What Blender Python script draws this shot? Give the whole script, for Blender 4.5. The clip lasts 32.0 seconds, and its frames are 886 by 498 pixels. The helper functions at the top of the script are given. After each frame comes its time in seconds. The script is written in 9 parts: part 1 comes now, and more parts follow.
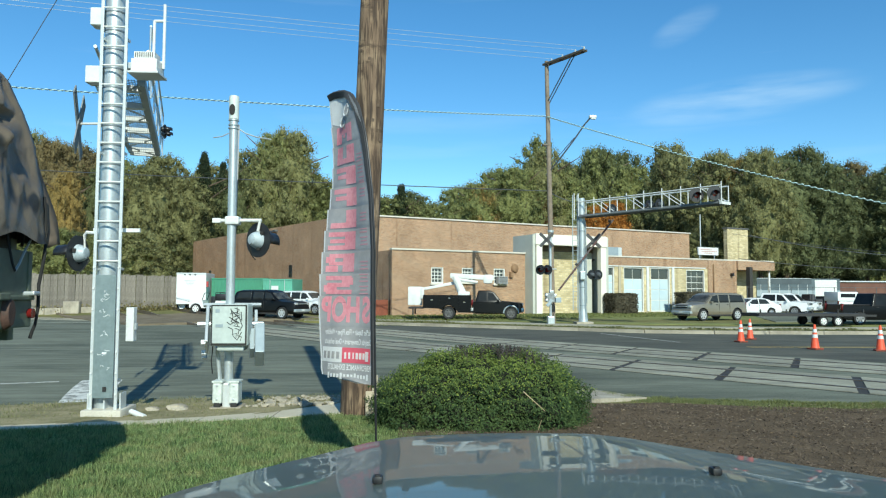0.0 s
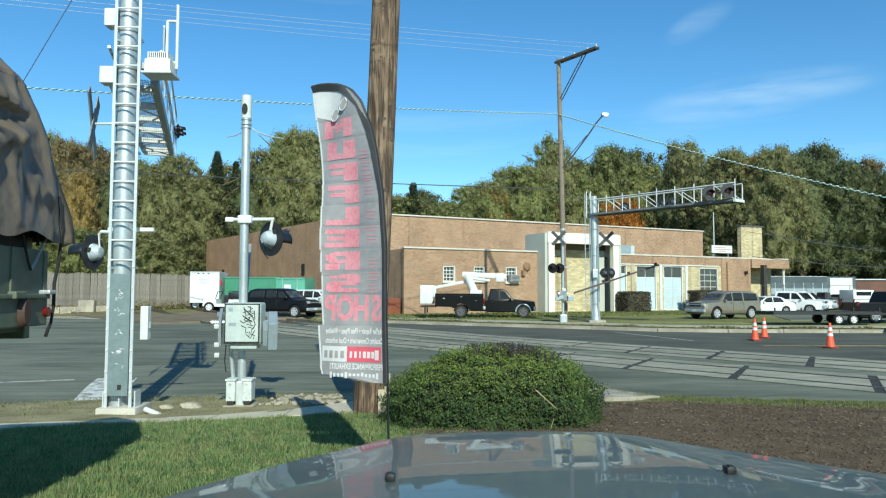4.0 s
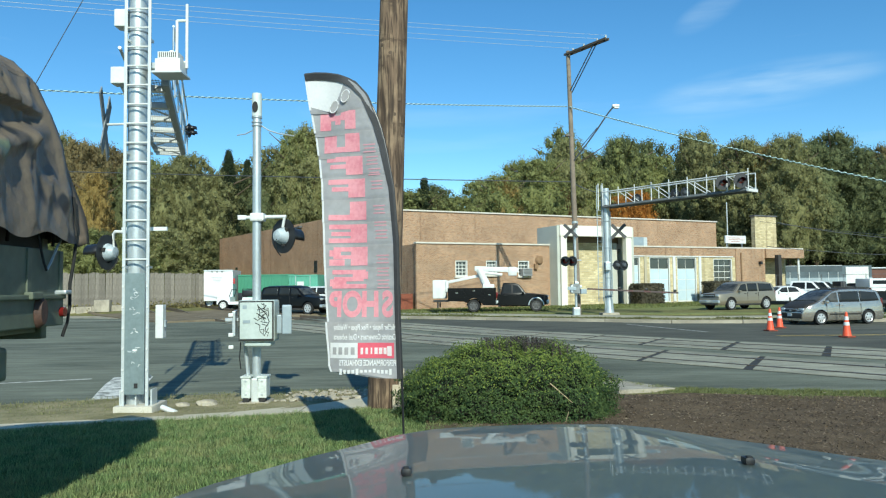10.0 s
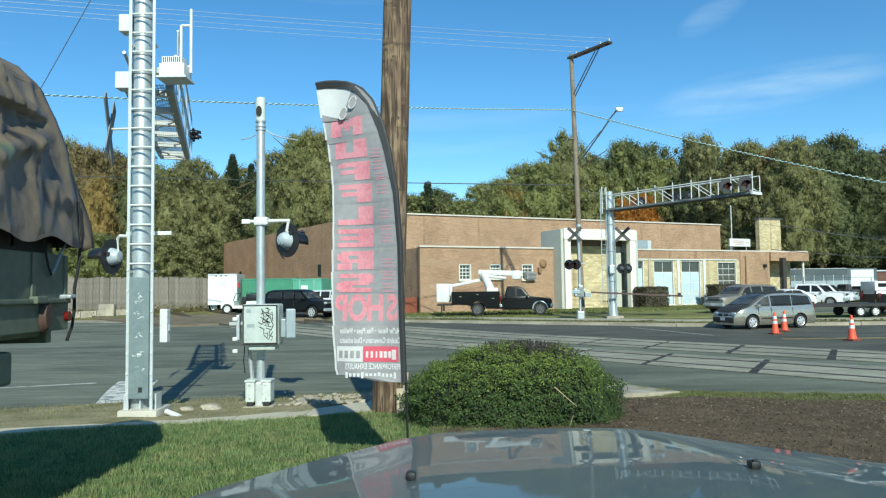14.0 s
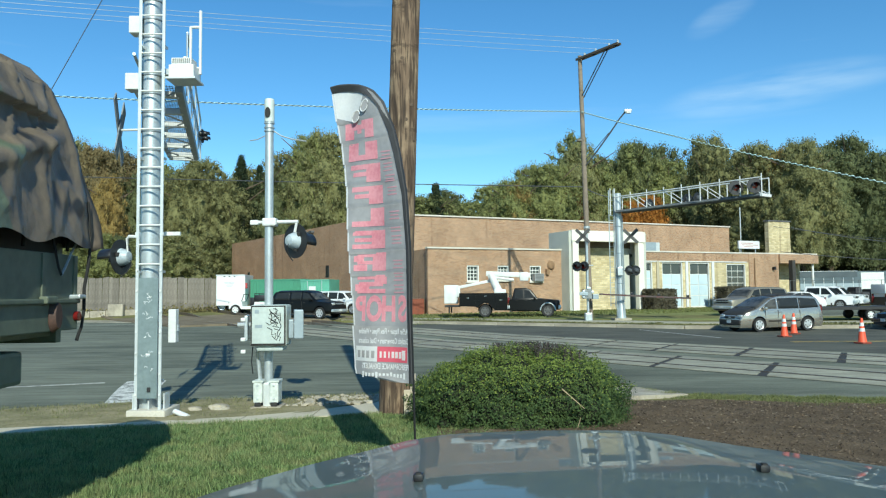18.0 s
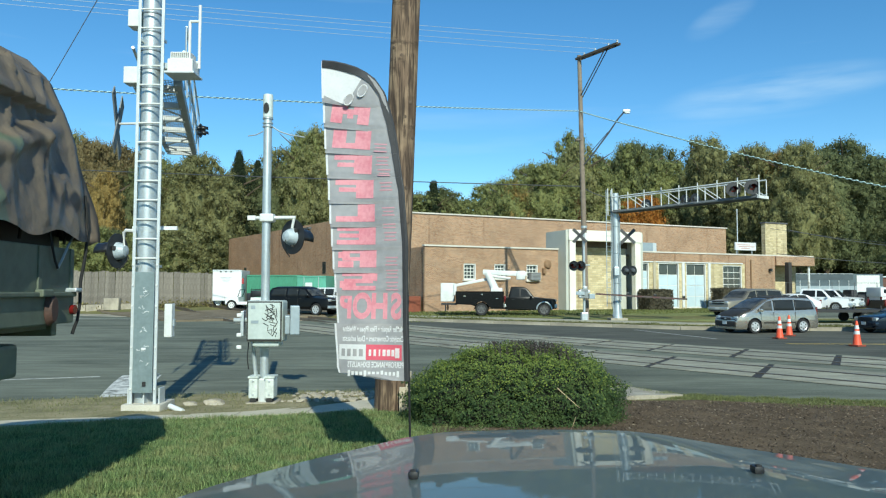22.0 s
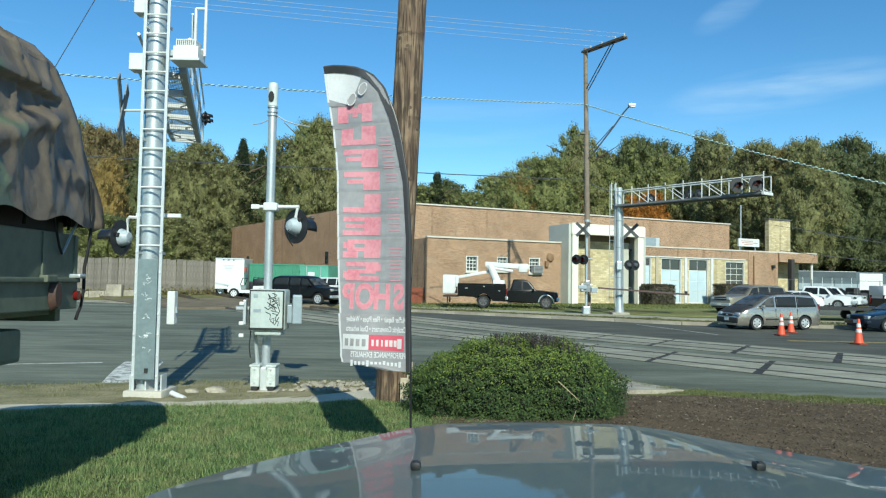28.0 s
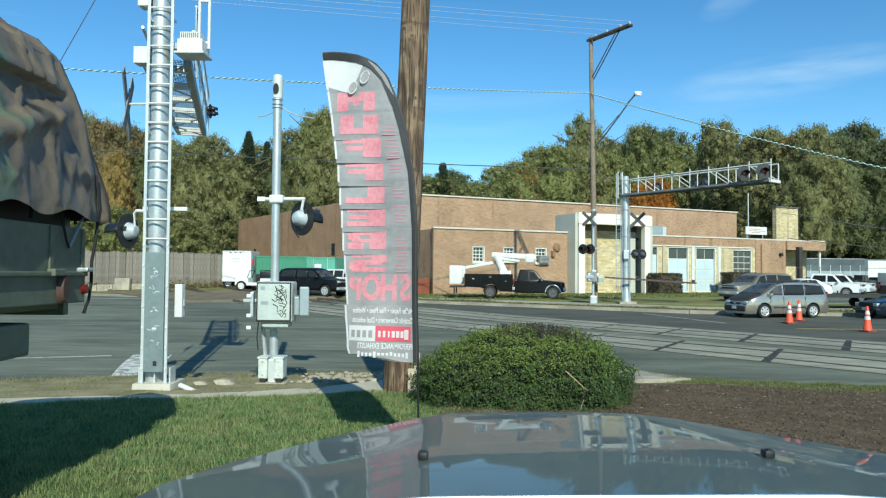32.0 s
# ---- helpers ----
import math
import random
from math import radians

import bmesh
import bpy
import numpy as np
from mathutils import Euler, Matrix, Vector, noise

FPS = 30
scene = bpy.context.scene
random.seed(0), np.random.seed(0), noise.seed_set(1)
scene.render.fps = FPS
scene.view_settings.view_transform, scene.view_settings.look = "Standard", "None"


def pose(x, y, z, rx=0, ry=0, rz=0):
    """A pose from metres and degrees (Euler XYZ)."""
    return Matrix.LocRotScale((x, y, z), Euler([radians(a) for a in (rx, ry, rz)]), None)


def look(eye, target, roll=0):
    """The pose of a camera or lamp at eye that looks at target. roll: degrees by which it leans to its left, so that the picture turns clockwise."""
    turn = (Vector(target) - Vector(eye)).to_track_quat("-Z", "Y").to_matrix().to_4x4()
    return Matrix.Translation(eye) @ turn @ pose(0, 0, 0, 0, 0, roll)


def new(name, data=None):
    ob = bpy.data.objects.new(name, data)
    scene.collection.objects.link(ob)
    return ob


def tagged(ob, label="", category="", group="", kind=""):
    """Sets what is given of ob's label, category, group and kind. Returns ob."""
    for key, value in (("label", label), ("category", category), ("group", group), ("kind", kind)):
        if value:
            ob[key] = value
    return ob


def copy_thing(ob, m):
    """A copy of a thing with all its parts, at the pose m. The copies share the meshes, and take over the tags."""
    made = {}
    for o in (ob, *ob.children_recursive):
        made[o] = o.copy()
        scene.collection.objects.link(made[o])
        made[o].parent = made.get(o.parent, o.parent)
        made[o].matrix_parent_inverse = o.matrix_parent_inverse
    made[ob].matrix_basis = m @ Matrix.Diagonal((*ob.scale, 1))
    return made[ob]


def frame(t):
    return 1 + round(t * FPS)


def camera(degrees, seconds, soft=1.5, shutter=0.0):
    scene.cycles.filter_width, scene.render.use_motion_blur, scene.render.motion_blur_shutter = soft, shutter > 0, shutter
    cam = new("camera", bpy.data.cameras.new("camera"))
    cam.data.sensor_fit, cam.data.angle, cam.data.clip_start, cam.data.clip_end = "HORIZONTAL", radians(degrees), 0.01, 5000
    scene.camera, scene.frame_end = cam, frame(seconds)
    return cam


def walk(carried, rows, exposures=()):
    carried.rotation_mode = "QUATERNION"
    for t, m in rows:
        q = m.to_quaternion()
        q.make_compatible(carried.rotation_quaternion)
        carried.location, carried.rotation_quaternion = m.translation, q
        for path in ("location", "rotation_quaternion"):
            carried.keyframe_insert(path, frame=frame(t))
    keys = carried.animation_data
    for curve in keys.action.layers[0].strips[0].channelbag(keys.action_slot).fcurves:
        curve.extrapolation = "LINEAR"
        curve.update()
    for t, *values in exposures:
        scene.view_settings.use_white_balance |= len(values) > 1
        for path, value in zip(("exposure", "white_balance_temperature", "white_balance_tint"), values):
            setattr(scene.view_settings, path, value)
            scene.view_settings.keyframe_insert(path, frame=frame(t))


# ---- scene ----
cam = camera(62.2, 32.0, 1.2)
PATH = [
    (0, (0.002, -0.009, 2.0), (0.098, 1.985, 2.121), 0.2),
    (0.5, (0.001, -0.01, 1.999), (0.088, 1.985, 2.121), 0.1),
    (1, (0.002, -0.003, 1.999), (0.081, 1.991, 2.123), 0.1),
    (1.5, (0.002, -0.007, 1.999), (0.074, 1.988, 2.125), 0.0),
    (2, (0.002, -0.008, 2.0), (0.069, 1.986, 2.126), 0.1),
    (2.5, (0.003, -0.003, 1.998), (0.069, 1.992, 2.123), 0.0),
    (3, (0.002, -0.008, 1.998), (0.067, 1.987, 2.121), -0.0),
    (3.5, (0.002, -0.008, 1.998), (0.067, 1.988, 2.118), 0.1),
    (5.5, (0.003, -0.007, 1.998), (0.062, 1.989, 2.109), 0.1),
    (6, (0.004, 0.0, 1.995), (0.054, 1.996, 2.105), -0.5),
    (6.5, (0.001, 0.0, 1.995), (0.04, 1.997, 2.104), -1.1),
    (7, (0.002, 0.002, 1.995), (0.034, 1.998, 2.102), -1.2),
    (7.5, (0.002, 0.004, 1.994), (0.031, 2.001, 2.101), -1.0),
    (8, (0.002, 0.0, 1.995), (0.031, 1.997, 2.103), -1.0),
    (8.5, (0.001, 0.0, 1.995), (0.03, 1.997, 2.101), -0.9),
    (9, (0.001, 0.001, 1.996), (0.031, 1.998, 2.101), -0.9),
    (9.5, (0.001, 0.002, 1.995), (0.031, 1.999, 2.099), -0.7),
    (10, (0.0, -0.002, 1.996), (0.031, 1.995, 2.099), -0.7),
    (10.5, (0.0, -0.003, 1.997), (0.03, 1.994, 2.101), -0.6),
    (11, (0.0, -0.001, 1.997), (0.029, 1.996, 2.104), -0.5),
    (11.5, (0.0, -0.001, 1.997), (0.029, 1.996, 2.105), -0.6),
    (12, (-0.002, -0.001, 1.996), (0.027, 1.996, 2.105), -0.3),
    (12.5, (-0.002, -0.007, 1.999), (0.026, 1.989, 2.11), -0.4),
    (13, (0.001, 0.002, 1.997), (0.027, 1.998, 2.11), -0.6),
    (13.5, (0.0, -0.001, 1.996), (0.023, 1.996, 2.111), -0.7),
    (14, (-0.001, 0.0, 1.996), (0.02, 1.997, 2.109), -0.8),
    (14.5, (0.0, -0.001, 1.994), (0.016, 1.996, 2.106), -0.9),
    (16.5, (0.001, 0.007, 1.994), (0.0, 2.004, 2.106), -1.2),
    (17, (-0.001, 0.001, 1.996), (-0.002, 1.997, 2.109), -0.9),
    (17.5, (0.0, 0.001, 1.996), (-0.002, 1.997, 2.11), -0.7),
    (18, (-0.002, 0.0, 1.996), (-0.002, 1.997, 2.113), -0.6),
    (18.5, (-0.001, -0.001, 1.996), (-0.001, 1.996, 2.115), -0.6),
    (19, (-0.001, 0.0, 1.997), (-0.001, 1.996, 2.117), -0.6),
    (19.5, (-0.001, 0.005, 1.995), (0.001, 2.002, 2.114), -0.5),
    (20, (-0.002, 0.001, 1.996), (0.001, 1.998, 2.115), -0.5),
    (20.5, (-0.002, 0.001, 1.997), (0.003, 1.998, 2.114), -0.3),
    (21, (-0.003, 0.003, 1.997), (0.004, 2.0, 2.112), -0.1),
    (21.5, (-0.004, 0.0, 1.998), (0.004, 1.997, 2.111), 0.1),
    (22, (-0.004, -0.001, 1.997), (0.004, 1.996, 2.108), 0.1),
    (22.5, (-0.002, 0.0, 1.997), (0.008, 1.997, 2.106), -0.0),
    (23, (-0.004, 0.002, 1.998), (0.007, 1.999, 2.106), 0.1),
    (23.5, (-0.004, -0.002, 1.997), (0.006, 1.995, 2.104), 0.1),
    (24, (-0.002, 0.003, 1.997), (0.007, 2.0, 2.103), 0.1),
    (24.5, (-0.003, 0.001, 1.999), (0.005, 1.998, 2.102), 0.2),
    (25, (-0.006, 0.002, 1.997), (0.001, 1.999, 2.099), 0.4),
    (25.5, (-0.006, 0.002, 1.997), (0.001, 1.999, 2.096), 0.6),
    (27.5, (-0.01, 0.004, 1.996), (-0.007, 2.002, 2.087), 0.8),
    (28, (-0.011, 0.0, 1.998), (-0.01, 1.998, 2.086), 1.0),
    (28.5, (-0.007, 0.003, 1.997), (-0.007, 2.001, 2.085), 0.8),
    (29, (-0.01, 0.003, 1.997), (-0.011, 2.001, 2.083), 0.7),
    (29.5, (-0.009, 0.008, 1.996), (-0.012, 2.006, 2.078), 0.6),
    (30, (-0.014, 0.007, 1.996), (-0.023, 2.006, 2.07), 0.8),
    (30.5, (-0.013, 0.008, 1.997), (-0.027, 2.006, 2.064), 0.9),
    (31, (-0.016, 0.007, 1.998), (-0.033, 2.006, 2.063), 1.1),
    (31.5, (-0.011, 0.007, 1.996), (-0.029, 2.006, 2.059), 1.0),
    (32, (-0.009, 0.008, 1.995), (-0.025, 2.007, 2.058), 0.5),
]
walk(cam, [(t, look(eye, target, roll)) for t, eye, target, roll in PATH], [(0, 0.38, 6200, -6), (3, 0.40, 6200, -6), (14, 0.38, 6200, -6), (18, 0.38, 6200, -6), (22, 0.33, 6200, -6), (25, 0.31, 6200, -6), (32, 0.36, 6200, -6)])

# world and sun: shadows run to (-0.2, 1), sun about 33 degrees high, behind the car
SUN_ELEV = radians(33.2)
world = bpy.data.worlds.new("sky")
scene.world = world
world.use_nodes = True
wn, wl = world.node_tree.nodes, world.node_tree.links
sky = wn.new("ShaderNodeTexSky")
sky.sky_type = "NISHITA"
sky.sun_disc = False
sky.sun_elevation = SUN_ELEV
sky.sun_rotation = radians(169)
sky.air_density, sky.dust_density, sky.ozone_density = 0.9, 0.05, 3.0
# thin cirrus streaks
tc = wn.new("ShaderNodeTexCoord")
mp = wn.new("ShaderNodeMapping")
mp.inputs["Scale"].default_value = (1.6, 1.0, 14.0)
mp.inputs["Rotation"].default_value = (0.0, radians(-8), 0.0)
cn = wn.new("ShaderNodeTexNoise")
cn.inputs["Scale"].default_value = 1.6
cn.inputs["Detail"].default_value = 6.0
cr = wn.new("ShaderNodeValToRGB")
cr.color_ramp.elements[0].position, cr.color_ramp.elements[1].position = 0.60, 0.95
cr.color_ramp.elements[1].color = (0.22, 0.22, 0.22, 1)
cm = wn.new("ShaderNodeMixRGB")
cm.inputs[2].default_value = (6.5, 7.2, 8.0, 1)
wl.new(tc.outputs["Generated"], mp.inputs[0])
wl.new(mp.outputs[0], cn.inputs["Vector"])
wl.new(cn.outputs[0], cr.inputs[0])
# two long wisps of cirrus: middle, direction along and direction across, half length and half width
cloud = cr.outputs[0]
for mid, run, across, half, thick, amount in (((0.406, 0.881, 0.242), (0.898, -0.434, 0.071), (0.167, 0.188, -0.968), 0.155, 0.030, 0.50),
                                              ((0.342, 0.879, 0.332), (0.794, -0.459, 0.398), (0.503, 0.127, -0.855), 0.05, 0.020, 0.22)):
    sums = []
    for axis, size in ((run, half), (across, thick)):
        dt = wn.new("ShaderNodeVectorMath")
        dt.operation = "DOT_PRODUCT"
        dt.inputs[1].default_value = axis
        wl.new(tc.outputs["Generated"], dt.inputs[0])
        off = wn.new("ShaderNodeMath")
        off.operation = "MULTIPLY_ADD"
        off.inputs[1].default_value, off.inputs[2].default_value = 1 / size, -sum(p * q for p, q in zip(mid, axis)) / size
        wl.new(dt.outputs["Value"], off.inputs[0])
        sq = wn.new("ShaderNodeMath")
        sq.operation = "POWER"
        sq.inputs[1].default_value = 2.0
        ab = wn.new("ShaderNodeMath")
        ab.operation = "ABSOLUTE"
        wl.new(off.outputs[0], ab.inputs[0])
        wl.new(ab.outputs[0], sq.inputs[0])
        sums.append(sq.outputs[0])
    ad = wn.new("ShaderNodeMath")
    wl.new(sums[0], ad.inputs[0])
    wl.new(sums[1], ad.inputs[1])
    fall = wn.new("ShaderNodeMapRange")
    fall.interpolation_type = "SMOOTHSTEP"
    fall.inputs["From Min"].default_value, fall.inputs["From Max"].default_value = 1.0, 0.0
    wl.new(ad.outputs[0], fall.inputs["Value"])
    fr_ = wn.new("ShaderNodeTexNoise")
    fr_.inputs["Scale"].default_value, fr_.inputs["Detail"].default_value = 5.0, 6.0
    fm_ = wn.new("ShaderNodeMapping")
    fm_.inputs["Rotation"].default_value = (0.0, radians(-10), 0.0)
    fm_.inputs["Scale"].default_value = (1.0, 1.0, 7.0)
    wl.new(tc.outputs["Generated"], fm_.inputs[0])
    wl.new(fm_.outputs[0], fr_.inputs["Vector"])
    fn_ = wn.new("ShaderNodeMapRange")
    fn_.inputs["From Min"].default_value, fn_.inputs["From Max"].default_value, fn_.inputs["To Max"].default_value = 0.30, 0.68, amount
    wl.new(fr_.outputs[0], fn_.inputs["Value"])
    mu_ = wn.new("ShaderNodeMath")
    mu_.operation = "MULTIPLY"
    wl.new(fall.outputs[0], mu_.inputs[0])
    wl.new(fn_.outputs[0], mu_.inputs[1])
    mxm = wn.new("ShaderNodeMath")
    mxm.operation = "MAXIMUM"
    wl.new(cloud, mxm.inputs[0])
    wl.new(mu_.outputs[0], mxm.inputs[1])
    cloud = mxm.outputs[0]
wl.new(cloud, cm.inputs[0])
hs = wn.new("ShaderNodeHueSaturation")
hs.inputs["Saturation"].default_value, hs.inputs["Value"].default_value = 1.22, 1.12
wl.new(sky.outputs[0], hs.inputs["Color"])
wl.new(hs.outputs[0], cm.inputs[1])
wl.new(cm.outputs[0], wn["Background"].inputs[0])
wn["Background"].inputs[1].default_value = 0.11
sun = new("sun", bpy.data.lights.new("sun", "SUN"))
sun.data.energy, sun.data.angle, sun.data.color = 4.2, radians(0.53), (1.0, 0.94, 0.84)
sun.matrix_world = look((0, 0, 50), (-0.2 * 50, 50, 50 - 50 * 1.02 * math.tan(SUN_ELEV)))

# ---- materials ----
MATS = {}


def mat(name, c1, c2=None, rough=0.6, scale=6.0, bump=0.0, metal=0.0, fine=60.0, coat=0.0, rnd=0.0, spec=0.5, amount=1.0):
    """Colour from two scales of noise between c1 and c2, with fine relief; rnd: change of value from object to object."""
    if name in MATS:
        return MATS[name]
    c2 = c2 or tuple(v * 0.8 for v in c1)
    m = bpy.data.materials.new(name)
    m.use_nodes = True
    n, l = m.node_tree.nodes, m.node_tree.links
    b = n["Principled BSDF"]
    t = n.new("ShaderNodeTexCoord")
    a = n.new("ShaderNodeTexNoise")
    a.inputs["Scale"].default_value, a.inputs["Detail"].default_value = scale, 5.0
    f = n.new("ShaderNodeTexNoise")
    f.inputs["Scale"].default_value, f.inputs["Detail"].default_value = fine, 4.0
    l.new(t.outputs["Object"], a.inputs["Vector"])
    l.new(t.outputs["Object"], f.inputs["Vector"])
    s = n.new("ShaderNodeMath")
    s.operation = "MULTIPLY_ADD"
    s.inputs[1].default_value, s.inputs[2].default_value = 0.5, -0.05
    l.new(f.outputs[0], s.inputs[0])
    p = n.new("ShaderNodeMath")
    p.operation = "MULTIPLY_ADD"
    p.inputs[1].default_value = 0.7
    l.new(a.outputs[0], p.inputs[0])
    l.new(s.outputs[0], p.inputs[2])
    r = n.new("ShaderNodeValToRGB")
    r.color_ramp.elements[0].position, r.color_ramp.elements[1].position = 0.5 - 0.17 / amount, 0.5 + 0.22 / amount
    r.color_ramp.elements[0].color, r.color_ramp.elements[1].color = (*c2, 1), (*c1, 1)
    l.new(p.outputs[0], r.inputs[0])
    out = r.outputs[0]
    if rnd:
        o = n.new("ShaderNodeObjectInfo")
        h = n.new("ShaderNodeHueSaturation")
        v = n.new("ShaderNodeMath")
        v.operation = "MULTIPLY_ADD"
        v.inputs[1].default_value, v.inputs[2].default_value = 2 * rnd, 1 - rnd
        l.new(o.outputs["Random"], v.inputs[0])
        l.new(v.outputs[0], h.inputs["Value"])
        l.new(out, h.inputs["Color"])
        out = h.outputs[0]
    l.new(out, b.inputs["Base Color"])
    b.inputs["Roughness"].default_value, b.inputs["Metallic"].default_value = rough, metal
    b.inputs["Specular IOR Level"].default_value = spec
    b.inputs["Coat Weight"].default_value, b.inputs["Coat Roughness"].default_value = coat, 0.04
    if bump:
        u = n.new("ShaderNodeBump")
        u.inputs["Strength"].default_value, u.inputs["Distance"].default_value = 1.0, bump
        l.new(f.outputs[0], u.inputs["Height"])
        l.new(u.outputs[0], b.inputs["Normal"])
    MATS[name] = m
    return m


def brick_mat(name, c1, c2, mortar, w=0.21, h=0.075):
    if name in MATS:
        return MATS[name]
    m = bpy.data.materials.new(name)
    m.use_nodes = True
    n, l = m.node_tree.nodes, m.node_tree.links
    b = n["Principled BSDF"]
    uv = n.new("ShaderNodeUVMap")
    k = n.new("ShaderNodeTexBrick")
    k.inputs["Color1"].default_value, k.inputs["Color2"].default_value, k.inputs["Mortar"].default_value = (*c1, 1), (*c2, 1), (*mortar, 1)
    k.inputs["Scale"].default_value, k.inputs["Brick Width"].default_value, k.inputs["Row Height"].default_value = 1.0, w, h
    k.inputs["Mortar Size"].default_value = 0.011
    l.new(uv.outputs[0], k.inputs["Vector"])
    a = n.new("ShaderNodeTexNoise")
    a.inputs["Scale"].default_value, a.inputs["Detail"].default_value = 0.5, 6.0
    l.new(uv.outputs[0], a.inputs["Vector"])
    r = n.new("ShaderNodeValToRGB")
    r.color_ramp.elements[0].position, r.color_ramp.elements[1].position = 0.3, 0.7
    r.color_ramp.elements[0].color, r.color_ramp.elements[1].color = (0.78, 0.77, 0.76, 1), (1.06, 1.06, 1.06, 1)
    l.new(a.outputs[0], r.inputs[0])
    # runs of rain dirt down from the coping
    mp = n.new("ShaderNodeMapping")
    mp.inputs["Scale"].default_value = (0.9, 0.06, 1)
    l.new(uv.outputs[0], mp.inputs[0])
    st = n.new("ShaderNodeTexNoise")
    st.inputs["Scale"].default_value = 1.4
    l.new(mp.outputs[0], st.inputs["Vector"])
    sr = n.new("ShaderNodeValToRGB")
    sr.color_ramp.elements[0].position, sr.color_ramp.elements[1].position = 0.60, 0.72
    sr.color_ramp.elements[0].color, sr.color_ramp.elements[1].color = (1, 1, 1, 1), (0.62, 0.58, 0.55, 1)
    l.new(st.outputs[0], sr.inputs[0])
    x = n.new("ShaderNodeMixRGB")
    x.blend_type = "MULTIPLY"
    x.inputs[0].default_value = 1
    l.new(k.outputs[0], x.inputs[1])
    l.new(r.outputs[0], x.inputs[2])
    y = n.new("ShaderNodeMixRGB")
    y.blend_type = "MULTIPLY"
    y.inputs[0].default_value = 0.8
    l.new(x.outputs[0], y.inputs[1])
    l.new(sr.outputs[0], y.inputs[2])
    l.new(y.outputs[0], b.inputs["Base Color"])
    b.inputs["Roughness"].default_value = 0.9
    u = n.new("ShaderNodeBump")
    u.inputs["Distance"].default_value = 0.01
    u.invert = True
    l.new(k.outputs["Fac"], u.inputs["Height"])
    l.new(u.outputs[0], b.inputs["Normal"])
    MATS[name] = m
    return m


def leaf_mat(name, c1, c2, patch=None):
    """Leaves: value changes from leaf to leaf, with some light through them; patch: size per metre, amount and colour of uneven patches."""
    if name in MATS:
        return MATS[name]
    m = bpy.data.materials.new(name)
    m.use_nodes = True
    n, l = m.node_tree.nodes, m.node_tree.links
    b = n["Principled BSDF"]
    g = n.new("ShaderNodeNewGeometry")
    r = n.new("ShaderNodeValToRGB")
    r.color_ramp.elements[0].color, r.color_ramp.elements[1].color = (*c2, 1), (*c1, 1)
    l.new(g.outputs["Random Per Island"], r.inputs[0])
    o = n.new("ShaderNodeObjectInfo")
    h = n.new("ShaderNodeHueSaturation")
    v = n.new("ShaderNodeMath")
    v.operation = "MULTIPLY_ADD"
    v.inputs[1].default_value, v.inputs[2].default_value = 0.5, 0.75
    l.new(o.outputs["Random"], v.inputs[0])
    l.new(v.outputs[0], h.inputs["Value"])
    l.new(r.outputs[0], h.inputs["Color"])
    if patch:
        tc = n.new("ShaderNodeTexCoord")
        nz = n.new("ShaderNodeTexNoise")
        nz.inputs["Scale"].default_value, nz.inputs["Detail"].default_value = patch[0], 4.0
        l.new(tc.outputs["Object"], nz.inputs["Vector"])
        rg = n.new("ShaderNodeMapRange")
        rg.inputs["From Min"].default_value, rg.inputs["From Max"].default_value, rg.inputs["To Max"].default_value = 0.42, 0.66, patch[1]
        l.new(nz.outputs[0], rg.inputs["Value"])
        pm = n.new("ShaderNodeMixRGB")
        pm.inputs[2].default_value = (*patch[2], 1)
        l.new(rg.outputs[0], pm.inputs[0])
        l.new(r.outputs[0], pm.inputs[1])
        l.new(pm.outputs[0], h.inputs["Color"])
    l.new(h.outputs[0], b.inputs["Base Color"])
    b.inputs["Roughness"].default_value = 0.75
    b.inputs["Specular IOR Level"].default_value = 0.2
    tr = n.new("ShaderNodeBsdfTranslucent")
    l.new(h.outputs[0], tr.inputs[0])
    mx = n.new("ShaderNodeMixShader")
    mx.inputs[0].default_value = 0.45
    l.new(b.outputs[0], mx.inputs[1])
    l.new(tr.outputs[0], mx.inputs[2])
    l.new(mx.outputs[0], n["Material Output"].inputs[0])
    MATS[name] = m
    return m


def worn_patches(m, stretch, lo, hi, turn=0.0):
    """Uneven, streaked wear over a material's colour; stretch: patches per metre along x and y."""
    n, l = m.node_tree.nodes, m.node_tree.links
    base = n["Principled BSDF"].inputs["Base Color"]
    src = base.links[0].from_socket
    tc = n.new("ShaderNodeTexCoord")
    mp = n.new("ShaderNodeMapping")
    mp.inputs["Scale"].default_value = (*stretch, 1.0)
    mp.inputs["Rotation"].default_value = (0, 0, radians(turn))
    nz = n.new("ShaderNodeTexNoise")
    nz.inputs["Scale"].default_value, nz.inputs["Detail"].default_value, nz.inputs["Roughness"].default_value = 1.0, 7.0, 0.68
    rg = n.new("ShaderNodeMapRange")
    rg.inputs["From Min"].default_value, rg.inputs["From Max"].default_value = 0.36, 0.64
    rg.inputs["To Min"].default_value, rg.inputs["To Max"].default_value = lo, hi
    hs = n.new("ShaderNodeHueSaturation")
    l.new(tc.outputs["Object"], mp.inputs[0])
    l.new(mp.outputs[0], nz.inputs["Vector"])
    l.new(nz.outputs[0], rg.inputs["Value"])
    l.new(rg.outputs[0], hs.inputs["Value"])
    l.new(src, hs.inputs["Color"])
    l.new(hs.outputs[0], base)
    return m


asphalt = mat("asphalt", (0.165, 0.174, 0.130), (0.080, 0.086, 0.064), 0.9, 0.25, 0.004, fine=45, spec=0.3, amount=2.4)
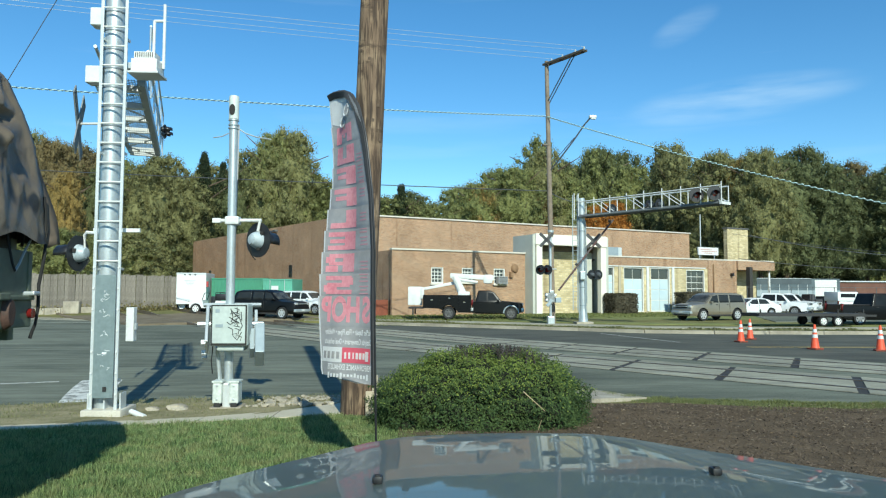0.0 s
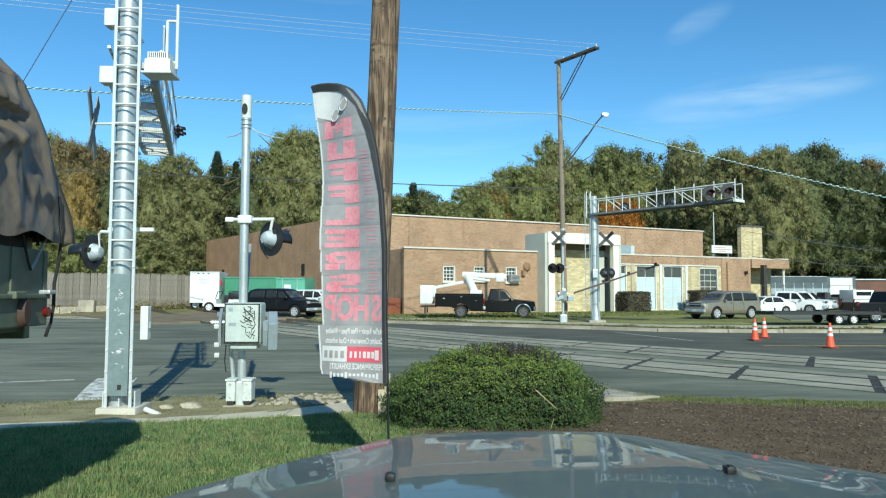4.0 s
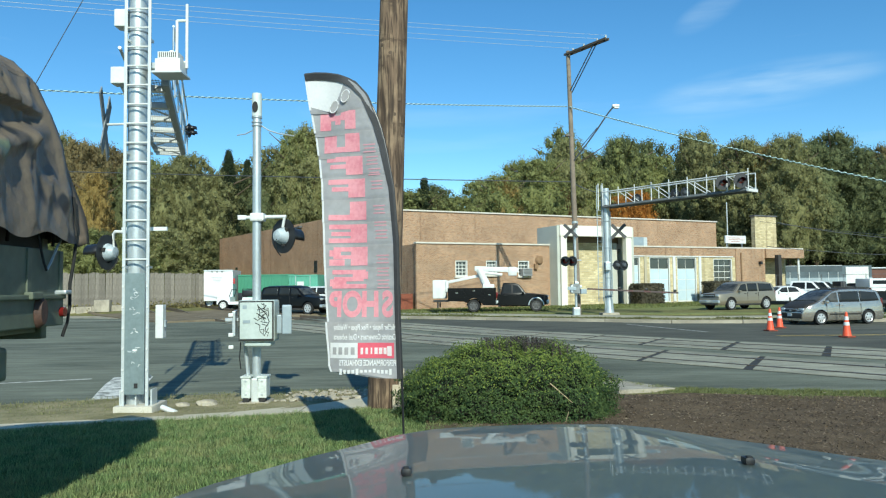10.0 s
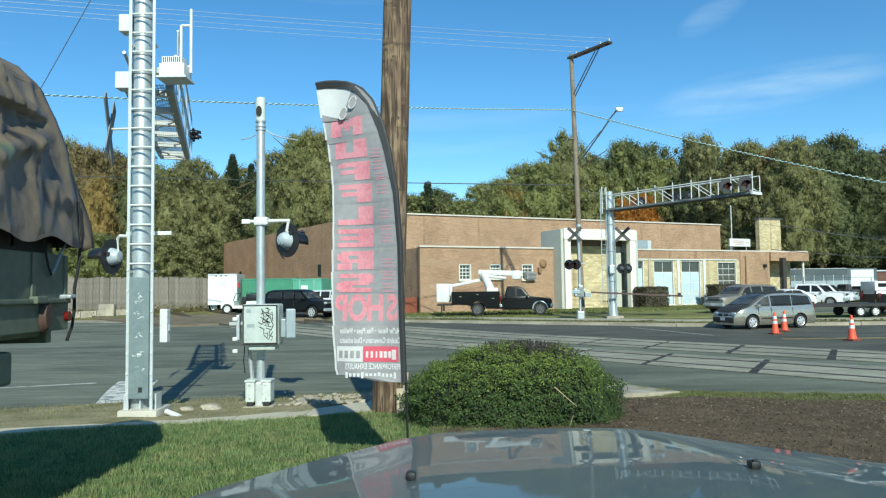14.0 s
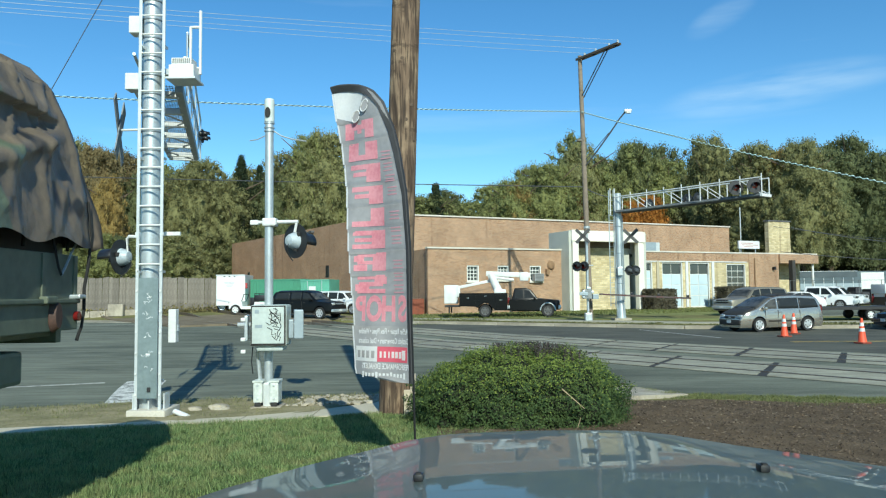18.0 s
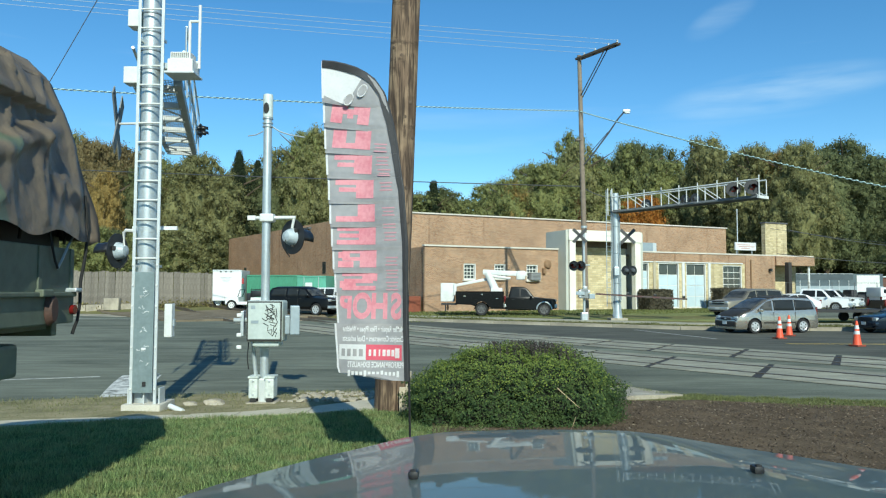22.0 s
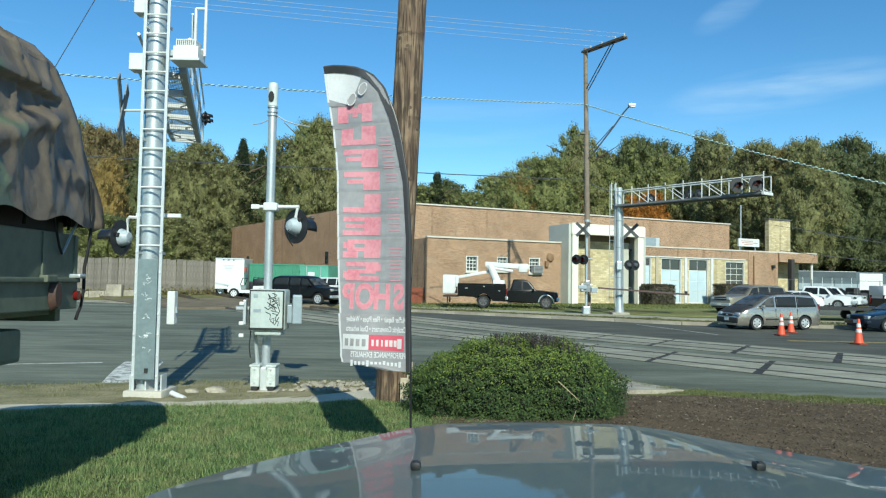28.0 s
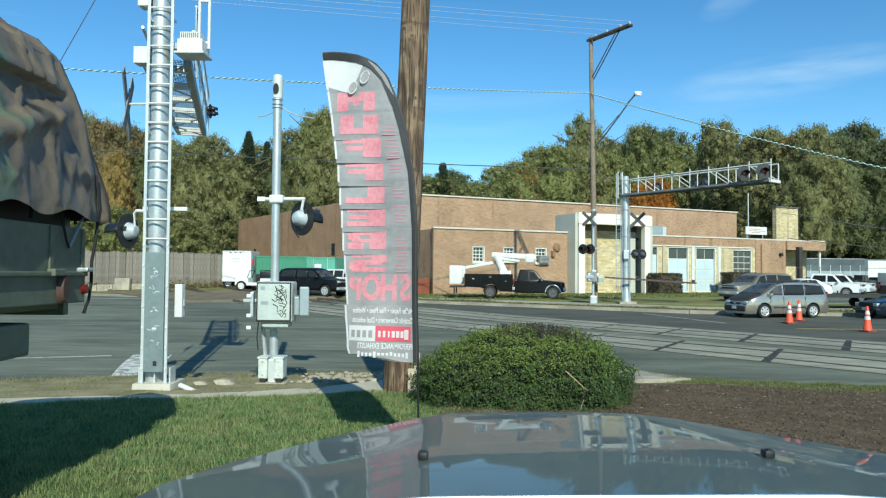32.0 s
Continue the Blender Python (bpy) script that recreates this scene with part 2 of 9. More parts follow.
# long worn lanes in the asphalt
an, al = asphalt.node_tree.nodes, asphalt.node_tree.links
coarse = [x for x in an if x.type == "TEX_NOISE"][0]
amap = an.new("ShaderNodeMapping")
amap.inputs["Scale"].default_value = (0.25, 0.95, 1.0)
amap.inputs["Rotation"].default_value = (0, 0, radians(-10))
al.new([x for x in an if x.type == "TEX_COORD"][0].outputs["Object"], amap.inputs[0])
al.new(amap.outputs[0], coarse.inputs["Vector"])
coarse.inputs["Scale"].default_value = 0.45
worn_patches(asphalt, (0.5, 2.2), 0.74, 1.24, -8)
concrete = mat("concrete", (0.43, 0.385, 0.30), (0.29, 0.255, 0.195), 0.9, 1.2, 0.004, fine=40)
panel_conc = mat("crossing_concrete", (0.335, 0.32, 0.24), (0.195, 0.187, 0.142), 0.9, 0.8, 0.004, fine=30, rnd=0.12)
worn_patches(panel_conc, (0.7, 2.6), 0.72, 1.18, -20)
worn_patches(concrete, (1.6, 1.6), 0.72, 1.16)
grass_m = mat("turf", (0.13, 0.155, 0.06), (0.07, 0.085, 0.035), 0.95, 0.7, 0.02, fine=30, spec=0.1)
drygrass = mat("dry_grass", (0.22, 0.20, 0.085), (0.11, 0.115, 0.045), 0.95, 1.1, 0.02, fine=25, spec=0.1)
dirt = mat("dirt_gravel", (0.23, 0.19, 0.135), (0.13, 0.105, 0.07), 0.95, 0.8, 0.02, fine=18, spec=0.1)
mulch = mat("mulch", (0.175, 0.128, 0.082), (0.085, 0.062, 0.040), 0.95, 2.0, 0.03, fine=40, spec=0.1)
galv = mat("galvanised_steel", (0.55, 0.59, 0.60), (0.42, 0.46, 0.47), 0.42, 3.0, 0.0005, 0.55, fine=25)
alum = mat("aluminium_paint", (0.62, 0.65, 0.65), (0.50, 0.53, 0.53), 0.45, 4.0, 0.0005, 0.25, fine=40)
plate_m = mat("grey_plate", (0.33, 0.39, 0.42), (0.26, 0.31, 0.34), 0.5, 3.0, 0.0005, 0.2, fine=14)
white_m = mat("white_paint", (0.70, 0.71, 0.69), (0.55, 0.56, 0.54), 0.45, 3.0, fine=30)
cream_m = mat("cream_paint", (0.78, 0.75, 0.66), (0.66, 0.62, 0.53), 0.7, 1.0, fine=12)
black_m = mat("black_paint", (0.018, 0.018, 0.02), (0.01, 0.01, 0.012), 0.4, 4.0)
rubber = mat("rubber", (0.022, 0.022, 0.022), (0.014, 0.014, 0.014), 0.85, 9.0)
dark_gap = mat("dark_filler", (0.035, 0.034, 0.033), (0.022, 0.022, 0.022), 0.95, 3.0)
wood_pole = mat("weathered_pole_wood", (0.205, 0.138, 0.088), (0.075, 0.047, 0.03), 0.85, 2.0, 0.012, fine=9, amount=1.2)
grey_wood = mat("grey_wood", (0.225, 0.20, 0.165), (0.12, 0.105, 0.085), 0.9, 2.0, 0.005, fine=8, rnd=0.18)
# grain of the pole runs upwards
pn, pk_ = wood_pole.node_tree.nodes, wood_pole.node_tree.links
pmap = pn.new("ShaderNodeMapping")
pmap.inputs["Scale"].default_value = (1.0, 1.0, 0.07)
pk_.new([x for x in pn if x.type == "TEX_COORD"][0].outputs["Object"], pmap.inputs[0])
for x, sc in zip([x for x in pn if x.type == "TEX_NOISE"], (7.0, 26.0)):
    pk_.new(pmap.outputs[0], x.inputs["Vector"])
    x.inputs["Scale"].default_value = sc
# dark drying cracks and pale worn patches on the pole
wood_col = pn["Principled BSDF"].inputs["Base Color"].links[0].from_socket
for sc_, stretch, lo_, hi_, col_ in ((4.0, 0.7, 0.46, 0.66, (0.34, 0.245, 0.155)), (14.0, 0.06, 0.50, 0.60, (0.045, 0.028, 0.018)), (40.0, 0.07, 0.52, 0.62, (0.035, 0.022, 0.014)), (3.0, 2.2, 0.62, 0.70, (0.05, 0.032, 0.02))):
    pm_ = pn.new("ShaderNodeMapping")
    pm_.inputs["Scale"].default_value = (1.0, 1.0, stretch)
    pm_.inputs["Location"].default_value = (sc_, 2.0, 0.7)
    pk_.new([x for x in pn if x.type == "TEX_COORD"][0].outputs["Object"], pm_.inputs[0])
    px_ = pn.new("ShaderNodeTexNoise")
    px_.inputs["Scale"].default_value, px_.inputs["Detail"].default_value = sc_, 5.0
    pk_.new(pm_.outputs[0], px_.inputs["Vector"])
    pr_ = pn.new("ShaderNodeMapRange")
    pr_.inputs["From Min"].default_value, pr_.inputs["From Max"].default_value, pr_.inputs["To Max"].default_value = lo_, hi_, 0.85
    pk_.new(px_.outputs[0], pr_.inputs["Value"])
    pc_ = pn.new("ShaderNodeMixRGB")
    pc_.inputs[2].default_value = (*col_, 1)
    pk_.new(pr_.outputs[0], pc_.inputs[0])
    pk_.new(wood_col, pc_.inputs[1])
    wood_col = pc_.outputs[0]
pk_.new(wood_col, pn["Principled BSDF"].inputs["Base Color"])
brick = brick_mat("red_brown_brick", (0.49, 0.27, 0.14), (0.26, 0.13, 0.066), (0.50, 0.41, 0.30))
brick_cream = brick_mat("cream_brick", (0.70, 0.60, 0.36), (0.48, 0.39, 0.21), (0.46, 0.41, 0.30), 0.42, 0.16)
steel_rail = mat("rail_steel", (0.30, 0.25, 0.21), (0.16, 0.12, 0.09), 0.4, 5.0, 0, 0.8)
red_lens = mat("red_lens", (0.16, 0.012, 0.01), (0.09, 0.008, 0.008), 0.15, 4.0)
glass_dark = mat("dark_glass", (0.02, 0.024, 0.028), (0.012, 0.014, 0.016), 0.3, 2.0, spec=0.06)
chrome = mat("chrome", (0.75, 0.75, 0.75), (0.6, 0.6, 0.6), 0.15, 4.0, 0, 1.0)
bark = mat("bark", (0.14, 0.10, 0.07), (0.07, 0.05, 0.035), 0.95, 3.0, 0.02, fine=12)
wire_m = mat("wire", (0.06, 0.065, 0.07), (0.04, 0.04, 0.045), 0.6, 3.0)


# ---- mesh helpers ----
def add_box(bm, cx, cy, cz, sx, sy, sz, rot=None, bevel=0.0):
    r = bmesh.ops.create_cube(bm, size=1.0)
    vs = r["verts"]
    bmesh.ops.scale(bm, vec=(sx, sy, sz), verts=vs)
    if bevel:
        es = list({e for v in vs for e in v.link_edges})
        q = bmesh.ops.bevel(bm, geom=es, offset=bevel, segments=2, affect="EDGES", profile=0.6)
        vs = list({v for f in q["faces"] for v in f.verts} | {v for v in vs if v.is_valid})
    if rot is not None:
        bmesh.ops.rotate(bm, cent=(0, 0, 0), matrix=rot.to_3x3() if hasattr(rot, "to_3x3") else rot, verts=vs)
    bmesh.ops.translate(bm, vec=(cx, cy, cz), verts=vs)
    return vs


def add_rod(bm, p0, p1, r0, r1=None, seg=10, caps=True):
    p0, p1 = Vector(p0), Vector(p1)
    r1 = r0 if r1 is None else r1
    d = p1 - p0
    q = bmesh.ops.create_cone(bm, cap_ends=caps, segments=seg, radius1=r0, radius2=r1, depth=d.length)
    m = Matrix.Translation((p0 + p1) / 2) @ d.to_track_quat("Z", "Y").to_matrix().to_4x4()
    bmesh.ops.transform(bm, matrix=m, verts=q["verts"])
    return q["verts"]


def add_tube(bm, pts, r, seg=6):
    """A bent pipe or cable through the points."""
    rings = []
    pts = [Vector(p) for p in pts]
    for i, p in enumerate(pts):
        d = (pts[min(i + 1, len(pts) - 1)] - pts[max(i - 1, 0)]).normalized()
        q = d.to_track_quat("Z", "Y").to_matrix()
        rings.append([bm.verts.new(p + q @ Vector((r * math.cos(2 * math.pi * k / seg), r * math.sin(2 * math.pi * k / seg), 0))) for k in range(seg)])
    for a, b in zip(rings, rings[1:]):
        for k in range(seg):
            bm.faces.new((a[k], a[(k + 1) % seg], b[(k + 1) % seg], b[k]))
    bm.faces.new(rings[0][::-1])
    bm.faces.new(rings[-1])


def add_prism(bm, outline, y0, y1):
    """The outline (x, z) pulled from y0 to y1."""
    a = [bm.verts.new((x, y0, z)) for x, z in outline]
    b = [bm.verts.new((x, y1, z)) for x, z in outline]
    n = len(outline)
    fs = [bm.faces.new(a), bm.faces.new(b[::-1])]
    for i in range(n):
        fs.append(bm.faces.new((a[i], b[i], b[(i + 1) % n], a[(i + 1) % n])))
    return fs


def add_lathe(bm, prof, seg=16, m=None):
    """Turns (r, z) rows round the z axis."""
    rings = []
    for r, z in prof:
        ring = []
        for k in range(seg):
            v = Vector((r * math.cos(2 * math.pi * k / seg), r * math.sin(2 * math.pi * k / seg), z))
            ring.append(bm.verts.new(m @ v if m else v))
        rings.append(ring)
    for a, b in zip(rings, rings[1:]):
        for k in range(seg):
            bm.faces.new((a[k], a[(k + 1) % seg], b[(k + 1) % seg], b[k]))
    bm.faces.new(rings[0][::-1])
    bm.faces.new(rings[-1])


def to_mesh(name, bm, material, smooth=False):
    bmesh.ops.recalc_face_normals(bm, faces=bm.faces)
    me = bpy.data.meshes.new(name)
    bm.to_mesh(me)
    bm.free()
    if material:
        me.materials.append(material)
    if smooth:
        me.shade_smooth()
        me.set_sharp_from_angle(angle=radians(35))
    return me


def part(name, bm, material, parent, label="", smooth=True, m=None):
    ob = new(name, to_mesh(name, bm, material, smooth))
    ob.parent = parent
    if m is not None:
        ob.matrix_basis = m
    return tagged(ob, label)


def share(name, me, parent, m):
    ob = new(name, me)
    ob.parent = parent
    ob.matrix_basis = m
    return ob


def thing(name, label, category, x=0, y=0, z=0, rz=0, group=""):
    ob = new(name)
    ob.empty_display_size = 0.2
    ob.matrix_basis = pose(x, y, z, 0, 0, rz)
    return tagged(ob, label, category, group)


def struct(name, bm, material, label, category, smooth=False):
    ob = new(name, to_mesh(name, bm, material, smooth))
    return tagged(ob, label, category, kind="structure")


def bx(*a, **k):
    bm = bmesh.new()
    add_box(bm, *a, **k)
    return bm


def rod(*a, **k):
    bm = bmesh.new()
    add_rod(bm, *a, **k)
    return bm


def tube(*a, **k):
    bm = bmesh.new()
    add_tube(bm, *a, **k)
    return bm


def lathe(*a, **k):
    bm = bmesh.new()
    add_lathe(bm, *a, **k)
    return bm


def box_uv(me, m=None):
    """UVs in metres: along the wall and up."""
    uvl = me.uv_layers.new(name="UVMap")
    for p in me.polygons:
        n = p.normal
        for li in p.loop_indices:
            v = me.vertices[me.loops[li].vertex_index].co
            if abs(n.z) > 0.7:
                uvl.data[li].uv = (v.x, v.y)
            else:
                t = Vector((-n.y, n.x, 0)).normalized()
                uvl.data[li].uv = (v.dot(t), v.z)

# ---- ground, road, crossing ----
def lerp_pts(pts, v, axis=0):
    """The other coordinate of a bent line at v."""
    for p, q in zip(pts, pts[1:]):
        if p[axis] <= v <= q[axis]:
            f = (v - p[axis]) / (q[axis] - p[axis])
            return p[1 - axis] * (1 - f) + q[1 - axis] * f
    return pts[0][1 - axis] if v < pts[0][axis] else pts[-1][1 - axis]


NEAR_EDGE = [(-70, 2.0), (-7.9, 13.0), (-5.7, 13.75), (-1.6, 14.5), (1.5, 15.3), (3.4, 15.2), (4.3, 13.8), (7.3, 13.0), (9.0, 12.9), (14, 12.4), (70, 3.0)]
FAR_EDGE = [(-75, 88), (-30, 60), (-20, 55.5), (-12, 51.5), (-7.0, 49.6), (-3.9, 48.6), (3.2, 43.7), (9.3, 39.6), (12.2, 37.4), (15.5, 36.6), (21, 36.3), (70, 37.0)]


def ground_z(x, y):
    near, far = lerp_pts(NEAR_EDGE, x), lerp_pts(FAR_EDGE, x)
    if y < near:
        return 0.03 + 0.37 * min(1, max(0, (near - 1.0 - y) / 9.5))
    if y > far:
        if y - far < 1.3:
            return -0.06 + 0.12 * (y - far) / 1.3
        rise = min(1, (y - far) / 9.0)
        left = min(1, max(0, (-6 - x) / 14))
        return 0.12 + rise * (0.16 + 0.5 * left) + 0.02 * max(0, min(60, y - 70))
    return -0.06


def grid_sheet(xs, ys, fn):
    bm = bmesh.new()
    vs = [[bm.verts.new((x, y, fn(x, y))) for x in xs] for y in ys]
    for a, b in zip(vs, vs[1:]):
        for i in range(len(xs) - 1):
            bm.faces.new((a[i], a[i + 1], b[i + 1], b[i]))
    return bm


def steps(lo, hi, d):
    n = max(1, round((hi - lo) / d))
    return [lo + (hi - lo) * i / n for i in range(n + 1)]


gxs = [-1500, -700, -300, -150] + steps(-80, 70, 1.25) + [150, 300, 700, 1500]
gys = [-300, -100, -40] + steps(-16, 16, 0.8) + steps(17, 34, 4) + steps(35, 75, 0.8) + [90, 110, 140, 200, 400, 900, 2500]
ground = struct("ground", grid_sheet(gxs, gys, ground_z), drygrass, "worn grass ground with dry patches round the crossing", "ground", True)


def strip(line_a, line_b, z, thick):
    """A slab between two lines of points, top at z(x, y)."""
    bm = bmesh.new()
    rows = []
    for (ax, ay), (b_x, b_y) in zip(line_a, line_b):
        za, zb = z(ax, ay), z(b_x, b_y)
        rows.append([bm.verts.new(p) for p in ((ax, ay, za - thick), (ax, ay, za), (b_x, b_y, zb), (b_x, b_y, zb - thick))])
    for p, q in zip(rows, rows[1:]):
        for i in range(4):
            bm.faces.new((p[i], p[(i + 1) % 4], q[(i + 1) % 4], q[i]))
    bm.faces.new(rows[0])
    bm.faces.new(rows[-1][::-1])
    return bm


def along(pts, d):
    out = []
    for (x0, y0), (x1, y1) in zip(pts, pts[1:]):
        n = max(1, round(math.hypot(x1 - x0, y1 - y0) / d))
        out += [(x0 + (x1 - x0) * i / n, y0 + (y1 - y0) * i / n) for i in range(n)]
    return out + [pts[-1]]


def shifted(pts, d):
    """The line moved sideways, to its left for d > 0."""
    out = []
    for i, (x, y) in enumerate(pts):
        (x0, y0), (x1, y1) = pts[max(0, i - 1)], pts[min(len(pts) - 1, i + 1)]
        k = math.hypot(x1 - x0, y1 - y0)
        out.append((x - (y1 - y0) / k * d, y + (x1 - x0) / k * d))
    return out


bm = bmesh.new()
ring = NEAR_EDGE + FAR_EDGE[::-1]
bm.faces.new([bm.verts.new((x, y, 0.0)) for x, y in ring])
bmesh.ops.triangulate(bm, faces=bm.faces)
road = struct("road", bm, asphalt, "dark grey patched asphalt road across the railway", "road")

# newer, darker asphalt beyond the tracks
bm = bmesh.new()
ring = [(-4.4, 46.4), (3.9, 33.7), (9.15, 27.2), (12.9, 22.7), (18.2, 16.4), (22.0, 11.9), (70, 3.4), (70, 36.7), (21, 36.0), (15.5, 36.3), (12.2, 37.1), (9.3, 39.3), (3.2, 43.4), (-3.7, 48.1)]
bm.faces.new([bm.verts.new((x, y, 0.003)) for x, y in ring])
bmesh.ops.triangulate(bm, faces=bm.faces)
struct("road_resurfaced", bm, worn_patches(mat("newer_asphalt", (0.104, 0.104, 0.083), (0.06, 0.06, 0.048), 0.9, 0.3, 0.004, fine=45, spec=0.3, amount=1.6), (0.35, 1.6), 0.72, 1.2, -5), "newer dark asphalt beyond the railway crossing", "road")

# far kerb in cast lengths
kerb_me = to_mesh("kerb", bx(0, 0, 0, 1.0, 0.17, 0.26, bevel=0.02), concrete)
far_kerb = tagged(new("kerb"), "weathered concrete kerb along the far side of the road", "kerb", kind="structure")
pts = along([(70, 37.0), (21, 36.3), (15.5, 36.6), (12.2, 37.4), (9.3, 39.6), (3.2, 43.7), (-3.9, 48.6), (-7.0, 50.6)], 3.0)
for (x0, y0), (x1, y1) in zip(pts, pts[1:]):
    if 12.6 < (x0 + x1) / 2 < 13.6:
        continue
    share("kerb_stone", kerb_me, far_kerb, pose((x0 + x1) / 2, (y0 + y1) / 2 + 0.02, 0.045, 0, 0, math.degrees(math.atan2(y1 - y0, x1 - x0))) @ Matrix.Diagonal((math.hypot(x1 - x0, y1 - y0) - 0.02, 1, 1, 1)))
# far footway strip behind the kerb
fw = along([(-5.0, 51.5), (3.9, 45.6), (10.2, 41.2), (13.0, 39.2), (16.0, 38.6), (21, 38.3), (60, 38.9)], 1.5)
struct("pavement_far", strip(fw, shifted(fw, 1.3), lambda x, y: ground_z(x, y) + 0.05, 0.1), mat("pale_footway", (0.40, 0.37, 0.29), (0.26, 0.25, 0.17), 0.95, 0.7, fine=15), "worn pale concrete footway overgrown with grass", "pavement")
fe = along([(-7.0, 49.6), (-3.9, 48.6), (3.2, 43.7), (9.3, 39.6), (12.2, 37.4), (15.5, 36.6), (21, 36.3), (70, 37.0)], 1.5)
struct("verge_far", strip(shifted(fe, 0.10), shifted(fe, 2.0), lambda x, y: 0.15, 0.2), drygrass, "dry worn grass verge behind the kerb", "verge")
# lawn by the building
lawn_far = along([(-2.5, 53.5), (4.6, 48.6), (11, 44.2), (14, 42.6), (24, 41), (40, 41.5)], 2.0)
struct("lawn_far", strip(lawn_far, shifted(lawn_far, 15), lambda x, y: ground_z(x, y) + 0.03, 0.06), mat("far_turf", (0.235, 0.245, 0.095), (0.135, 0.15, 0.055), 0.95, 0.5, fine=4, spec=0.1), "mown green lawn in front of the brick building", "lawn")
# dirt lot on the far side with gravel and weeds
dl = along([(-75, 89), (-30, 61), (-20, 56.5), (-12.5, 52.6), (-6, 51.5)], 3.0)
struct("dirt_lot", strip(dl, shifted(dl, 16), lambda x, y: ground_z(x, y) + 0.03, 0.06), dirt, "bare gravel and dirt beside the railway", "ground")
# parking lot on the far right
pl = [(23, 45), (30, 45), (38, 46), (50, 46), (75, 47)]
struct("parking_lot", strip(pl, [(27, 56), (34, 58), (48, 64), (75, 110), (140, 110)], lambda x, y: ground_z(x, y) + 0.04, 0.06), asphalt, "grey asphalt parking lot beside the building", "parking lot")

# near footway, dirt strip and lawn
FOOT_NEAR = [(-30, 3.5), (-12, 8.2), (-5.72, 9.9), (-4.76, 10.39), (-3.35, 10.59), (-2.0, 11.04), (-0.95, 11.45)]
FOOT_FAR = [(-30, 4.6), (-12, 9.2), (-6.04, 10.44), (-4.91, 10.70), (-3.48, 11.0), (-2.1, 11.67), (-1.7, 12.6), (-0.95, 13.2)]
cuts_x = [-30 + 1.5 * i for i in range(16)] + [-6.6, -5.4, -4.2, -3.0, -2.0, -0.95]
sw_a = [(x, lerp_pts(FOOT_NEAR, x)) for x in cuts_x]
sw_b = [(x, lerp_pts(FOOT_FAR, x)) for x in cuts_x]
footway = tagged(new("pavement_near"), "narrow sunlit concrete footway along the lawn", "pavement", kind="structure")
for i in range(len(cuts_x) - 1):
    a0, a1 = Vector(sw_a[i]), Vector(sw_a[i + 1])
    b0, b1 = Vector(sw_b[i]), Vector(sw_b[i + 1])
    e = (a1 - a0) * 0.008
    f = (b1 - b0) * 0.008
    part("slab", strip([tuple(a0 + e), tuple(a1 - e)], [tuple(b0 + f), tuple(b1 - f)], lambda x, y: ground_z(x, y) + 0.045, 0.12), mat("sunlit_footway", (0.58, 0.52, 0.39), (0.42, 0.37, 0.27), 0.9, 1.5, 0.003, fine=30), footway, smooth=False)
# broken concrete corner pad by the bush
struct("concrete_apron", strip([(2.6, 15.25), (3.3, 13.1)], [(3.5, 15.1), (4.45, 13.55)], lambda x, y: ground_z(x, min(y, 14.9)) + 0.06, 0.15), concrete, "pale concrete apron at the road's edge", "pavement")

LAWN_R = [(-12, 8.15), (-5.72, 9.86), (-4.76, 10.35), (-3.35, 10.55), (-2.0, 11.0), (-0.95, 11.4), (0.0, 10.4)]
bm = bmesh.new()
xs = steps(-12, 0.4, 0.4)
rows = []
for j in range(26):
    row = []
    for x in xs:
        y = -6 + (lerp_pts(LAWN_R, x) + 6) * j / 25
        row.append(bm.verts.new((x, y, ground_z(x, y) + 0.025 + 0.02 * noise.noise((x * 1.3, y * 1.3, 0)))))
    rows.append(row)
for a, b in zip(rows, rows[1:]):
    for i in range(len(xs) - 1):
        bm.faces.new((a[i], a[i + 1], b[i + 1], b[i]))
struct("lawn", bm, grass_m, "short green lawn in front of the parked car", "lawn", True)


def blades(name, n, spot, height, material, label, seed):
    rng = np.random.RandomState(seed)
    v, f = [], []
    while len(f) < n:
        x, y = spot(rng)
        if x is None:
            continue
        h = height * rng.uniform(0.5, 1.25) * (1 + 0.9 * noise.noise((x * 3.1, y * 3.1, 4.0)))
        a, lean = rng.uniform(0, 6.28), rng.uniform(0.1, 1.3) * h
        w = 0.0055
        z = ground_z(x, y) + 0.02
        c, s = math.cos(a), math.sin(a)
        i = len(v)
        v += [(x - w * s, y + w * c, z), (x + w * s, y - w * c, z), (x + lean * c, y + lean * s, z + h)]
        f.append((i, i + 1, i + 2))
    me = bpy.data.meshes.new(name)
    me.from_pydata(v, [], f)
    me.materials.append(material)
    return tagged(new(name, me), label, "grass", kind="stuff")


def lawn_spot(rng):
    x = rng.uniform(-6.8, 0.6)
    y = rng.uniform(3.0, 11.5)
    return (x, y) if y < lerp_pts(LAWN_R, x) - 0.02 and x > -y * 0.72 else (None, None)


blades("grass_blades", 150000, lawn_spot, 0.058, leaf_mat("grass_leaf", (0.43, 0.56, 0.22), (0.085, 0.15, 0.055), (5.0, 0.5, (0.54, 0.50, 0.24))), "short green lawn grass", 3)


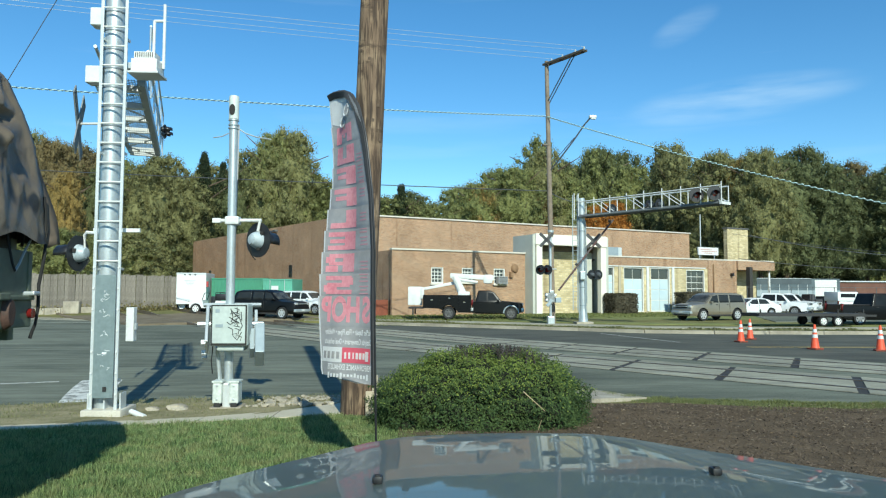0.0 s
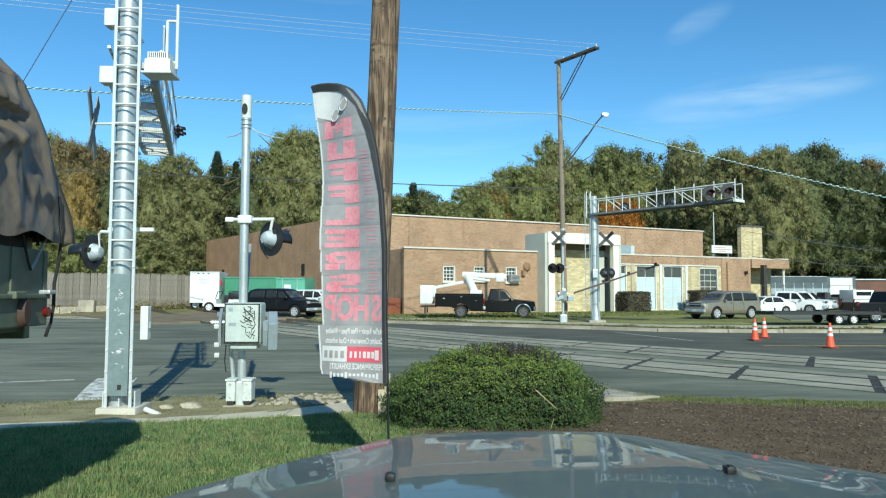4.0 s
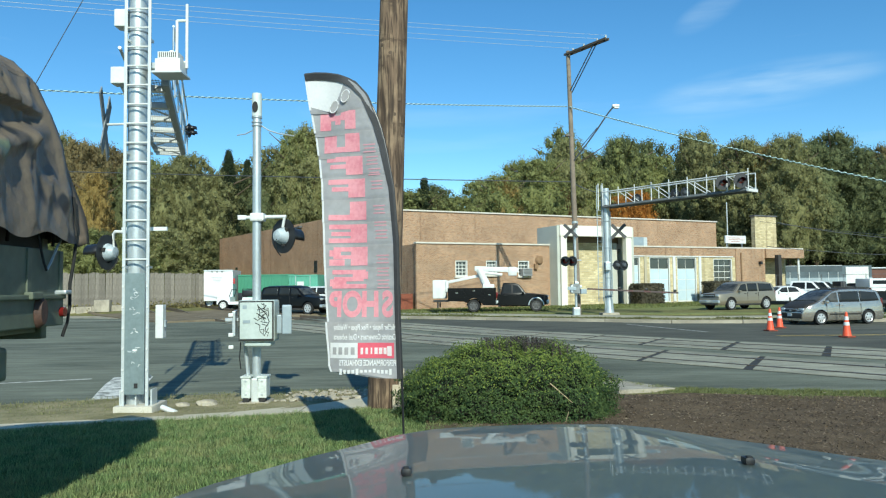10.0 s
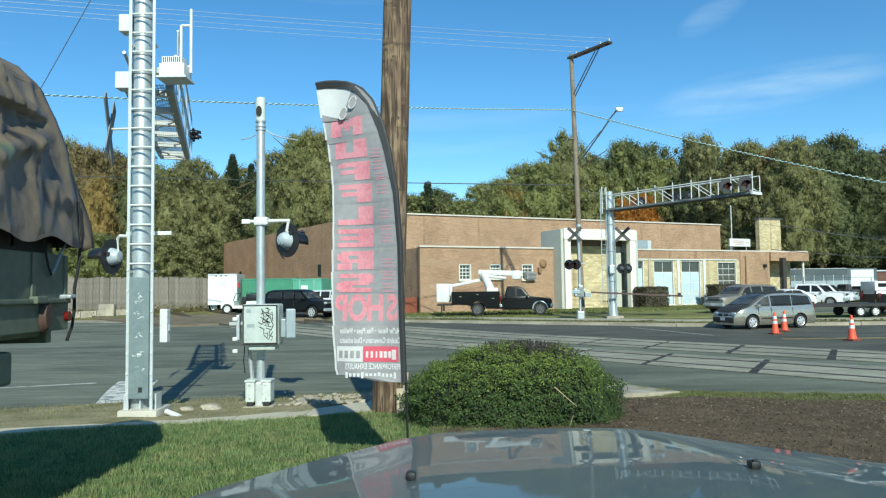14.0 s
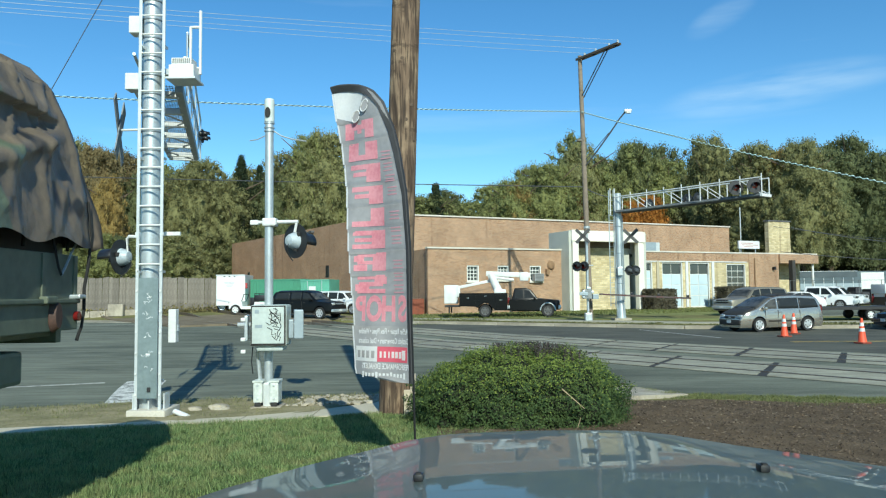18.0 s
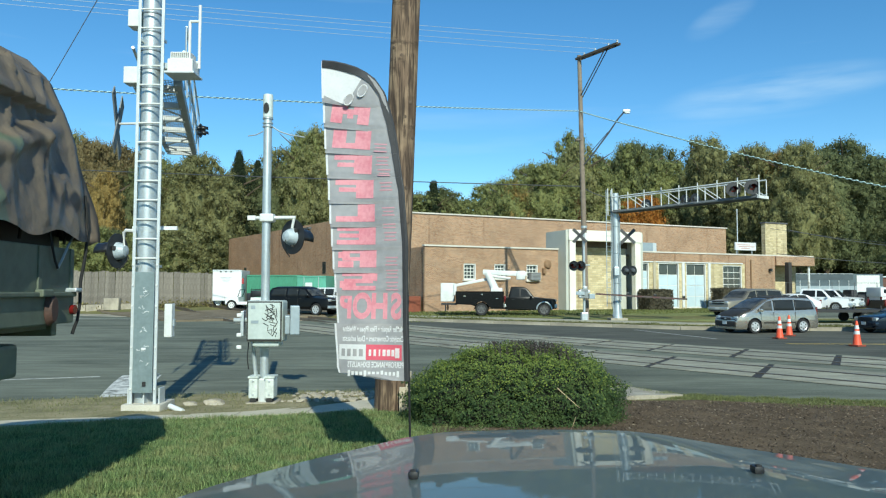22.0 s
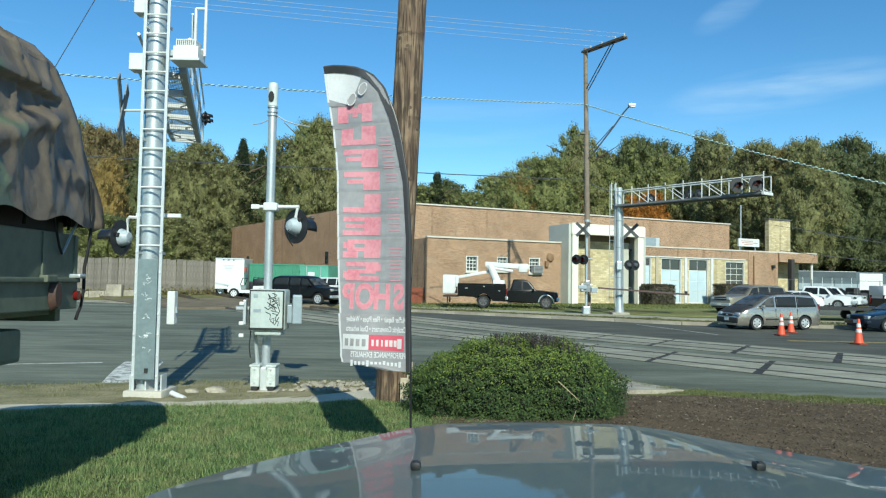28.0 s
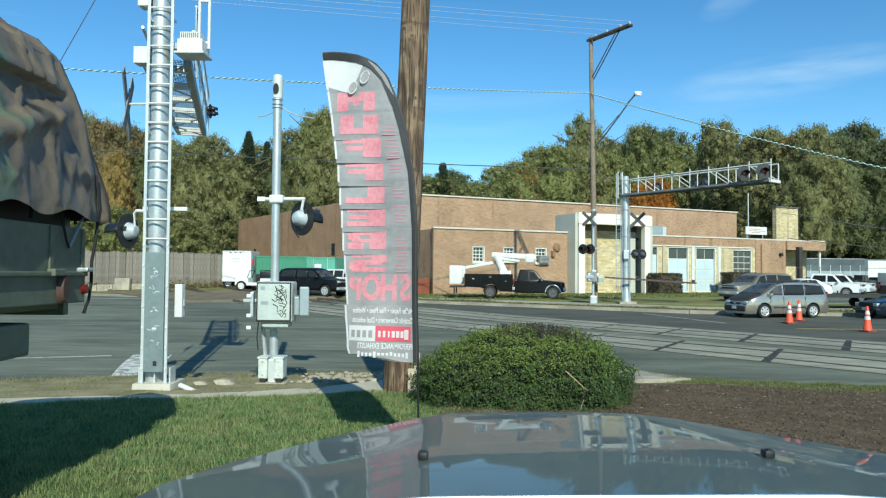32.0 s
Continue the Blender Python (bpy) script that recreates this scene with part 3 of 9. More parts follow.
# bare dirt between footway and road
bm = bmesh.new()
rows = []
for x in steps(-12, -0.85, 0.25):
    y0, y1 = lerp_pts(FOOT_FAR, x) - 0.05, lerp_pts(NEAR_EDGE, x) + 0.12 + 0.12 * noise.noise((x * 1.7, 4, 0))
    row = []
    for k in range(9):
        f = k / 8
        y = y0 + (y1 - y0) * f
        z = max(0.0, ground_z(x, min(y, y1 - 0.4)) + 0.03) * (1 - f ** 4) + 0.012 + 0.03 * noise.noise((x * 2.2, y * 2.2, 0)) * min(1, (1 - f) * 3)
        row.append(bm.verts.new((x, y, z)))
    rows.append(row)
for a, b in zip(rows, rows[1:]):
    for k in range(8):
        bm.faces.new((a[k], a[k + 1], b[k + 1], b[k]))
struct("verge_near", bm, mat("verge_dirt", (0.33, 0.285, 0.17), (0.16, 0.15, 0.075), 0.95, 1.6, 0.02, fine=22, spec=0.1, amount=1.3), "bare brown dirt verge with thin grass beside the road", "verge", True)


def verge_spot(rng):
    x = rng.uniform(-10, -0.2)
    y = lerp_pts(NEAR_EDGE, x) - rng.uniform(0.02, 2.9)
    return (x, y) if y > lerp_pts(FOOT_FAR, x) + 0.04 else (None, None)


blades("verge_grass", 9000, verge_spot, 0.045, leaf_mat("dry_leaf", (0.33, 0.31, 0.15), (0.15, 0.165, 0.07)), "dry thin verge grass by the road", 4)


def right_verge_spot(rng):
    x = rng.uniform(3.6, 11)
    y = lerp_pts(NEAR_EDGE, x) + 0.1 - abs(rng.normal(0, 0.55)) * (1 + 0.5 * noise.noise((x * 0.8, 3.0, 0)))
    return x, y


blades("verge_grass", 24000, right_verge_spot, 0.055, leaf_mat("verge_leaf", (0.25, 0.26, 0.11), (0.13, 0.145, 0.055)), "green and dry grass edge between mulch and road", 5)

# mulch bed on the right
MULCH_R = [(-0.2, 10.2), (1.0, 11.6), (3.0, 12.6), (4.4, 12.9), (7.3, 12.2), (9.0, 12.2), (14, 11.7)]
bm = bmesh.new()
xs = steps(-0.1, 14, 0.35)
rows = []
for j in range(34):
    row = []
    for x in xs:
        y = 2.0 + (lerp_pts(MULCH_R, x) - 2.0) * j / 33
        row.append(bm.verts.new((x, y, ground_z(x, y) + 0.05 + 0.05 * noise.noise((x * 0.9, y * 0.9, 3)) + 0.02 * noise.noise((x * 5, y * 5, 1)))))
    rows.append(row)
for a, b in zip(rows, rows[1:]):
    for i in range(len(xs) - 1):
        bm.faces.new((a[i], a[i + 1], b[i + 1], b[i]))
struct("mulch_bed", bm, mulch, "dark brown mulch bed beside the bush", "mulch", True)
rng = np.random.RandomState(8)
v, f = [], []
for i in range(14000):
    x, y = rng.uniform(0.2, 9.5), rng.uniform(5.0, 12.6)
    if y > lerp_pts(MULCH_R, x) or x > 0.75 * y:
        continue
    z = ground_z(x, y) + 0.065 + 0.05 * noise.noise((x * 0.9, y * 0.9, 3))
    m = Matrix.Translation((x, y, z)) @ Euler((rng.uniform(-0.6, 0.6), rng.uniform(-0.6, 0.6), rng.uniform(0, 6.3))).to_matrix().to_4x4()
    a, b = rng.uniform(0.006, 0.028), rng.uniform(0.003, 0.008)
    k = len(v)
    v += [tuple(m @ Vector(p)) for p in ((-a, -b, 0), (a, -b, 0), (a, b, 0), (-a, b, 0), (0, 0, b))]
    f += [(k, k + 1, k + 4), (k + 1, k + 2, k + 4), (k + 2, k + 3, k + 4), (k + 3, k, k + 4)]
me = bpy.data.meshes.new("mulch_chips")
me.from_pydata(v, [], f)
me.materials.append(leaf_mat("chip_wood", (0.24, 0.185, 0.135), (0.05, 0.037, 0.028)))
tagged(new("mulch_chips", me), "loose brown bark chips and fallen leaves", "mulch", kind="stuff")

# ---- railway: two tracks with concrete crossing panels ----
TRACK = [(24.0, -0.6), (8.1, 18.43), (4.33, 22.9), (-0.9, 29.4), (-9.5, 42.5), (-24.0, 62.0), (-60, 108)]
base = along(TRACK, 3.05)
rails = tagged(new("railway_tracks"), "two railway tracks set flush in concrete crossing panels", "railway", kind="structure")
for off in (0.0, -4.35):
    line = shifted(base, off)
    for side in (-0.78, 0.78):
        r = shifted(line, side)
        bmr = bmesh.new()
        rows = []
        for (x, y), (ax, ay), (b_x, b_y) in zip(r, shifted(r, 0.036), shifted(r, -0.036)):
            z = 0.030 if y < 46.5 else max(0.03, ground_z(x, y) + 0.24)
            rows.append([bmr.verts.new(p) for p in ((ax, ay, -0.1), (ax, ay, z), (b_x, b_y, z), (b_x, b_y, -0.1))])
        for p, q in zip(rows, rows[1:]):
            for i in range(3):
                bmr.faces.new((p[i], p[i + 1], q[i + 1], q[i]))
        part("rail", bmr, steel_rail, rails, "worn steel rail", smooth=False)
    # filler bed under the panels shows as the dark joints
    inr, outr = shifted(line, 1.62), shifted(line, -1.62)
    sel = [i for i in range(len(line)) if 7.0 < line[i][1] < 47]
    part("filler", strip([inr[i] for i in sel], [outr[i] for i in sel], lambda x, y: 0.006, 0.05), dark_gap, rails, "dark rubber and asphalt filler", smooth=False)
    lanes = ((0.90, 1.56), (-0.62, 0.62), (-1.56, -0.90))
    for lo, hi in lanes:
        pa, pb = shifted(line, lo), shifted(line, hi)
        for i in sel[:-1]:
            if not 9.0 < line[i][1] < 45:
                continue
            g = 0.035
            skew = -0.364 / 3.0
            d = Vector(pa[i + 1]) - Vector(pa[i])
            a0, a1 = Vector(pa[i]) + d * g + d * skew * lo, Vector(pa[i + 1]) - d * g + d * skew * lo
            b0, b1 = Vector(pb[i]) + d * g + d * skew * hi, Vector(pb[i + 1]) - d * g + d * skew * hi
            part("panel", strip([tuple(a0), tuple(a1)], [tuple(b0), tuple(b1)], lambda x, y: 0.022, 0.05), panel_conc, rails, smooth=False)
# ballast beyond the road on the left
bl = [p for p in base if p[1] > 46]
struct("ballast", strip(shifted(bl, 4.0), shifted(bl, -9.0), lambda x, y: max(0.0, ground_z(x, y)) + 0.10, 0.3), dirt, "brown ballast and gravel round the tracks", "gravel")

# pale concrete strips of the crossing along the far edge
el = along([(-60, 79), (-30, 60), (-20, 55.5), (-12, 51.5), (-8, 49.9)], 2.6)
strips = tagged(new("crossing_strips"), "pale concrete strips between road and railway", "pavement", kind="structure")
for lo, hi in ((-0.05, -0.95), (-1.9, -2.9)):
    pa, pb = shifted(el, lo), shifted(el, hi)
    for i in range(len(el) - 1):
        a0, a1, b0, b1 = Vector(pa[i]), Vector(pa[i + 1]), Vector(pb[i]), Vector(pb[i + 1])
        part("slab", strip([tuple(a0 + (a1 - a0) * 0.02), tuple(a1)], [tuple(b0 + (b1 - b0) * 0.02), tuple(b1)], lambda x, y: 0.02, 0.05), concrete, strips, smooth=False)

# painted road lines, worn
paint = mat("road_paint", (0.50, 0.49, 0.45), (0.17, 0.168, 0.155), 0.8, 7.0, fine=60, amount=1.8)
for pts, w in (([(9.77, 37.07), (10.5, 33.7), (11.3, 30.3)], 0.12), ([(-9.9, 16.15), (-8.6, 16.6), (-7.75, 16.9)], 0.13),
               ([(-26, 50.5), (-16, 48.9)], 0.2)):
    lp = along(pts, 0.8)
    struct("road_marking", strip(lp, shifted(lp, w), lambda x, y: 0.006, 0.004), paint, "worn white painted line on asphalt", "road marking")
# worn remains of a stop bar by the mast
worn = mat("worn_stop_paint", (0.66, 0.65, 0.60), (0.15, 0.15, 0.125), 0.8, 4.0, fine=26, amount=2.6)
struct("road_marking", strip([(-6.15, 13.29), (-6.62, 14.7), (-7.0, 15.9), (-7.36, 17.2)], [(-5.3, 13.5), (-5.75, 14.85), (-6.15, 16.0), (-6.5, 17.3)], lambda x, y: 0.005, 0.004), worn, "broad worn white stop bar on asphalt", "road marking")
struct("road_marking", strip([(-6.22, 13.12), (-5.2, 13.36)], [(-6.25, 13.3), (-5.22, 13.54)], lambda x, y: 0.010, 0.004), paint, "worn white line at the end of the stop bar", "road marking")
yellow = mat("yellow_paint", (0.42, 0.30, 0.07), (0.20, 0.16, 0.07), 0.8, 6.0, amount=1.6)
for y0 in (26.2, 26.5):
    lp = along([(13.0, y0 + 1.2), (40, y0 + 0.2)], 1.5)
    struct("road_marking", strip(lp, shifted(lp, 0.1), lambda x, y: 0.006, 0.004), yellow, "worn yellow centre line", "road marking")

# ---- brick building ----
U, NRM = Vector((0.906, 0.423)), Vector((0.423, -0.906))
ORG = Vector((-1.2, 57.0))
building = thing("industrial_building", "long low brown brick industrial building with white entrance", "building", ORG.x, ORG.y, 0, math.degrees(math.atan2(U.y, U.x)))
# in the building's own space x runs along the front, y to the back, z up


def wall(name, bm, material, parent=None, label=""):
    ob = part(name, bm, material, parent or building, label, smooth=False)
    box_uv(ob.data)
    return ob


def wall_with_holes(x0, x1, z0, z1, y0, th, holes):
    """A wall along x with through openings (x0, x1, z0, z1)."""
    bm = bmesh.new()
    xs = sorted({x0, x1, *[h[0] for h in holes], *[h[1] for h in holes]})
    zs = sorted({z0, z1, *[h[2] for h in holes], *[h[3] for h in holes]})
    for a, b in zip(xs, xs[1:]):
        for c, d in zip(zs, zs[1:]):
            if any(h[0] <= a and b <= h[1] and h[2] <= c and d <= h[3] for h in holes):
                continue
            add_box(bm, (a + b) / 2, y0 + th / 2, (c + d) / 2, b - a, th, d - c)
    bmesh.ops.remove_doubles(bm, verts=bm.verts, dist=0.0005)
    return bm


TOPW = 5.4
WIN_L = [(3.4, 4.5, 2.8, 4.1), (6.2, 7.25, 2.9, 4.1), (9.25, 10.35, 2.8, 4.1)]
wall("wall", wall_with_holes(0, 12.6, 0, TOPW, 0, 0.3, WIN_L), brick, label="sunlit brown brick wall")
# portal in front, recess behind
WIN_R = [(20.8, 22.2, 1.6, 4.5), (23.3, 25.75, 0.35, 4.5), (26.6, 29.05, 0.35, 4.5), (31.2, 33.7, 1.9, 4.4)]
wall("wall", wall_with_holes(20.6, 34.1, 0, 4.55, 0, 0.3, WIN_R), brick_cream, label="pale cream brick between the windows")
wall("wall", bx(27.35, 0.12, 4.98, 13.5, 0.36, 0.84), brick, label="brick band over the windows")
wall("wall", bx(36.1, 0.1, 2.7, 4.0, 0.4, 5.4), brick, label="brown brick pier wall")
# covered corner on the far right
wall("wall", bx(40.9, 2.2, 2.3, 5.6, 0.3, 4.6), brick_cream, label="cream brick wall in the covered corner")
wall("wall", bx(40.85, 0.9, 4.95, 5.5, 2.4, 0.9), brick, label="deep brick fascia of the covered corner")
part("post", rod((43.2, 0.1, 0.2), (43.2, 0.1, 4.5), 0.11), white_m, building, "slim white post")
part("corner_door", bx(38.75, 2.02, 1.45, 1.0, 0.08, 2.3, bevel=0.01), mat("brown_panel", (0.16, 0.12, 0.08), (0.11, 0.08, 0.055), 0.6), building, "brown door in the covered corner", smooth=False)
part("pier", bx(39.5, -0.5, 2.4, 0.45, 0.45, 4.8), mat("dark_post", (0.05, 0.045, 0.04), (0.03, 0.028, 0.025), 0.7), building, "dark post before the corner")
# main hall behind, with its long shaded side
wall("wall", bx(20.2, 8.55, 4.4, 40.6, 0.3, 8.9), brick, label="tall hall wall of brown brick")
L = 43.0
ob = wall("wall", bx(L / 2, 0.15, 4.4, L, 0.3, 8.9), brick, label="long shaded side wall of brown brick")
ob.matrix_basis = pose(-0.1, 8.4, 0, 0, 0, 98.5)
ob = wall("wall", bx(4.2, -0.15, 2.7, 8.4, 0.3, 5.4), brick, label="short side wall of the front wing")
ob.matrix_basis = pose(0.15, 0.3, 0, 0, 0, 90)
coping = mat("stone_coping", (0.62, 0.58, 0.50), (0.45, 0.42, 0.36), 0.8, 1.5)
for (x, y, z, sx) in ((20.2, 8.5, 8.92, 40.8), (6.3, 0.12, 5.46, 12.75), (27.35, 0.1, 5.46, 13.5), (38.9, 0.1, 5.46, 9.6)):
    part("coping", bx(x, y, z, sx, 0.46, 0.13, bevel=0.01), coping, building, "pale stone coping", smooth=False)
roofm = mat("roof_felt", (0.12, 0.12, 0.12), (0.08, 0.08, 0.08), 0.95, 1.0)
part("roof", bx(21.9, 4.4, 5.1, 43.2, 8.0, 0.2), roofm, building, "dark flat roof", smooth=False)
part("roof", bx(20.2, 16.0, 8.5, 40.0, 14.8, 0.2), roofm, building, "dark flat roof of the hall", smooth=False)
part("roof", bx(3.8, 37.0, 8.5, 13.6, 27.0, 0.2), roofm, building, smooth=False)
part("rear_wall", bx(24.0, 23.4, 4.4, 32.5, 0.3, 8.9), mat("plain_brick", (0.36, 0.2, 0.11), (0.3, 0.16, 0.09), 0.9), building, smooth=False)
part("side_wall", bx(10.6, 37.0, 4.4, 0.3, 27.0, 8.9), MATS["plain_brick"], building, smooth=False)
part("side_wall", bx(40.4, 16.0, 4.4, 0.3, 14.8, 8.9), MATS["plain_brick"], building, smooth=False)
part("side_wall", bx(43.6, 5.4, 2.6, 0.3, 6.2, 5.2), MATS["plain_brick"], building, smooth=False)
# entrance portal
pz = mat("portal_render", (0.50, 0.51, 0.45), (0.42, 0.43, 0.38), 0.8, 0.8)
for x in (13.0, 19.9):
    part("pilaster", bx(x, -1.0, 3.55, 0.6, 0.5, 7.1, bevel=0.02), cream_m, building, "white painted pilaster", smooth=False)
part("lintel", bx(16.45, -1.02, 6.6, 7.7, 0.6, 0.9, bevel=0.02), cream_m, building, "white painted lintel with peeling edge", smooth=False)
part("portal_side", bx(12.5, 0.35, 3.5, 0.25, 3.0, 7.0), pz, building, "grey-green portal side", smooth=False)
part("portal_side", bx(20.4, 0.35, 3.5, 0.25, 3.0, 7.0), pz, building, "grey-green portal side", smooth=False)
part("portal_roof", bx(16.45, 0.3, 6.95, 7.6, 2.4, 0.2), pz, building, smooth=False)
wall("recess_wall", bx(16.9, 0.5, 3.0, 5.2, 0.3, 5.4), brick_cream, label="cream stone panel in the entrance")
part("transom", bx(16.45, 0.55, 6.2, 7.2, 0.3, 1.1), mat("brown_panel", (0.16, 0.12, 0.08), (0.11, 0.08, 0.055), 0.6), building, "dark brown panel over the entrance", smooth=False)
part("side_panel", bx(19.0, 0.3, 2.9, 1.5, 0.2, 5.6), pz, building, smooth=False)
ed = part("entrance_door", bx(13.9, 0.6, 1.4, 1.0, 0.1, 2.5), glass_dark, building, "dark glazed entrance door", smooth=False)
part("door_frame", bx(13.9, 0.54, 1.45, 1.16, 0.06, 2.7), alum, ed, smooth=False)
part("door_light", bx(13.9, 0.6, 3.6, 1.0, 0.1, 1.6), glass_dark, building, "dark window over the door", smooth=False)
pane_m = mat("window_glass", (0.035, 0.045, 0.05), (0.02, 0.025, 0.03), 0.04, 1.0, spec=0.9)
pale_pane = mat("door_white", (0.55, 0.66, 0.69), (0.42, 0.52, 0.56), 0.4, 0.8)
frame_m = mat("window_frame_paint", (0.74, 0.74, 0.70), (0.6, 0.6, 0.56), 0.6)


def window(x0, x1, z0, z1, nx, nz, glass, sill=True, dark_top=False):
    w = part("window", bx((x0 + x1) / 2, 0.235, (z0 + z1) / 2, x1 - x0 - 0.1, 0.02, z1 - z0 - 0.1), frame_m, building, "steel-framed window", smooth=False)
    for a, b, c, d in ((x0, x0 + 0.09, z0, z1), (x1 - 0.09, x1, z0, z1), (x0 + 0.09, x1 - 0.09, z0, z0 + 0.09), (x0 + 0.09, x1 - 0.09, z1 - 0.09, z1)):
        part("window_frame", bx((a + b) / 2, 0.1, (c + d) / 2, b - a, 0.12, d - c), frame_m, w, smooth=False)
    for i in range(nx):
        for j in range(nz):
            a, b = x0 + 0.09 + (x1 - x0 - 0.18) * i / nx, x0 + 0.09 + (x1 - x0 - 0.18) * (i + 1) / nx
            c, d = z0 + 0.09 + (z1 - z0 - 0.18) * j / nz, z0 + 0.09 + (z1 - z0 - 0.18) * (j + 1) / nz
            top = dark_top and j == nz - 1
            p = part("pane", bx((a + b) / 2, 0.2, (c + d) / 2, b - a - 0.07, 0.02, d - c - 0.07), pane_m if top else glass, w, smooth=False)
    if sill:
        part("window_sill", bx((x0 + x1) / 2, -0.04, z0 - 0.06, x1 - x0 + 0.25, 0.3, 0.11, bevel=0.01), coping, w, smooth=False)


for h in WIN_L:
    window(*h, 3, 4, pane_m)
window(*WIN_R[0], 1, 4, pale_pane, True, True)
window(*WIN_R[1], 2, 4, pale_pane, False, True)
window(*WIN_R[2], 2, 4, pale_pane, False, True)
window(*WIN_R[3], 3, 4, pane_m)
part("lintel_strip", bx(27.3, -0.03, 4.58, 12.9, 0.1, 0.09), white_m, building, "white strip over the windows", smooth=False)
for x in (22.75, 26.18, 29.4):
    part("mullion", bx(x, -0.04, 2.5, 0.28, 0.14, 4.2), white_m if x > 25 else brick_cream, building, smooth=False)
# rooftop pieces
wall("chimney_block", bx(44.2, 5.1, 4.7, 3.3, 0.5, 9.2), brick_cream, label="cream brick stack beside the roof")
part("cap", bx(44.2, 5.1, 9.36, 3.5, 0.7, 0.14), roofm, building, smooth=False)
sg = part("roof_sign", bx(35.2, 0.9, 6.35, 2.8, 0.16, 0.78, bevel=0.02), white_m, building, "small white sign board on the roof", smooth=False)
for x, z, w in ((34.9, 6.5, 1.7), (35.3, 6.33, 2.2), (35.1, 6.16, 1.2)):
    part("line_of_print", bx(x, 0.815, z, w, 0.012, 0.07), mat("faded_red_print", (0.5, 0.28, 0.26), (0.4, 0.22, 0.2), 0.7), sg, "faded red line of print", smooth=False)
for x in (34.1, 36.2):
    part("leg", rod((x, 1.0, 5.2), (x, 1.0, 6.0), 0.05), galv, sg)
part("rooftop_unit", bx(22.0, 1.6, 5.9, 2.9, 1.5, 0.95, bevel=0.03), plate_m, building, "grey ventilation unit on the roof", smooth=False)
part("rooftop_unit", bx(23.6, 1.6, 5.9, 0.7, 1.3, 0.95, bevel=0.03), alum, building, smooth=False)
part("antenna_mast", rod((35.35, 2.0, 5.2), (35.35, 2.0, 10.2), 0.05), alum, building, "thin roof mast")
# wall pieces
ac = part("window_air_conditioner", bx(9.9, -0.2, 3.12, 0.9, 0.5, 0.62, bevel=0.02), mat("unit_grey", (0.30, 0.31, 0.31), (0.2, 0.21, 0.21), 0.6), building, "window air conditioner", smooth=False)
for j in range(5):
    part("grille_slat", bx(9.9, -0.46, 2.9 + j * 0.11, 0.75, 0.02, 0.03), dark_gap, ac, smooth=False)
part("vent", lathe([(0.36, 0), (0.4, 0.05), (0.3, 0.2), (0.1, 0.26)], 14, Matrix.Translation((11.3, -0.0, 4.15)) @ Matrix.Rotation(radians(90), 4, "X")), mat("rust", (0.30, 0.19, 0.10), (0.16, 0.09, 0.05), 0.8), building, "round rusty wall vent")
part("vent", bx(10.9, -0.12, 3.6, 0.3, 0.25, 0.45), MATS["rust"], building, smooth=False)
part("downpipe", rod((34.75, -0.18, 0.2), (34.75, -0.18, 5.0), 0.07), MATS["rust"], building, "brown downpipe")
part("wall_lamp", bx(37.3, -0.25, 4.0, 0.25, 0.3, 0.3), black_m, building, smooth=False)
# side wall windows
for s, z in ((12.0, 4.2), (36.0, 4.2)):
    p0 = part("side_window", bx(s, 0.02, z, 1.0, 0.36, 1.5), frame_m, building, "small white-framed window", smooth=False, m=pose(-0.1, 8.4, 0, 0, 0, 98.5))
    part("pane", bx(s, 0.33, z, 0.7, 0.06, 1.2), pane_m, p0, smooth=False)
# dark red low wall and gate at the corner
part("corner_skip", bx(-0.9, 1.0, 0.85, 1.5, 1.2, 1.3, bevel=0.03), mat("rust_red", (0.25, 0.07, 0.035), (0.14, 0.045, 0.025), 0.8), building, "rust-red metal bin", smooth=False)

# clipped hedges at the wall
def leaf_cloud(n, spot, size, seed):
    rng = np.random.RandomState(seed)
    v, f = [], []
    for i in range(n):
        c = Vector(spot(rng))
        q = Euler(rng.uniform(0, 6.283, 3)).to_matrix()
        s = size * rng.uniform(0.6, 1.3)
        k = len(v)
        v += [tuple(c + q @ Vector(p) * s) for p in ((-1, 0, 0), (0, -0.55, 0.1), (1, 0, 0), (0, 0.55, 0.1))]
        f.append((k, k + 1, k + 2, k + 3))
    return v, f


def leaf_mesh(name, n, spot, size, seed, material):
    v, f = leaf_cloud(n, spot, size, seed)
    me = bpy.data.meshes.new(name)
    me.from_pydata(v, [], f)
    me.materials.append(material)
    return me


def box_spot(sx, sy, sz):
    def fn(rng):
        p = rng.uniform(-0.5, 0.5, 3)
        k = rng.randint(3)
        p[k] = np.sign(p[k]) * rng.uniform(0.42, 0.52)
        return p[0] * sx, p[1] * sy, (p[2] + 0.5) * sz
    return fn


hedge_leaf = leaf_mat("hedge_leaf", (0.20, 0.175, 0.12), (0.085, 0.078, 0.05))
for s, w, h in ((21.0, 2.6, 1.75), (29.6, 3.0, 1.9)):
    p = ORG + U * s + NRM * 2.2
    hd = thing("hedge", "clipped brown-green hedge against the brick building", "hedge", p.x, p.y, ground_z(p.x, p.y), 25, "hedges by the building")
    ob = share("foliage", leaf_mesh("hedge_leaves", 5200, box_spot(w, 1.5, h), 0.08, int(s), hedge_leaf), hd, pose(0, 0, 0))
    part("core", bx(0, 0, h / 2, w * 0.9, 1.3, h * 0.92, bevel=0.1), mat("hedge_core", (0.09, 0.08, 0.05), (0.05, 0.045, 0.03), 0.95), hd)

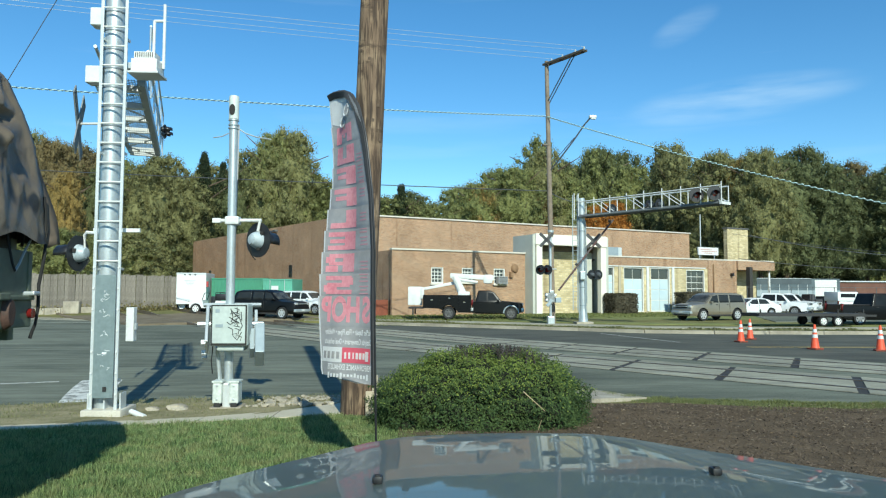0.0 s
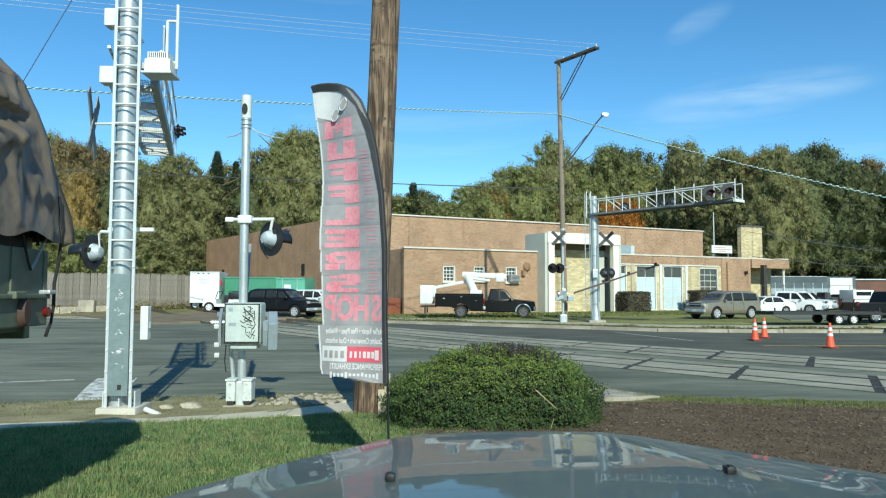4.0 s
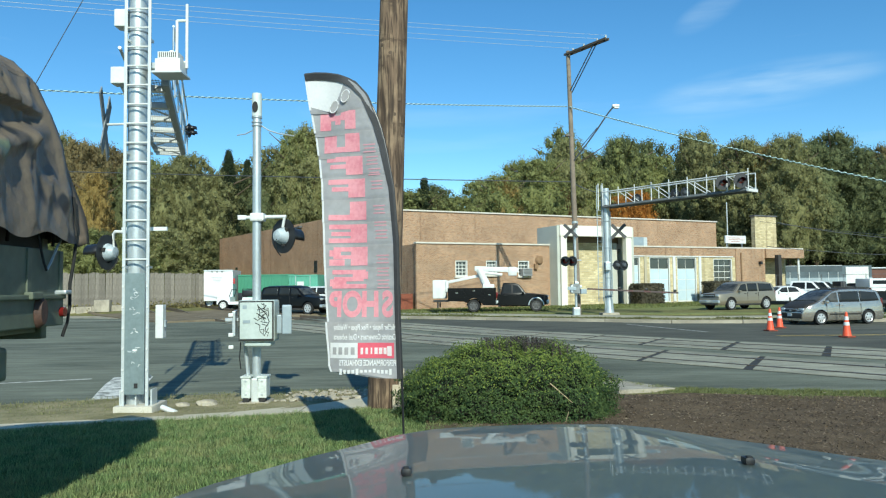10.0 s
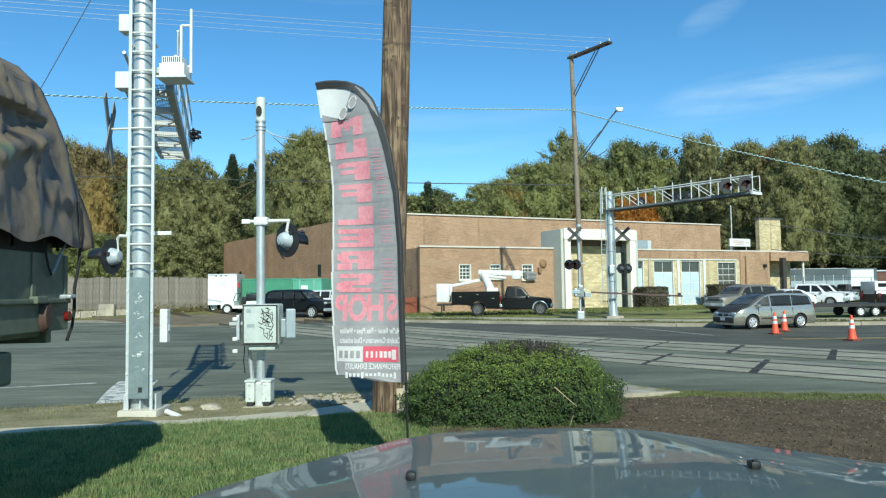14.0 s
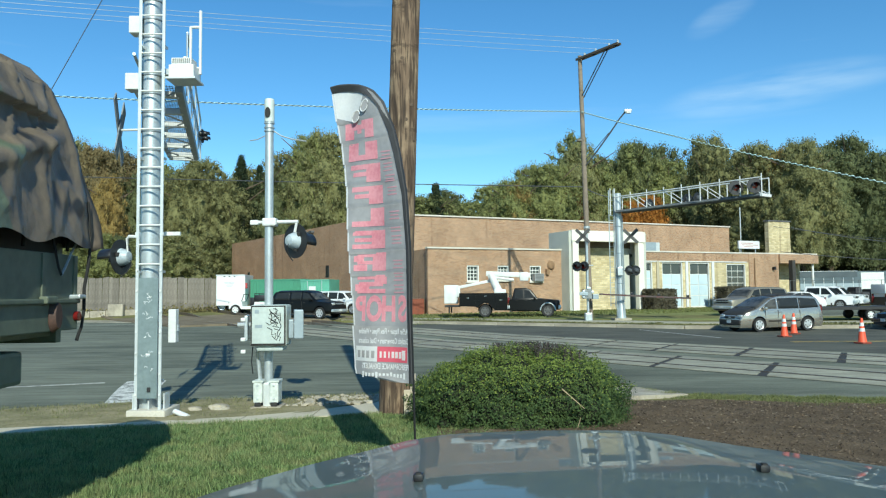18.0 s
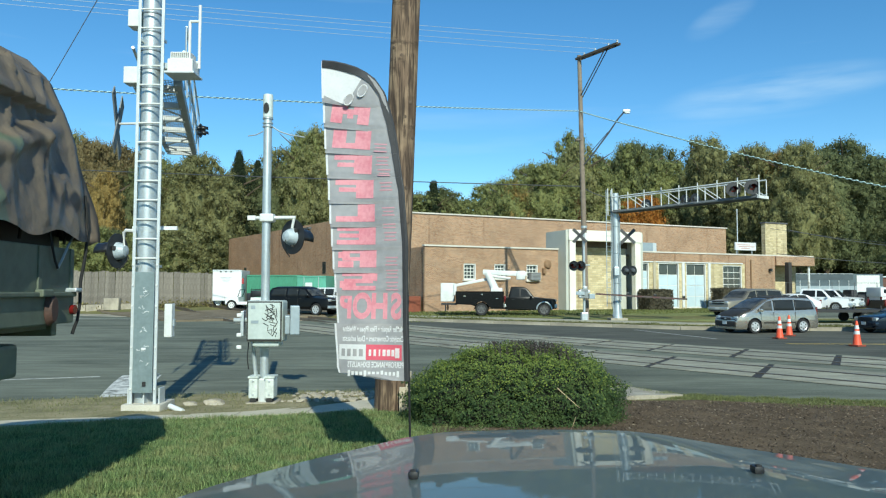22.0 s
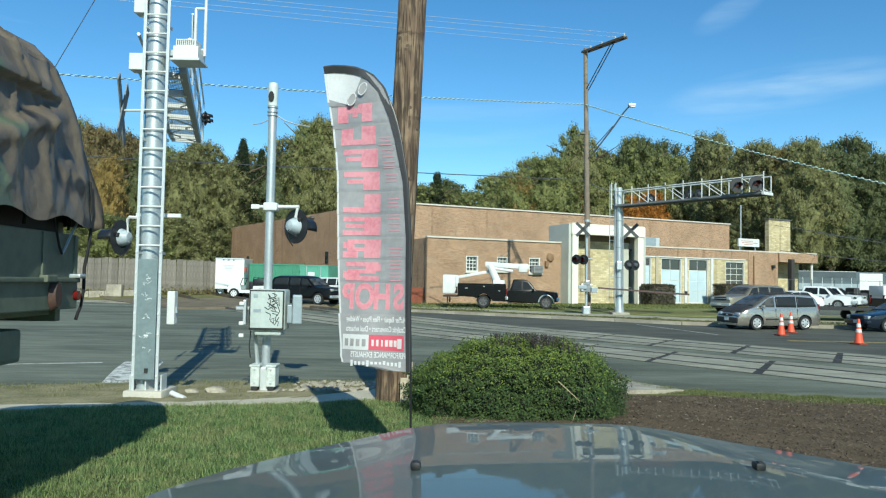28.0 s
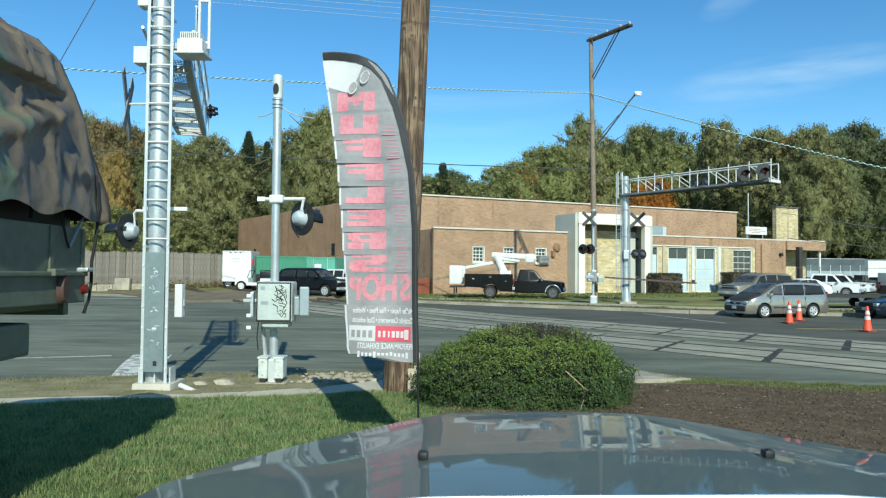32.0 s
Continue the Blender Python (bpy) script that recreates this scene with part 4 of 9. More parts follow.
# ---- woods behind ----
TREE_LEAVES = {
    "green": leaf_mat("leaf_green", (0.285, 0.30, 0.115), (0.175, 0.19, 0.075)),
    "olive": leaf_mat("leaf_olive", (0.285, 0.28, 0.122), (0.185, 0.185, 0.085)),
    "dark": leaf_mat("leaf_dark", (0.175, 0.195, 0.09), (0.11, 0.126, 0.06)),
    "brown": leaf_mat("leaf_brown", (0.27, 0.215, 0.105), (0.175, 0.143, 0.073)),
    "orange": leaf_mat("leaf_orange", (0.55, 0.25, 0.055), (0.27, 0.115, 0.03)),
    "gold": leaf_mat("leaf_gold", (0.40, 0.29, 0.10), (0.24, 0.18, 0.07)),
    "red": leaf_mat("leaf_red", (0.26, 0.09, 0.045), (0.11, 0.043, 0.027)),
    "pine": leaf_mat("leaf_pine", (0.065, 0.09, 0.045), (0.022, 0.033, 0.02)),
}
CROWNS = {}


def shell_leaves(name, p, d, size, seed, material, loose=0.7, core=None):
    """Small leaves at the places p that face outwards along d, more or less; core: verts, faces and material of the inner mass."""
    g = np.random.RandomState(seed)
    n = len(p)
    d = d / np.linalg.norm(d, axis=1)[:, None] + g.normal(0, loose * 0.6, (n, 3))
    d /= np.linalg.norm(d, axis=1)[:, None]
    a = np.cross(d, g.normal(0, 1, (n, 3)))
    a /= np.linalg.norm(a, axis=1)[:, None]
    b = np.cross(d, a)
    s = (size * g.uniform(0.6, 1.35, n))[:, None]
    v = np.stack((p - a * s, p - b * s * 0.55 + d * s * 0.12, p + a * s, p + b * s * 0.55 + d * s * 0.12), 1).reshape(-1, 3)
    f = np.arange(4 * n).reshape(-1, 4).tolist()
    v = v.tolist()
    if core:
        f += [[i + 4 * n for i in q] for q in core[1]]
        v += core[0]
    me = bpy.data.meshes.new(name)
    me.from_pydata(v, [], f)
    me.materials.append(material)
    if core:
        me.materials.append(core[2])
        me.polygons.foreach_set("material_index", [0] * n + [1] * len(core[1]))
        me.polygons.foreach_set("use_smooth", [False] * n + [True] * len(core[1]))
    return me


def crown_mesh(kind, shape):
    """A crown of about one by one by one, of clumps with gaps; kind names the leaves."""
    key = (kind, shape)
    if key in CROWNS:
        return CROWNS[key]
    g = np.random.RandomState(40 + shape)
    clumps = []
    for i in range(300):
        z = g.uniform(0.03, 1.0)
        r = 0.5 * (math.sin(math.pi * min(1, z * 0.8 + 0.16)) ** 0.6) if kind != "pine" else 0.42 * (1.03 - z)
        a, q = g.uniform(0, 6.28), r * g.uniform(0.35, 1.05)
        clumps.append((q * math.cos(a), q * math.sin(a), z * 0.94, g.uniform(0.028, 0.07) * (0.6 if kind == "pine" else 1)))
    cl = np.array(clumps)
    n = 36000
    w = cl[:, 3] ** 2
    pick = g.choice(len(cl), n, p=w / w.sum())
    d = g.normal(0, 1, (n, 3))
    d /= np.linalg.norm(d, axis=1)[:, None]
    p = cl[pick, :3] + d * (cl[pick, 3] * g.uniform(0.5, 1.75, n) ** 0.8)[:, None] * np.array((1, 1, 0.8))
    vs, fs = [], []
    over = []
    bmk = bmesh.new()
    bmesh.ops.create_icosphere(bmk, subdivisions=2, radius=1.0)
    unit = [vv.co.copy() for vv in bmk.verts]
    tri = [[vv.index for vv in fc.verts] for fc in bmk.faces]
    bmk.free()
    for x, y, z, q in clumps:
        k = len(vs)
        for u_ in unit:
            h = 0.46 + 0.5 * noise.noise((u_.x * 2 + x * 40, u_.y * 2 + y * 40, u_.z * 2 + z * 40))
            vs.append([x + u_.x * q * h, y + u_.y * q * h, z + u_.z * q * h * 0.8])
        fs += [[k + i for i in t_] for t_ in tri]
    if kind != "pine":
        bmk = bmesh.new()
        bmesh.ops.create_icosphere(bmk, subdivisions=4, radius=1.0)
        k = len(vs)
        for vv in bmk.verts:
            z = 0.5 + 0.5 * vv.co.z
            r = 0.5 * math.sin(math.pi * min(1, z * 0.8 + 0.16)) ** 0.6
            a = math.atan2(vv.co.y, vv.co.x)
            q = 0.60 + 0.34 * noise.noise((vv.co * 2.6 + Vector((shape * 5, 0, 0)))) + 0.20 * noise.noise(vv.co * 7.0) + 0.10 * noise.noise(vv.co * 17.0)
            s_ = math.hypot(vv.co.x, vv.co.y) / max(0.02, math.sqrt(max(0.0, 1 - vv.co.z ** 2)))
            edge = min(1.0, (1 - abs(vv.co.z)) * 6) ** 0.5
            vs.append([r * q * edge * s_ * math.cos(a), r * q * edge * s_ * math.sin(a), 0.05 + 0.78 * z * (0.96 + 0.06 * q)])
        over = np.array(vs[k:])
        fs += [[k + vv.index for vv in fc.verts] for fc in bmk.faces]
        bmk.free()
    if len(over):
        m_ = n // 3
        at = g.randint(0, len(over), m_)
        d[:m_] = over[at] - np.array((0, 0, 0.4)) + g.normal(0, 0.05, (m_, 3))
        d[:m_] /= np.linalg.norm(d[:m_], axis=1)[:, None]
        p[:m_] = over[at] + d[:m_] * g.uniform(0.0, 0.03, m_)[:, None] + g.normal(0, 0.012, (m_, 3))
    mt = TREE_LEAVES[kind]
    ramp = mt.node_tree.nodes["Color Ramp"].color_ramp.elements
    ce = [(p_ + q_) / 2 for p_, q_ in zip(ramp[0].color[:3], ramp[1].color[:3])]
    # inner mass dimmer than the leaves: shade within the crown put into colour
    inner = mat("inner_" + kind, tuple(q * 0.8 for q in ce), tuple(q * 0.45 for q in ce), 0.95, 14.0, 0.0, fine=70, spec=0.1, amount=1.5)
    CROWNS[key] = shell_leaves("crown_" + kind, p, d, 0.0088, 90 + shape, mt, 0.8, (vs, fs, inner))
    return CROWNS[key]


def trunk_mesh(seed):
    rng = np.random.RandomState(seed)
    bmt = bmesh.new()
    add_rod(bmt, (0, 0, 0), (0.01, 0, 0.5), 0.022, 0.014, 7)
    add_rod(bmt, (0.01, 0, 0.5), (0.0, 0.01, 0.92), 0.014, 0.003, 6)
    for i in range(9):
        z, a = rng.uniform(0.3, 0.8), rng.uniform(0, 6.28)
        k = rng.uniform(0.16, 0.3)
        add_rod(bmt, (0.005, 0, z), (k * math.cos(a), k * math.sin(a), z + rng.uniform(0.08, 0.2)), 0.007, 0.002, 5)
    return to_mesh("trunk", bmt, bark, True)


TRUNKS = [trunk_mesh(s) for s in range(3)]
LABEL = {"gold": "tree with golden-yellow autumn leaves", "green": "tall broadleaf tree with green leaves", "olive": "tall broadleaf tree turning olive-yellow", "dark": "tall dark green broadleaf tree", "brown": "autumn tree with brown-gold leaves",
         "orange": "small tree with bright orange autumn leaves", "red": "tree with dark red autumn leaves", "pine": "tall dark pine tree"}


def clear_of_building(a, y, room=29):
    """The nearest depth from y on along the sideways slope a that lies behind the building."""
    while True:
        d = Vector((a * y, y)) - ORG
        s_, b_ = d.dot(U), -d.dot(NRM)
        if (-14 < s_ < 15 and b_ < 57) or (15 <= s_ < 52 and b_ < room):
            y += 0.5
        else:
            return y


def tree(x, y, h, w, kind, shape, turn):
    """A tree h metres high with a crown w wide."""
    y2 = clear_of_building(x / y, y, 26 if kind == "orange" else 31)
    x, h, w = x * y2 / y, (h - 1.5) * y2 / y + 1.5, w * (y2 / y) ** 0.5
    y = y2
    z = ground_z(x, y)
    t = thing("tree", LABEL[kind], "tree", x, y, z, turn, "woods behind the building")
    share("trunk", TRUNKS[shape % 3], t, Matrix.Diagonal((h * 0.9, h * 0.9, h, 1)))
    low = 0.35 if kind == "pine" else (0.02 if h < 13 else 0.2)
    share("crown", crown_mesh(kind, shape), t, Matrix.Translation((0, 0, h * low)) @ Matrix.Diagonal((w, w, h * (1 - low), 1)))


# low growth behind the yard closes the woods below
rng = random.Random(31)
for i in range(16):
    a = -0.52 + 0.026 * i
    y = rng.uniform(78, 84)
    tree(a * y, y, rng.uniform(7, 9.5), rng.uniform(6.5, 8.5), rng.choice(["green", "olive", "dark", "green"]), rng.randrange(5), rng.uniform(0, 360))
for i in range(12):
    a = 0.37 + 0.026 * i
    y = rng.uniform(98, 106)
    tree(a * y, y, rng.uniform(8, 11), rng.uniform(7, 9), rng.choice(["green", "dark", "dark", "olive"]), rng.randrange(5), rng.uniform(0, 360))
# height of the woods' skyline over the horizon as a slope, by sideways slope
SKYLINE = [(-0.75, 0.20), (-0.55, 0.205), (-0.478, 0.212), (-0.45, 0.19), (-0.40, 0.165), (-0.36, 0.19), (-0.31, 0.168), (-0.29, 0.165), (-0.25, 0.165), (-0.20, 0.205), (-0.175, 0.222), (-0.15, 0.205), (-0.12, 0.15),
           (-0.05, 0.115), (-0.01, 0.145), (0.03, 0.125), (0.06, 0.13), (0.09, 0.16), (0.14, 0.175), (0.18, 0.205), (0.215, 0.17), (0.26, 0.208), (0.31, 0.19), (0.355, 0.20), (0.39, 0.195), (0.44, 0.19), (0.49, 0.205), (0.54, 0.205), (0.62, 0.18), (0.8, 0.19)]
rng = random.Random(5)
az = -0.68
while az < 0.72:
    y = rng.uniform(84, 94)
    if az < -0.2:
        y += 16
    top = lerp_pts(SKYLINE, az) * rng.uniform(0.93, 1.0)
    kind = rng.choice((["olive", "green", "green", "dark"] if az < -0.3 else ["green", "olive", "green", "dark", "green"]) if az < 0.36 else ["dark", "green", "dark", "olive", "brown", "dark"])
    tree(az * y, y, top * y + 2 - ground_z(az * y, y), rng.uniform(8.5, 11.5), kind, rng.randrange(5), rng.uniform(0, 360))
    az += rng.uniform(0.045, 0.062)
az = -0.70
while az < 0.74:
    y = rng.uniform(106, 122)
    top = lerp_pts(SKYLINE, az) * rng.uniform(0.97, 1.03)
    kind = rng.choice(["olive", "green", "green", "dark", "olive", "brown"])
    tree(az * y, y, top * y + 2, rng.uniform(10, 14), kind, rng.randrange(5), rng.uniform(0, 360))
    az += rng.uniform(0.05, 0.07)
az = -0.70
while az < 0.74:
    y = rng.uniform(112, 126)
    tree(az * y, y, rng.uniform(9, 12), rng.uniform(9, 12), rng.choice(["olive", "green", "dark", "dark", "dark"]), rng.randrange(5), rng.uniform(0, 360))
    az += rng.uniform(0.04, 0.06)
for a, y, top, w, kind in ((-0.010, 88, 0.152, 8.5, "pine"), (-0.276, 80, 0.191, 7.0, "pine"), (-0.25, 84, 0.178, 6.5, "pine"), (0.283, 76, 0.128, 5.5, "orange"), (0.258, 76, 0.120, 4.5, "orange"), (0.17, 80, 0.135, 8, "red"), (-0.475, 98, 0.212, 9, "brown"), (-0.18, 92, 0.222, 9, "green"),
                           (0.0, 94, 0.118, 8, "brown"), (0.265, 86, 0.205, 11, "green"), (0.19, 90, 0.205, 9, "olive"), (0.37, 88, 0.2, 9, "olive"), (0.43, 86, 0.2, 11, "olive"), (0.49, 84, 0.205, 9, "olive"), (0.462, 80, 0.195, 4.5, "gold"), (0.10, 86, 0.15, 6, "gold"), (0.335, 80, 0.12, 6, "gold"), (-0.46, 90, 0.17, 6, "gold")):
    tree(a * y, y, top * y + 2 - ground_z(a * y, y), w, kind, int(abs(a) * 100) % 5, a * 700)

# ---- near signal mast with ladder and cantilever ----
MX, MY = -4.59, 11.72
mast = thing("cantilever_signal_mast", "tall galvanised railway signal mast with ladder and cantilever arm", "signal mast", MX, MY, 0.06)
part("footing", bx(0.0, -0.02, 0.06, 0.60, 0.66, 0.22, bevel=0.02), mat("pale_footing", (0.56, 0.53, 0.45), (0.40, 0.37, 0.31), 0.9, 1.2, 0.004, fine=40), mast, "concrete footing")
part("tube", rod((-0.095, 0, 0.1), (-0.095, 0, 6.95), 0.152, 0.148, seg=24), galv, mast, "galvanised steel tube")
band_me = to_mesh("band", lathe([(0.148, -0.014), (0.160, -0.010), (0.160, 0.010), (0.148, 0.014)], 20), mat("band_steel", (0.22, 0.25, 0.27), (0.16, 0.19, 0.21), 0.5, 3, 0, 0.4), True)
for i in range(15):
    share("band", band_me, mast, pose(-0.095, 0, 2.42 + i * 0.305))
for sx in (-0.185, 0.185):
    part("ladder_rail", bx(sx, -0.26, 3.475, 0.045, 0.03, 6.75, bevel=0.004), alum, mast, "pale ladder rail", smooth=False)
rung = to_mesh("rung", rod((-0.18, -0.26, 0), (0.18, -0.26, 0), 0.015, seg=8), white_m, True)
for i in range(15):
    share("rung", rung, mast, pose(0, 0, 2.42 + i * 0.305))
for z in (0.6, 2.3, 4.1, 5.9):
    for sx in (-0.2, 0.2):
        part("standoff", bx(sx * 0.9, -0.18, z, 0.03, 0.16, 0.04), galv, mast, smooth=False)
guard = part("anti_climb_plate", bx(0, -0.29, 1.275, 0.305, 0.012, 1.86, bevel=0.003), mat("green_grey_plate", (0.22, 0.275, 0.28), (0.165, 0.21, 0.215), 0.45, 3.0, 0.0005, 0.2, fine=25, amount=1.4), mast, "green-grey anti-climb plate with scratched stickers", smooth=False)
bolt = to_mesh("bolt", rod((0, -0.012, 0), (0, 0.012, 0), 0.018, seg=8), white_m, True)
for i in range(7):
    for sx in (-0.185, 0.185):
        share("bolt", bolt, guard, pose(sx, -0.28, 0.4 + i * 0.32))
stk = mat("torn_sticker", (0.75, 0.76, 0.76), (0.45, 0.5, 0.52), 0.6, 30, fine=90, amount=2)
rng = random.Random(21)
for cx, cz, n_ in ((0.02, 1.93, 4), (-0.03, 1.84, 3), (-0.02, 1.66, 3), (0.02, 1.55, 2), (0.0, 1.32, 3), (0.0, 1.03, 5), (0.05, 0.80, 2)):
    for k in range(n_):
        x, z = cx + rng.uniform(-0.05, 0.05), cz + rng.uniform(-0.04, 0.04)
        pts = [(x, -0.298, z)]
        for q in range(3):
            pts.append((pts[-1][0] + rng.uniform(-0.035, 0.04), -0.298, pts[-1][2] + rng.uniform(-0.03, 0.03)))
        part("scratch", tube(pts, 0.0045, 4), stk, guard, "scratched remains of stickers")
part("sticker", bx(0.01, -0.299, 1.02, 0.07, 0.003, 0.03), stk, guard, "torn sticker", smooth=False)
lp = part("latch", bx(0.03, -0.305, 0.48, 0.05, 0.02, 0.07), dark_gap, guard, smooth=False)
for sx in (-0.24, 0.0, 0.24):
    part("gusset", bx(sx, -0.12, 0.28, 0.022, 0.22, 0.26), alum, mast, "pale steel gusset", smooth=False)
part("conduit_end", rod((0.40, -0.20, 0.13), (0.66, -0.36, 0.07), 0.042, seg=12), white_m, mast, "cut white pipe end")
jb = part("junction_box", bx(0.33, -0.1, 1.45, 0.12, 0.14, 0.52, bevel=0.012), white_m, mast, "white junction box", smooth=False)
part("latch", bx(0.42, -0.15, 1.42, 0.03, 0.05, 0.1), galv, jb, smooth=False)
for sx, z, w, h in ((-0.36, 5.37, 0.26, 0.27), (-0.34, 6.3, 0.2, 0.28)):
    part("terminal_box", bx(sx, 0, z, w, 0.24, h, bevel=0.015), white_m, mast, "white terminal box", smooth=False)
part("conduit", tube([(-0.33, -0.02, 6.2), (-0.33, -0.02, 6.3), (-0.24, -0.02, 5.75), (-0.24, -0.02, 5.5)], 0.022), galv, mast, "conduit")
part("collar", bx(0.45, -0.05, 5.49, 0.40, 0.36, 0.22, bevel=0.015), white_m, mast, "white mounting collar", smooth=False)
part("collar_lip", bx(0.45, -0.05, 5.375, 0.47, 0.44, 0.035, bevel=0.006), alum, mast, smooth=False)
lv = part("louvre", bx(0.44, -0.05, 5.66, 0.32, 0.28, 0.12, bevel=0.008), white_m, mast, "slotted white housing", smooth=False)
for k in range(9):
    part("slot", bx(0.31 + k * 0.032, -0.192, 5.665, 0.012, 0.006, 0.08), dark_gap, lv, smooth=False)
part("clamp_plate", bx(0.18, 0.0, 5.5, 0.14, 0.34, 0.10, bevel=0.01), galv, mast, smooth=False)
for x0, z0, x1, z1 in ((0.52, 5.5, 0.52, 6.28), (0.68, 5.5, 0.68, 6.55), (0.52, 6.28, 0.68, 6.28), (0.52, 5.6, 0.68, 5.6)):
    part("hand_rail", rod((x0, 0, z0), (x1, 0, z1), 0.024, seg=8), white_m, mast, "white hand rail")
# arm reaching away over the road
AX, AY, AL, RISE = -0.288, 0.958, 8.5, 0.041


def arm_pt(s, side, z):
    return Vector((-0.106 + AX * s + AY * side, 0.255 + AY * s - AX * side, z + 0.12 + RISE * s))


TURN_ARM = Matrix.Rotation(math.atan2(-AX, AY), 4, "Z") @ Matrix.Rotation(math.atan(RISE), 4, "X")
chord_me = mat("chord_grey", (0.34, 0.37, 0.38), (0.26, 0.29, 0.30), 0.5, 3.0, 0.0005, 0.3, fine=25)
bm = bx(0, 0, 0, 0.13, AL, 0.17, bevel=0.012)
bm.transform(Matrix.Translation(arm_pt(AL / 2, 0.33, 5.27)) @ TURN_ARM)
arm = part("arm", bm, chord_me, mast, "cantilever truss arm with walkway", smooth=False)
part("chord", bx(0, 0, 0, 0.07, AL, 0.10, bevel=0.008), chord_me, arm, smooth=False, m=Matrix.Translation(arm_pt(AL / 2, -0.37, 5.27)) @ TURN_ARM)
for side in (-0.37, 0.42):
    part("chord", rod(arm_pt(0.0, side, 5.78), arm_pt(AL, side, 5.78), 0.028, seg=8), galv, arm, "upper chord")
n = 6
for i in range(n):
    s0, s1 = AL * i / n, AL * (i + 1) / n
    for side in (-0.37, 0.42):
        part("brace", rod(arm_pt(s0, side, 5.3), arm_pt(s1, side, 5.78), 0.013, seg=6), galv, arm)
        part("brace", rod(arm_pt(s1, side, 5.3), arm_pt(s1, side, 5.78), 0.013, seg=6), galv, arm)
    part("floor_brace", rod(arm_pt(s0, -0.35 if i % 2 else 0.3, 5.20), arm_pt(s1, 0.3 if i % 2 else -0.35, 5.20), 0.018, seg=6), chord_me, arm, "diagonal floor brace")
bm = bmesh.new()
for i in range(71):
    s = 0.06 + i * 0.119
    add_rod(bm, arm_pt(s, -0.33, 5.285), arm_pt(s, 0.28, 5.285), 0.006, seg=4, caps=False)
for i in range(14):
    add_rod(bm, arm_pt(0.02, -0.33 + i * 0.046, 5.295), arm_pt(AL - 0.02, -0.33 + i * 0.046, 5.295), 0.005, seg=4, caps=False)
part("grating", bm, mat("grating_grey", (0.20, 0.22, 0.23), (0.15, 0.165, 0.17), 0.6, 3, 0, 0.3), arm, "steel walkway grating")
for s in (0.4, 1.88, 3.25, 4.65, 6.15, 7.7, 8.44):
    part("tread", bx(0, 0, 0, 0.68, 0.12, 0.11, bevel=0.004), white_m, arm, "pale walkway crossmember", smooth=False, m=Matrix.Translation(arm_pt(s, -0.03, 5.22)) @ TURN_ARM)
part("handrail", rod(arm_pt(0.3, 0.44, 6.3), arm_pt(AL, 0.44, 6.3), 0.02, seg=8), galv, arm)
for i in range(5):
    s = 0.3 + (AL - 0.3) * i / 4
    part("stanchion", rod(arm_pt(s, 0.44, 5.2), arm_pt(s, 0.44, 6.3), 0.016, seg=6), galv, arm)


def lamp_head(parent, m, face=white_m, r=0.30, name="flasher"):
    """A flashing-light unit that looks along its own +y: round background, housing behind, visor before."""
    bg = part(name, lathe([(r, -0.008), (r, 0.008)], 24, Matrix.Rotation(radians(90), 4, "X")), black_m, parent, "round black flasher background", m=m)
    part("housing", lathe([(0.03, 0.17), (0.09, 0.155), (0.125, 0.10), (0.15, 0.03), (0.155, 0.0)], 18, Matrix.Rotation(radians(90), 4, "X")), face, bg, "rounded grey lamp housing")
    for k in range(3):
        a = radians(50 + 120 * k)
        part("clip", bx(0.15 * math.cos(a), -0.03, 0.15 * math.sin(a), 0.05, 0.05, 0.07, bevel=0.01), dark_gap, bg, "dark spring clip", smooth=False)
    part("cable_entry", tube([(0.02, -0.14, -0.02), (0.03, -0.2, -0.12), (0.01, -0.12, -0.26), (0.0, -0.02, -0.34)], 0.010, 5), dark_gap, bg, "loose cable")
    bmv = bmesh.new()
    rings = []
    for yy in (0.0, 0.34):
        rings.append([bmv.verts.new((0.165 * math.cos(a), yy, 0.165 * math.sin(a) - yy * 0.08)) for a in [radians(-10 + 20 * k) for k in range(11)]])
    for k in range(10):
        bmv.faces.new((rings[0][k], rings[0][k + 1], rings[1][k + 1], rings[1][k]))
    vis = part("visor", bmv, black_m, bg, "black visor")
    sm = vis.modifiers.new("thick", "SOLIDIFY")
    sm.thickness = 0.008
    part("lens", lathe([(0.155, 0.0), (0.15, 0.02), (0.05, 0.035)], 18, Matrix.Rotation(radians(-90), 4, "X")), red_lens, bg, "dark red lens")
    return bg


lamp_head(mast, pose(-0.585, 0.06, 2.55, 0, 5, 80) @ Matrix.Scale(0.94, 4), mat("lamp_white", (0.46, 0.52, 0.55), (0.30, 0.35, 0.38), 0.4, 9.0, amount=1.6))
part("lamp_bracket", tube([(-0.47, 0.02, 2.60), (-0.47, 0.02, 2.84), (-0.44, 0.01, 2.88), (-0.15, 0, 2.86)], 0.026), white_m, mast, "lamp bracket")
part("cross_arm", bx(0.0, 0.08, 2.92, 0.72, 0.05, 0.06), white_m, mast, smooth=False)
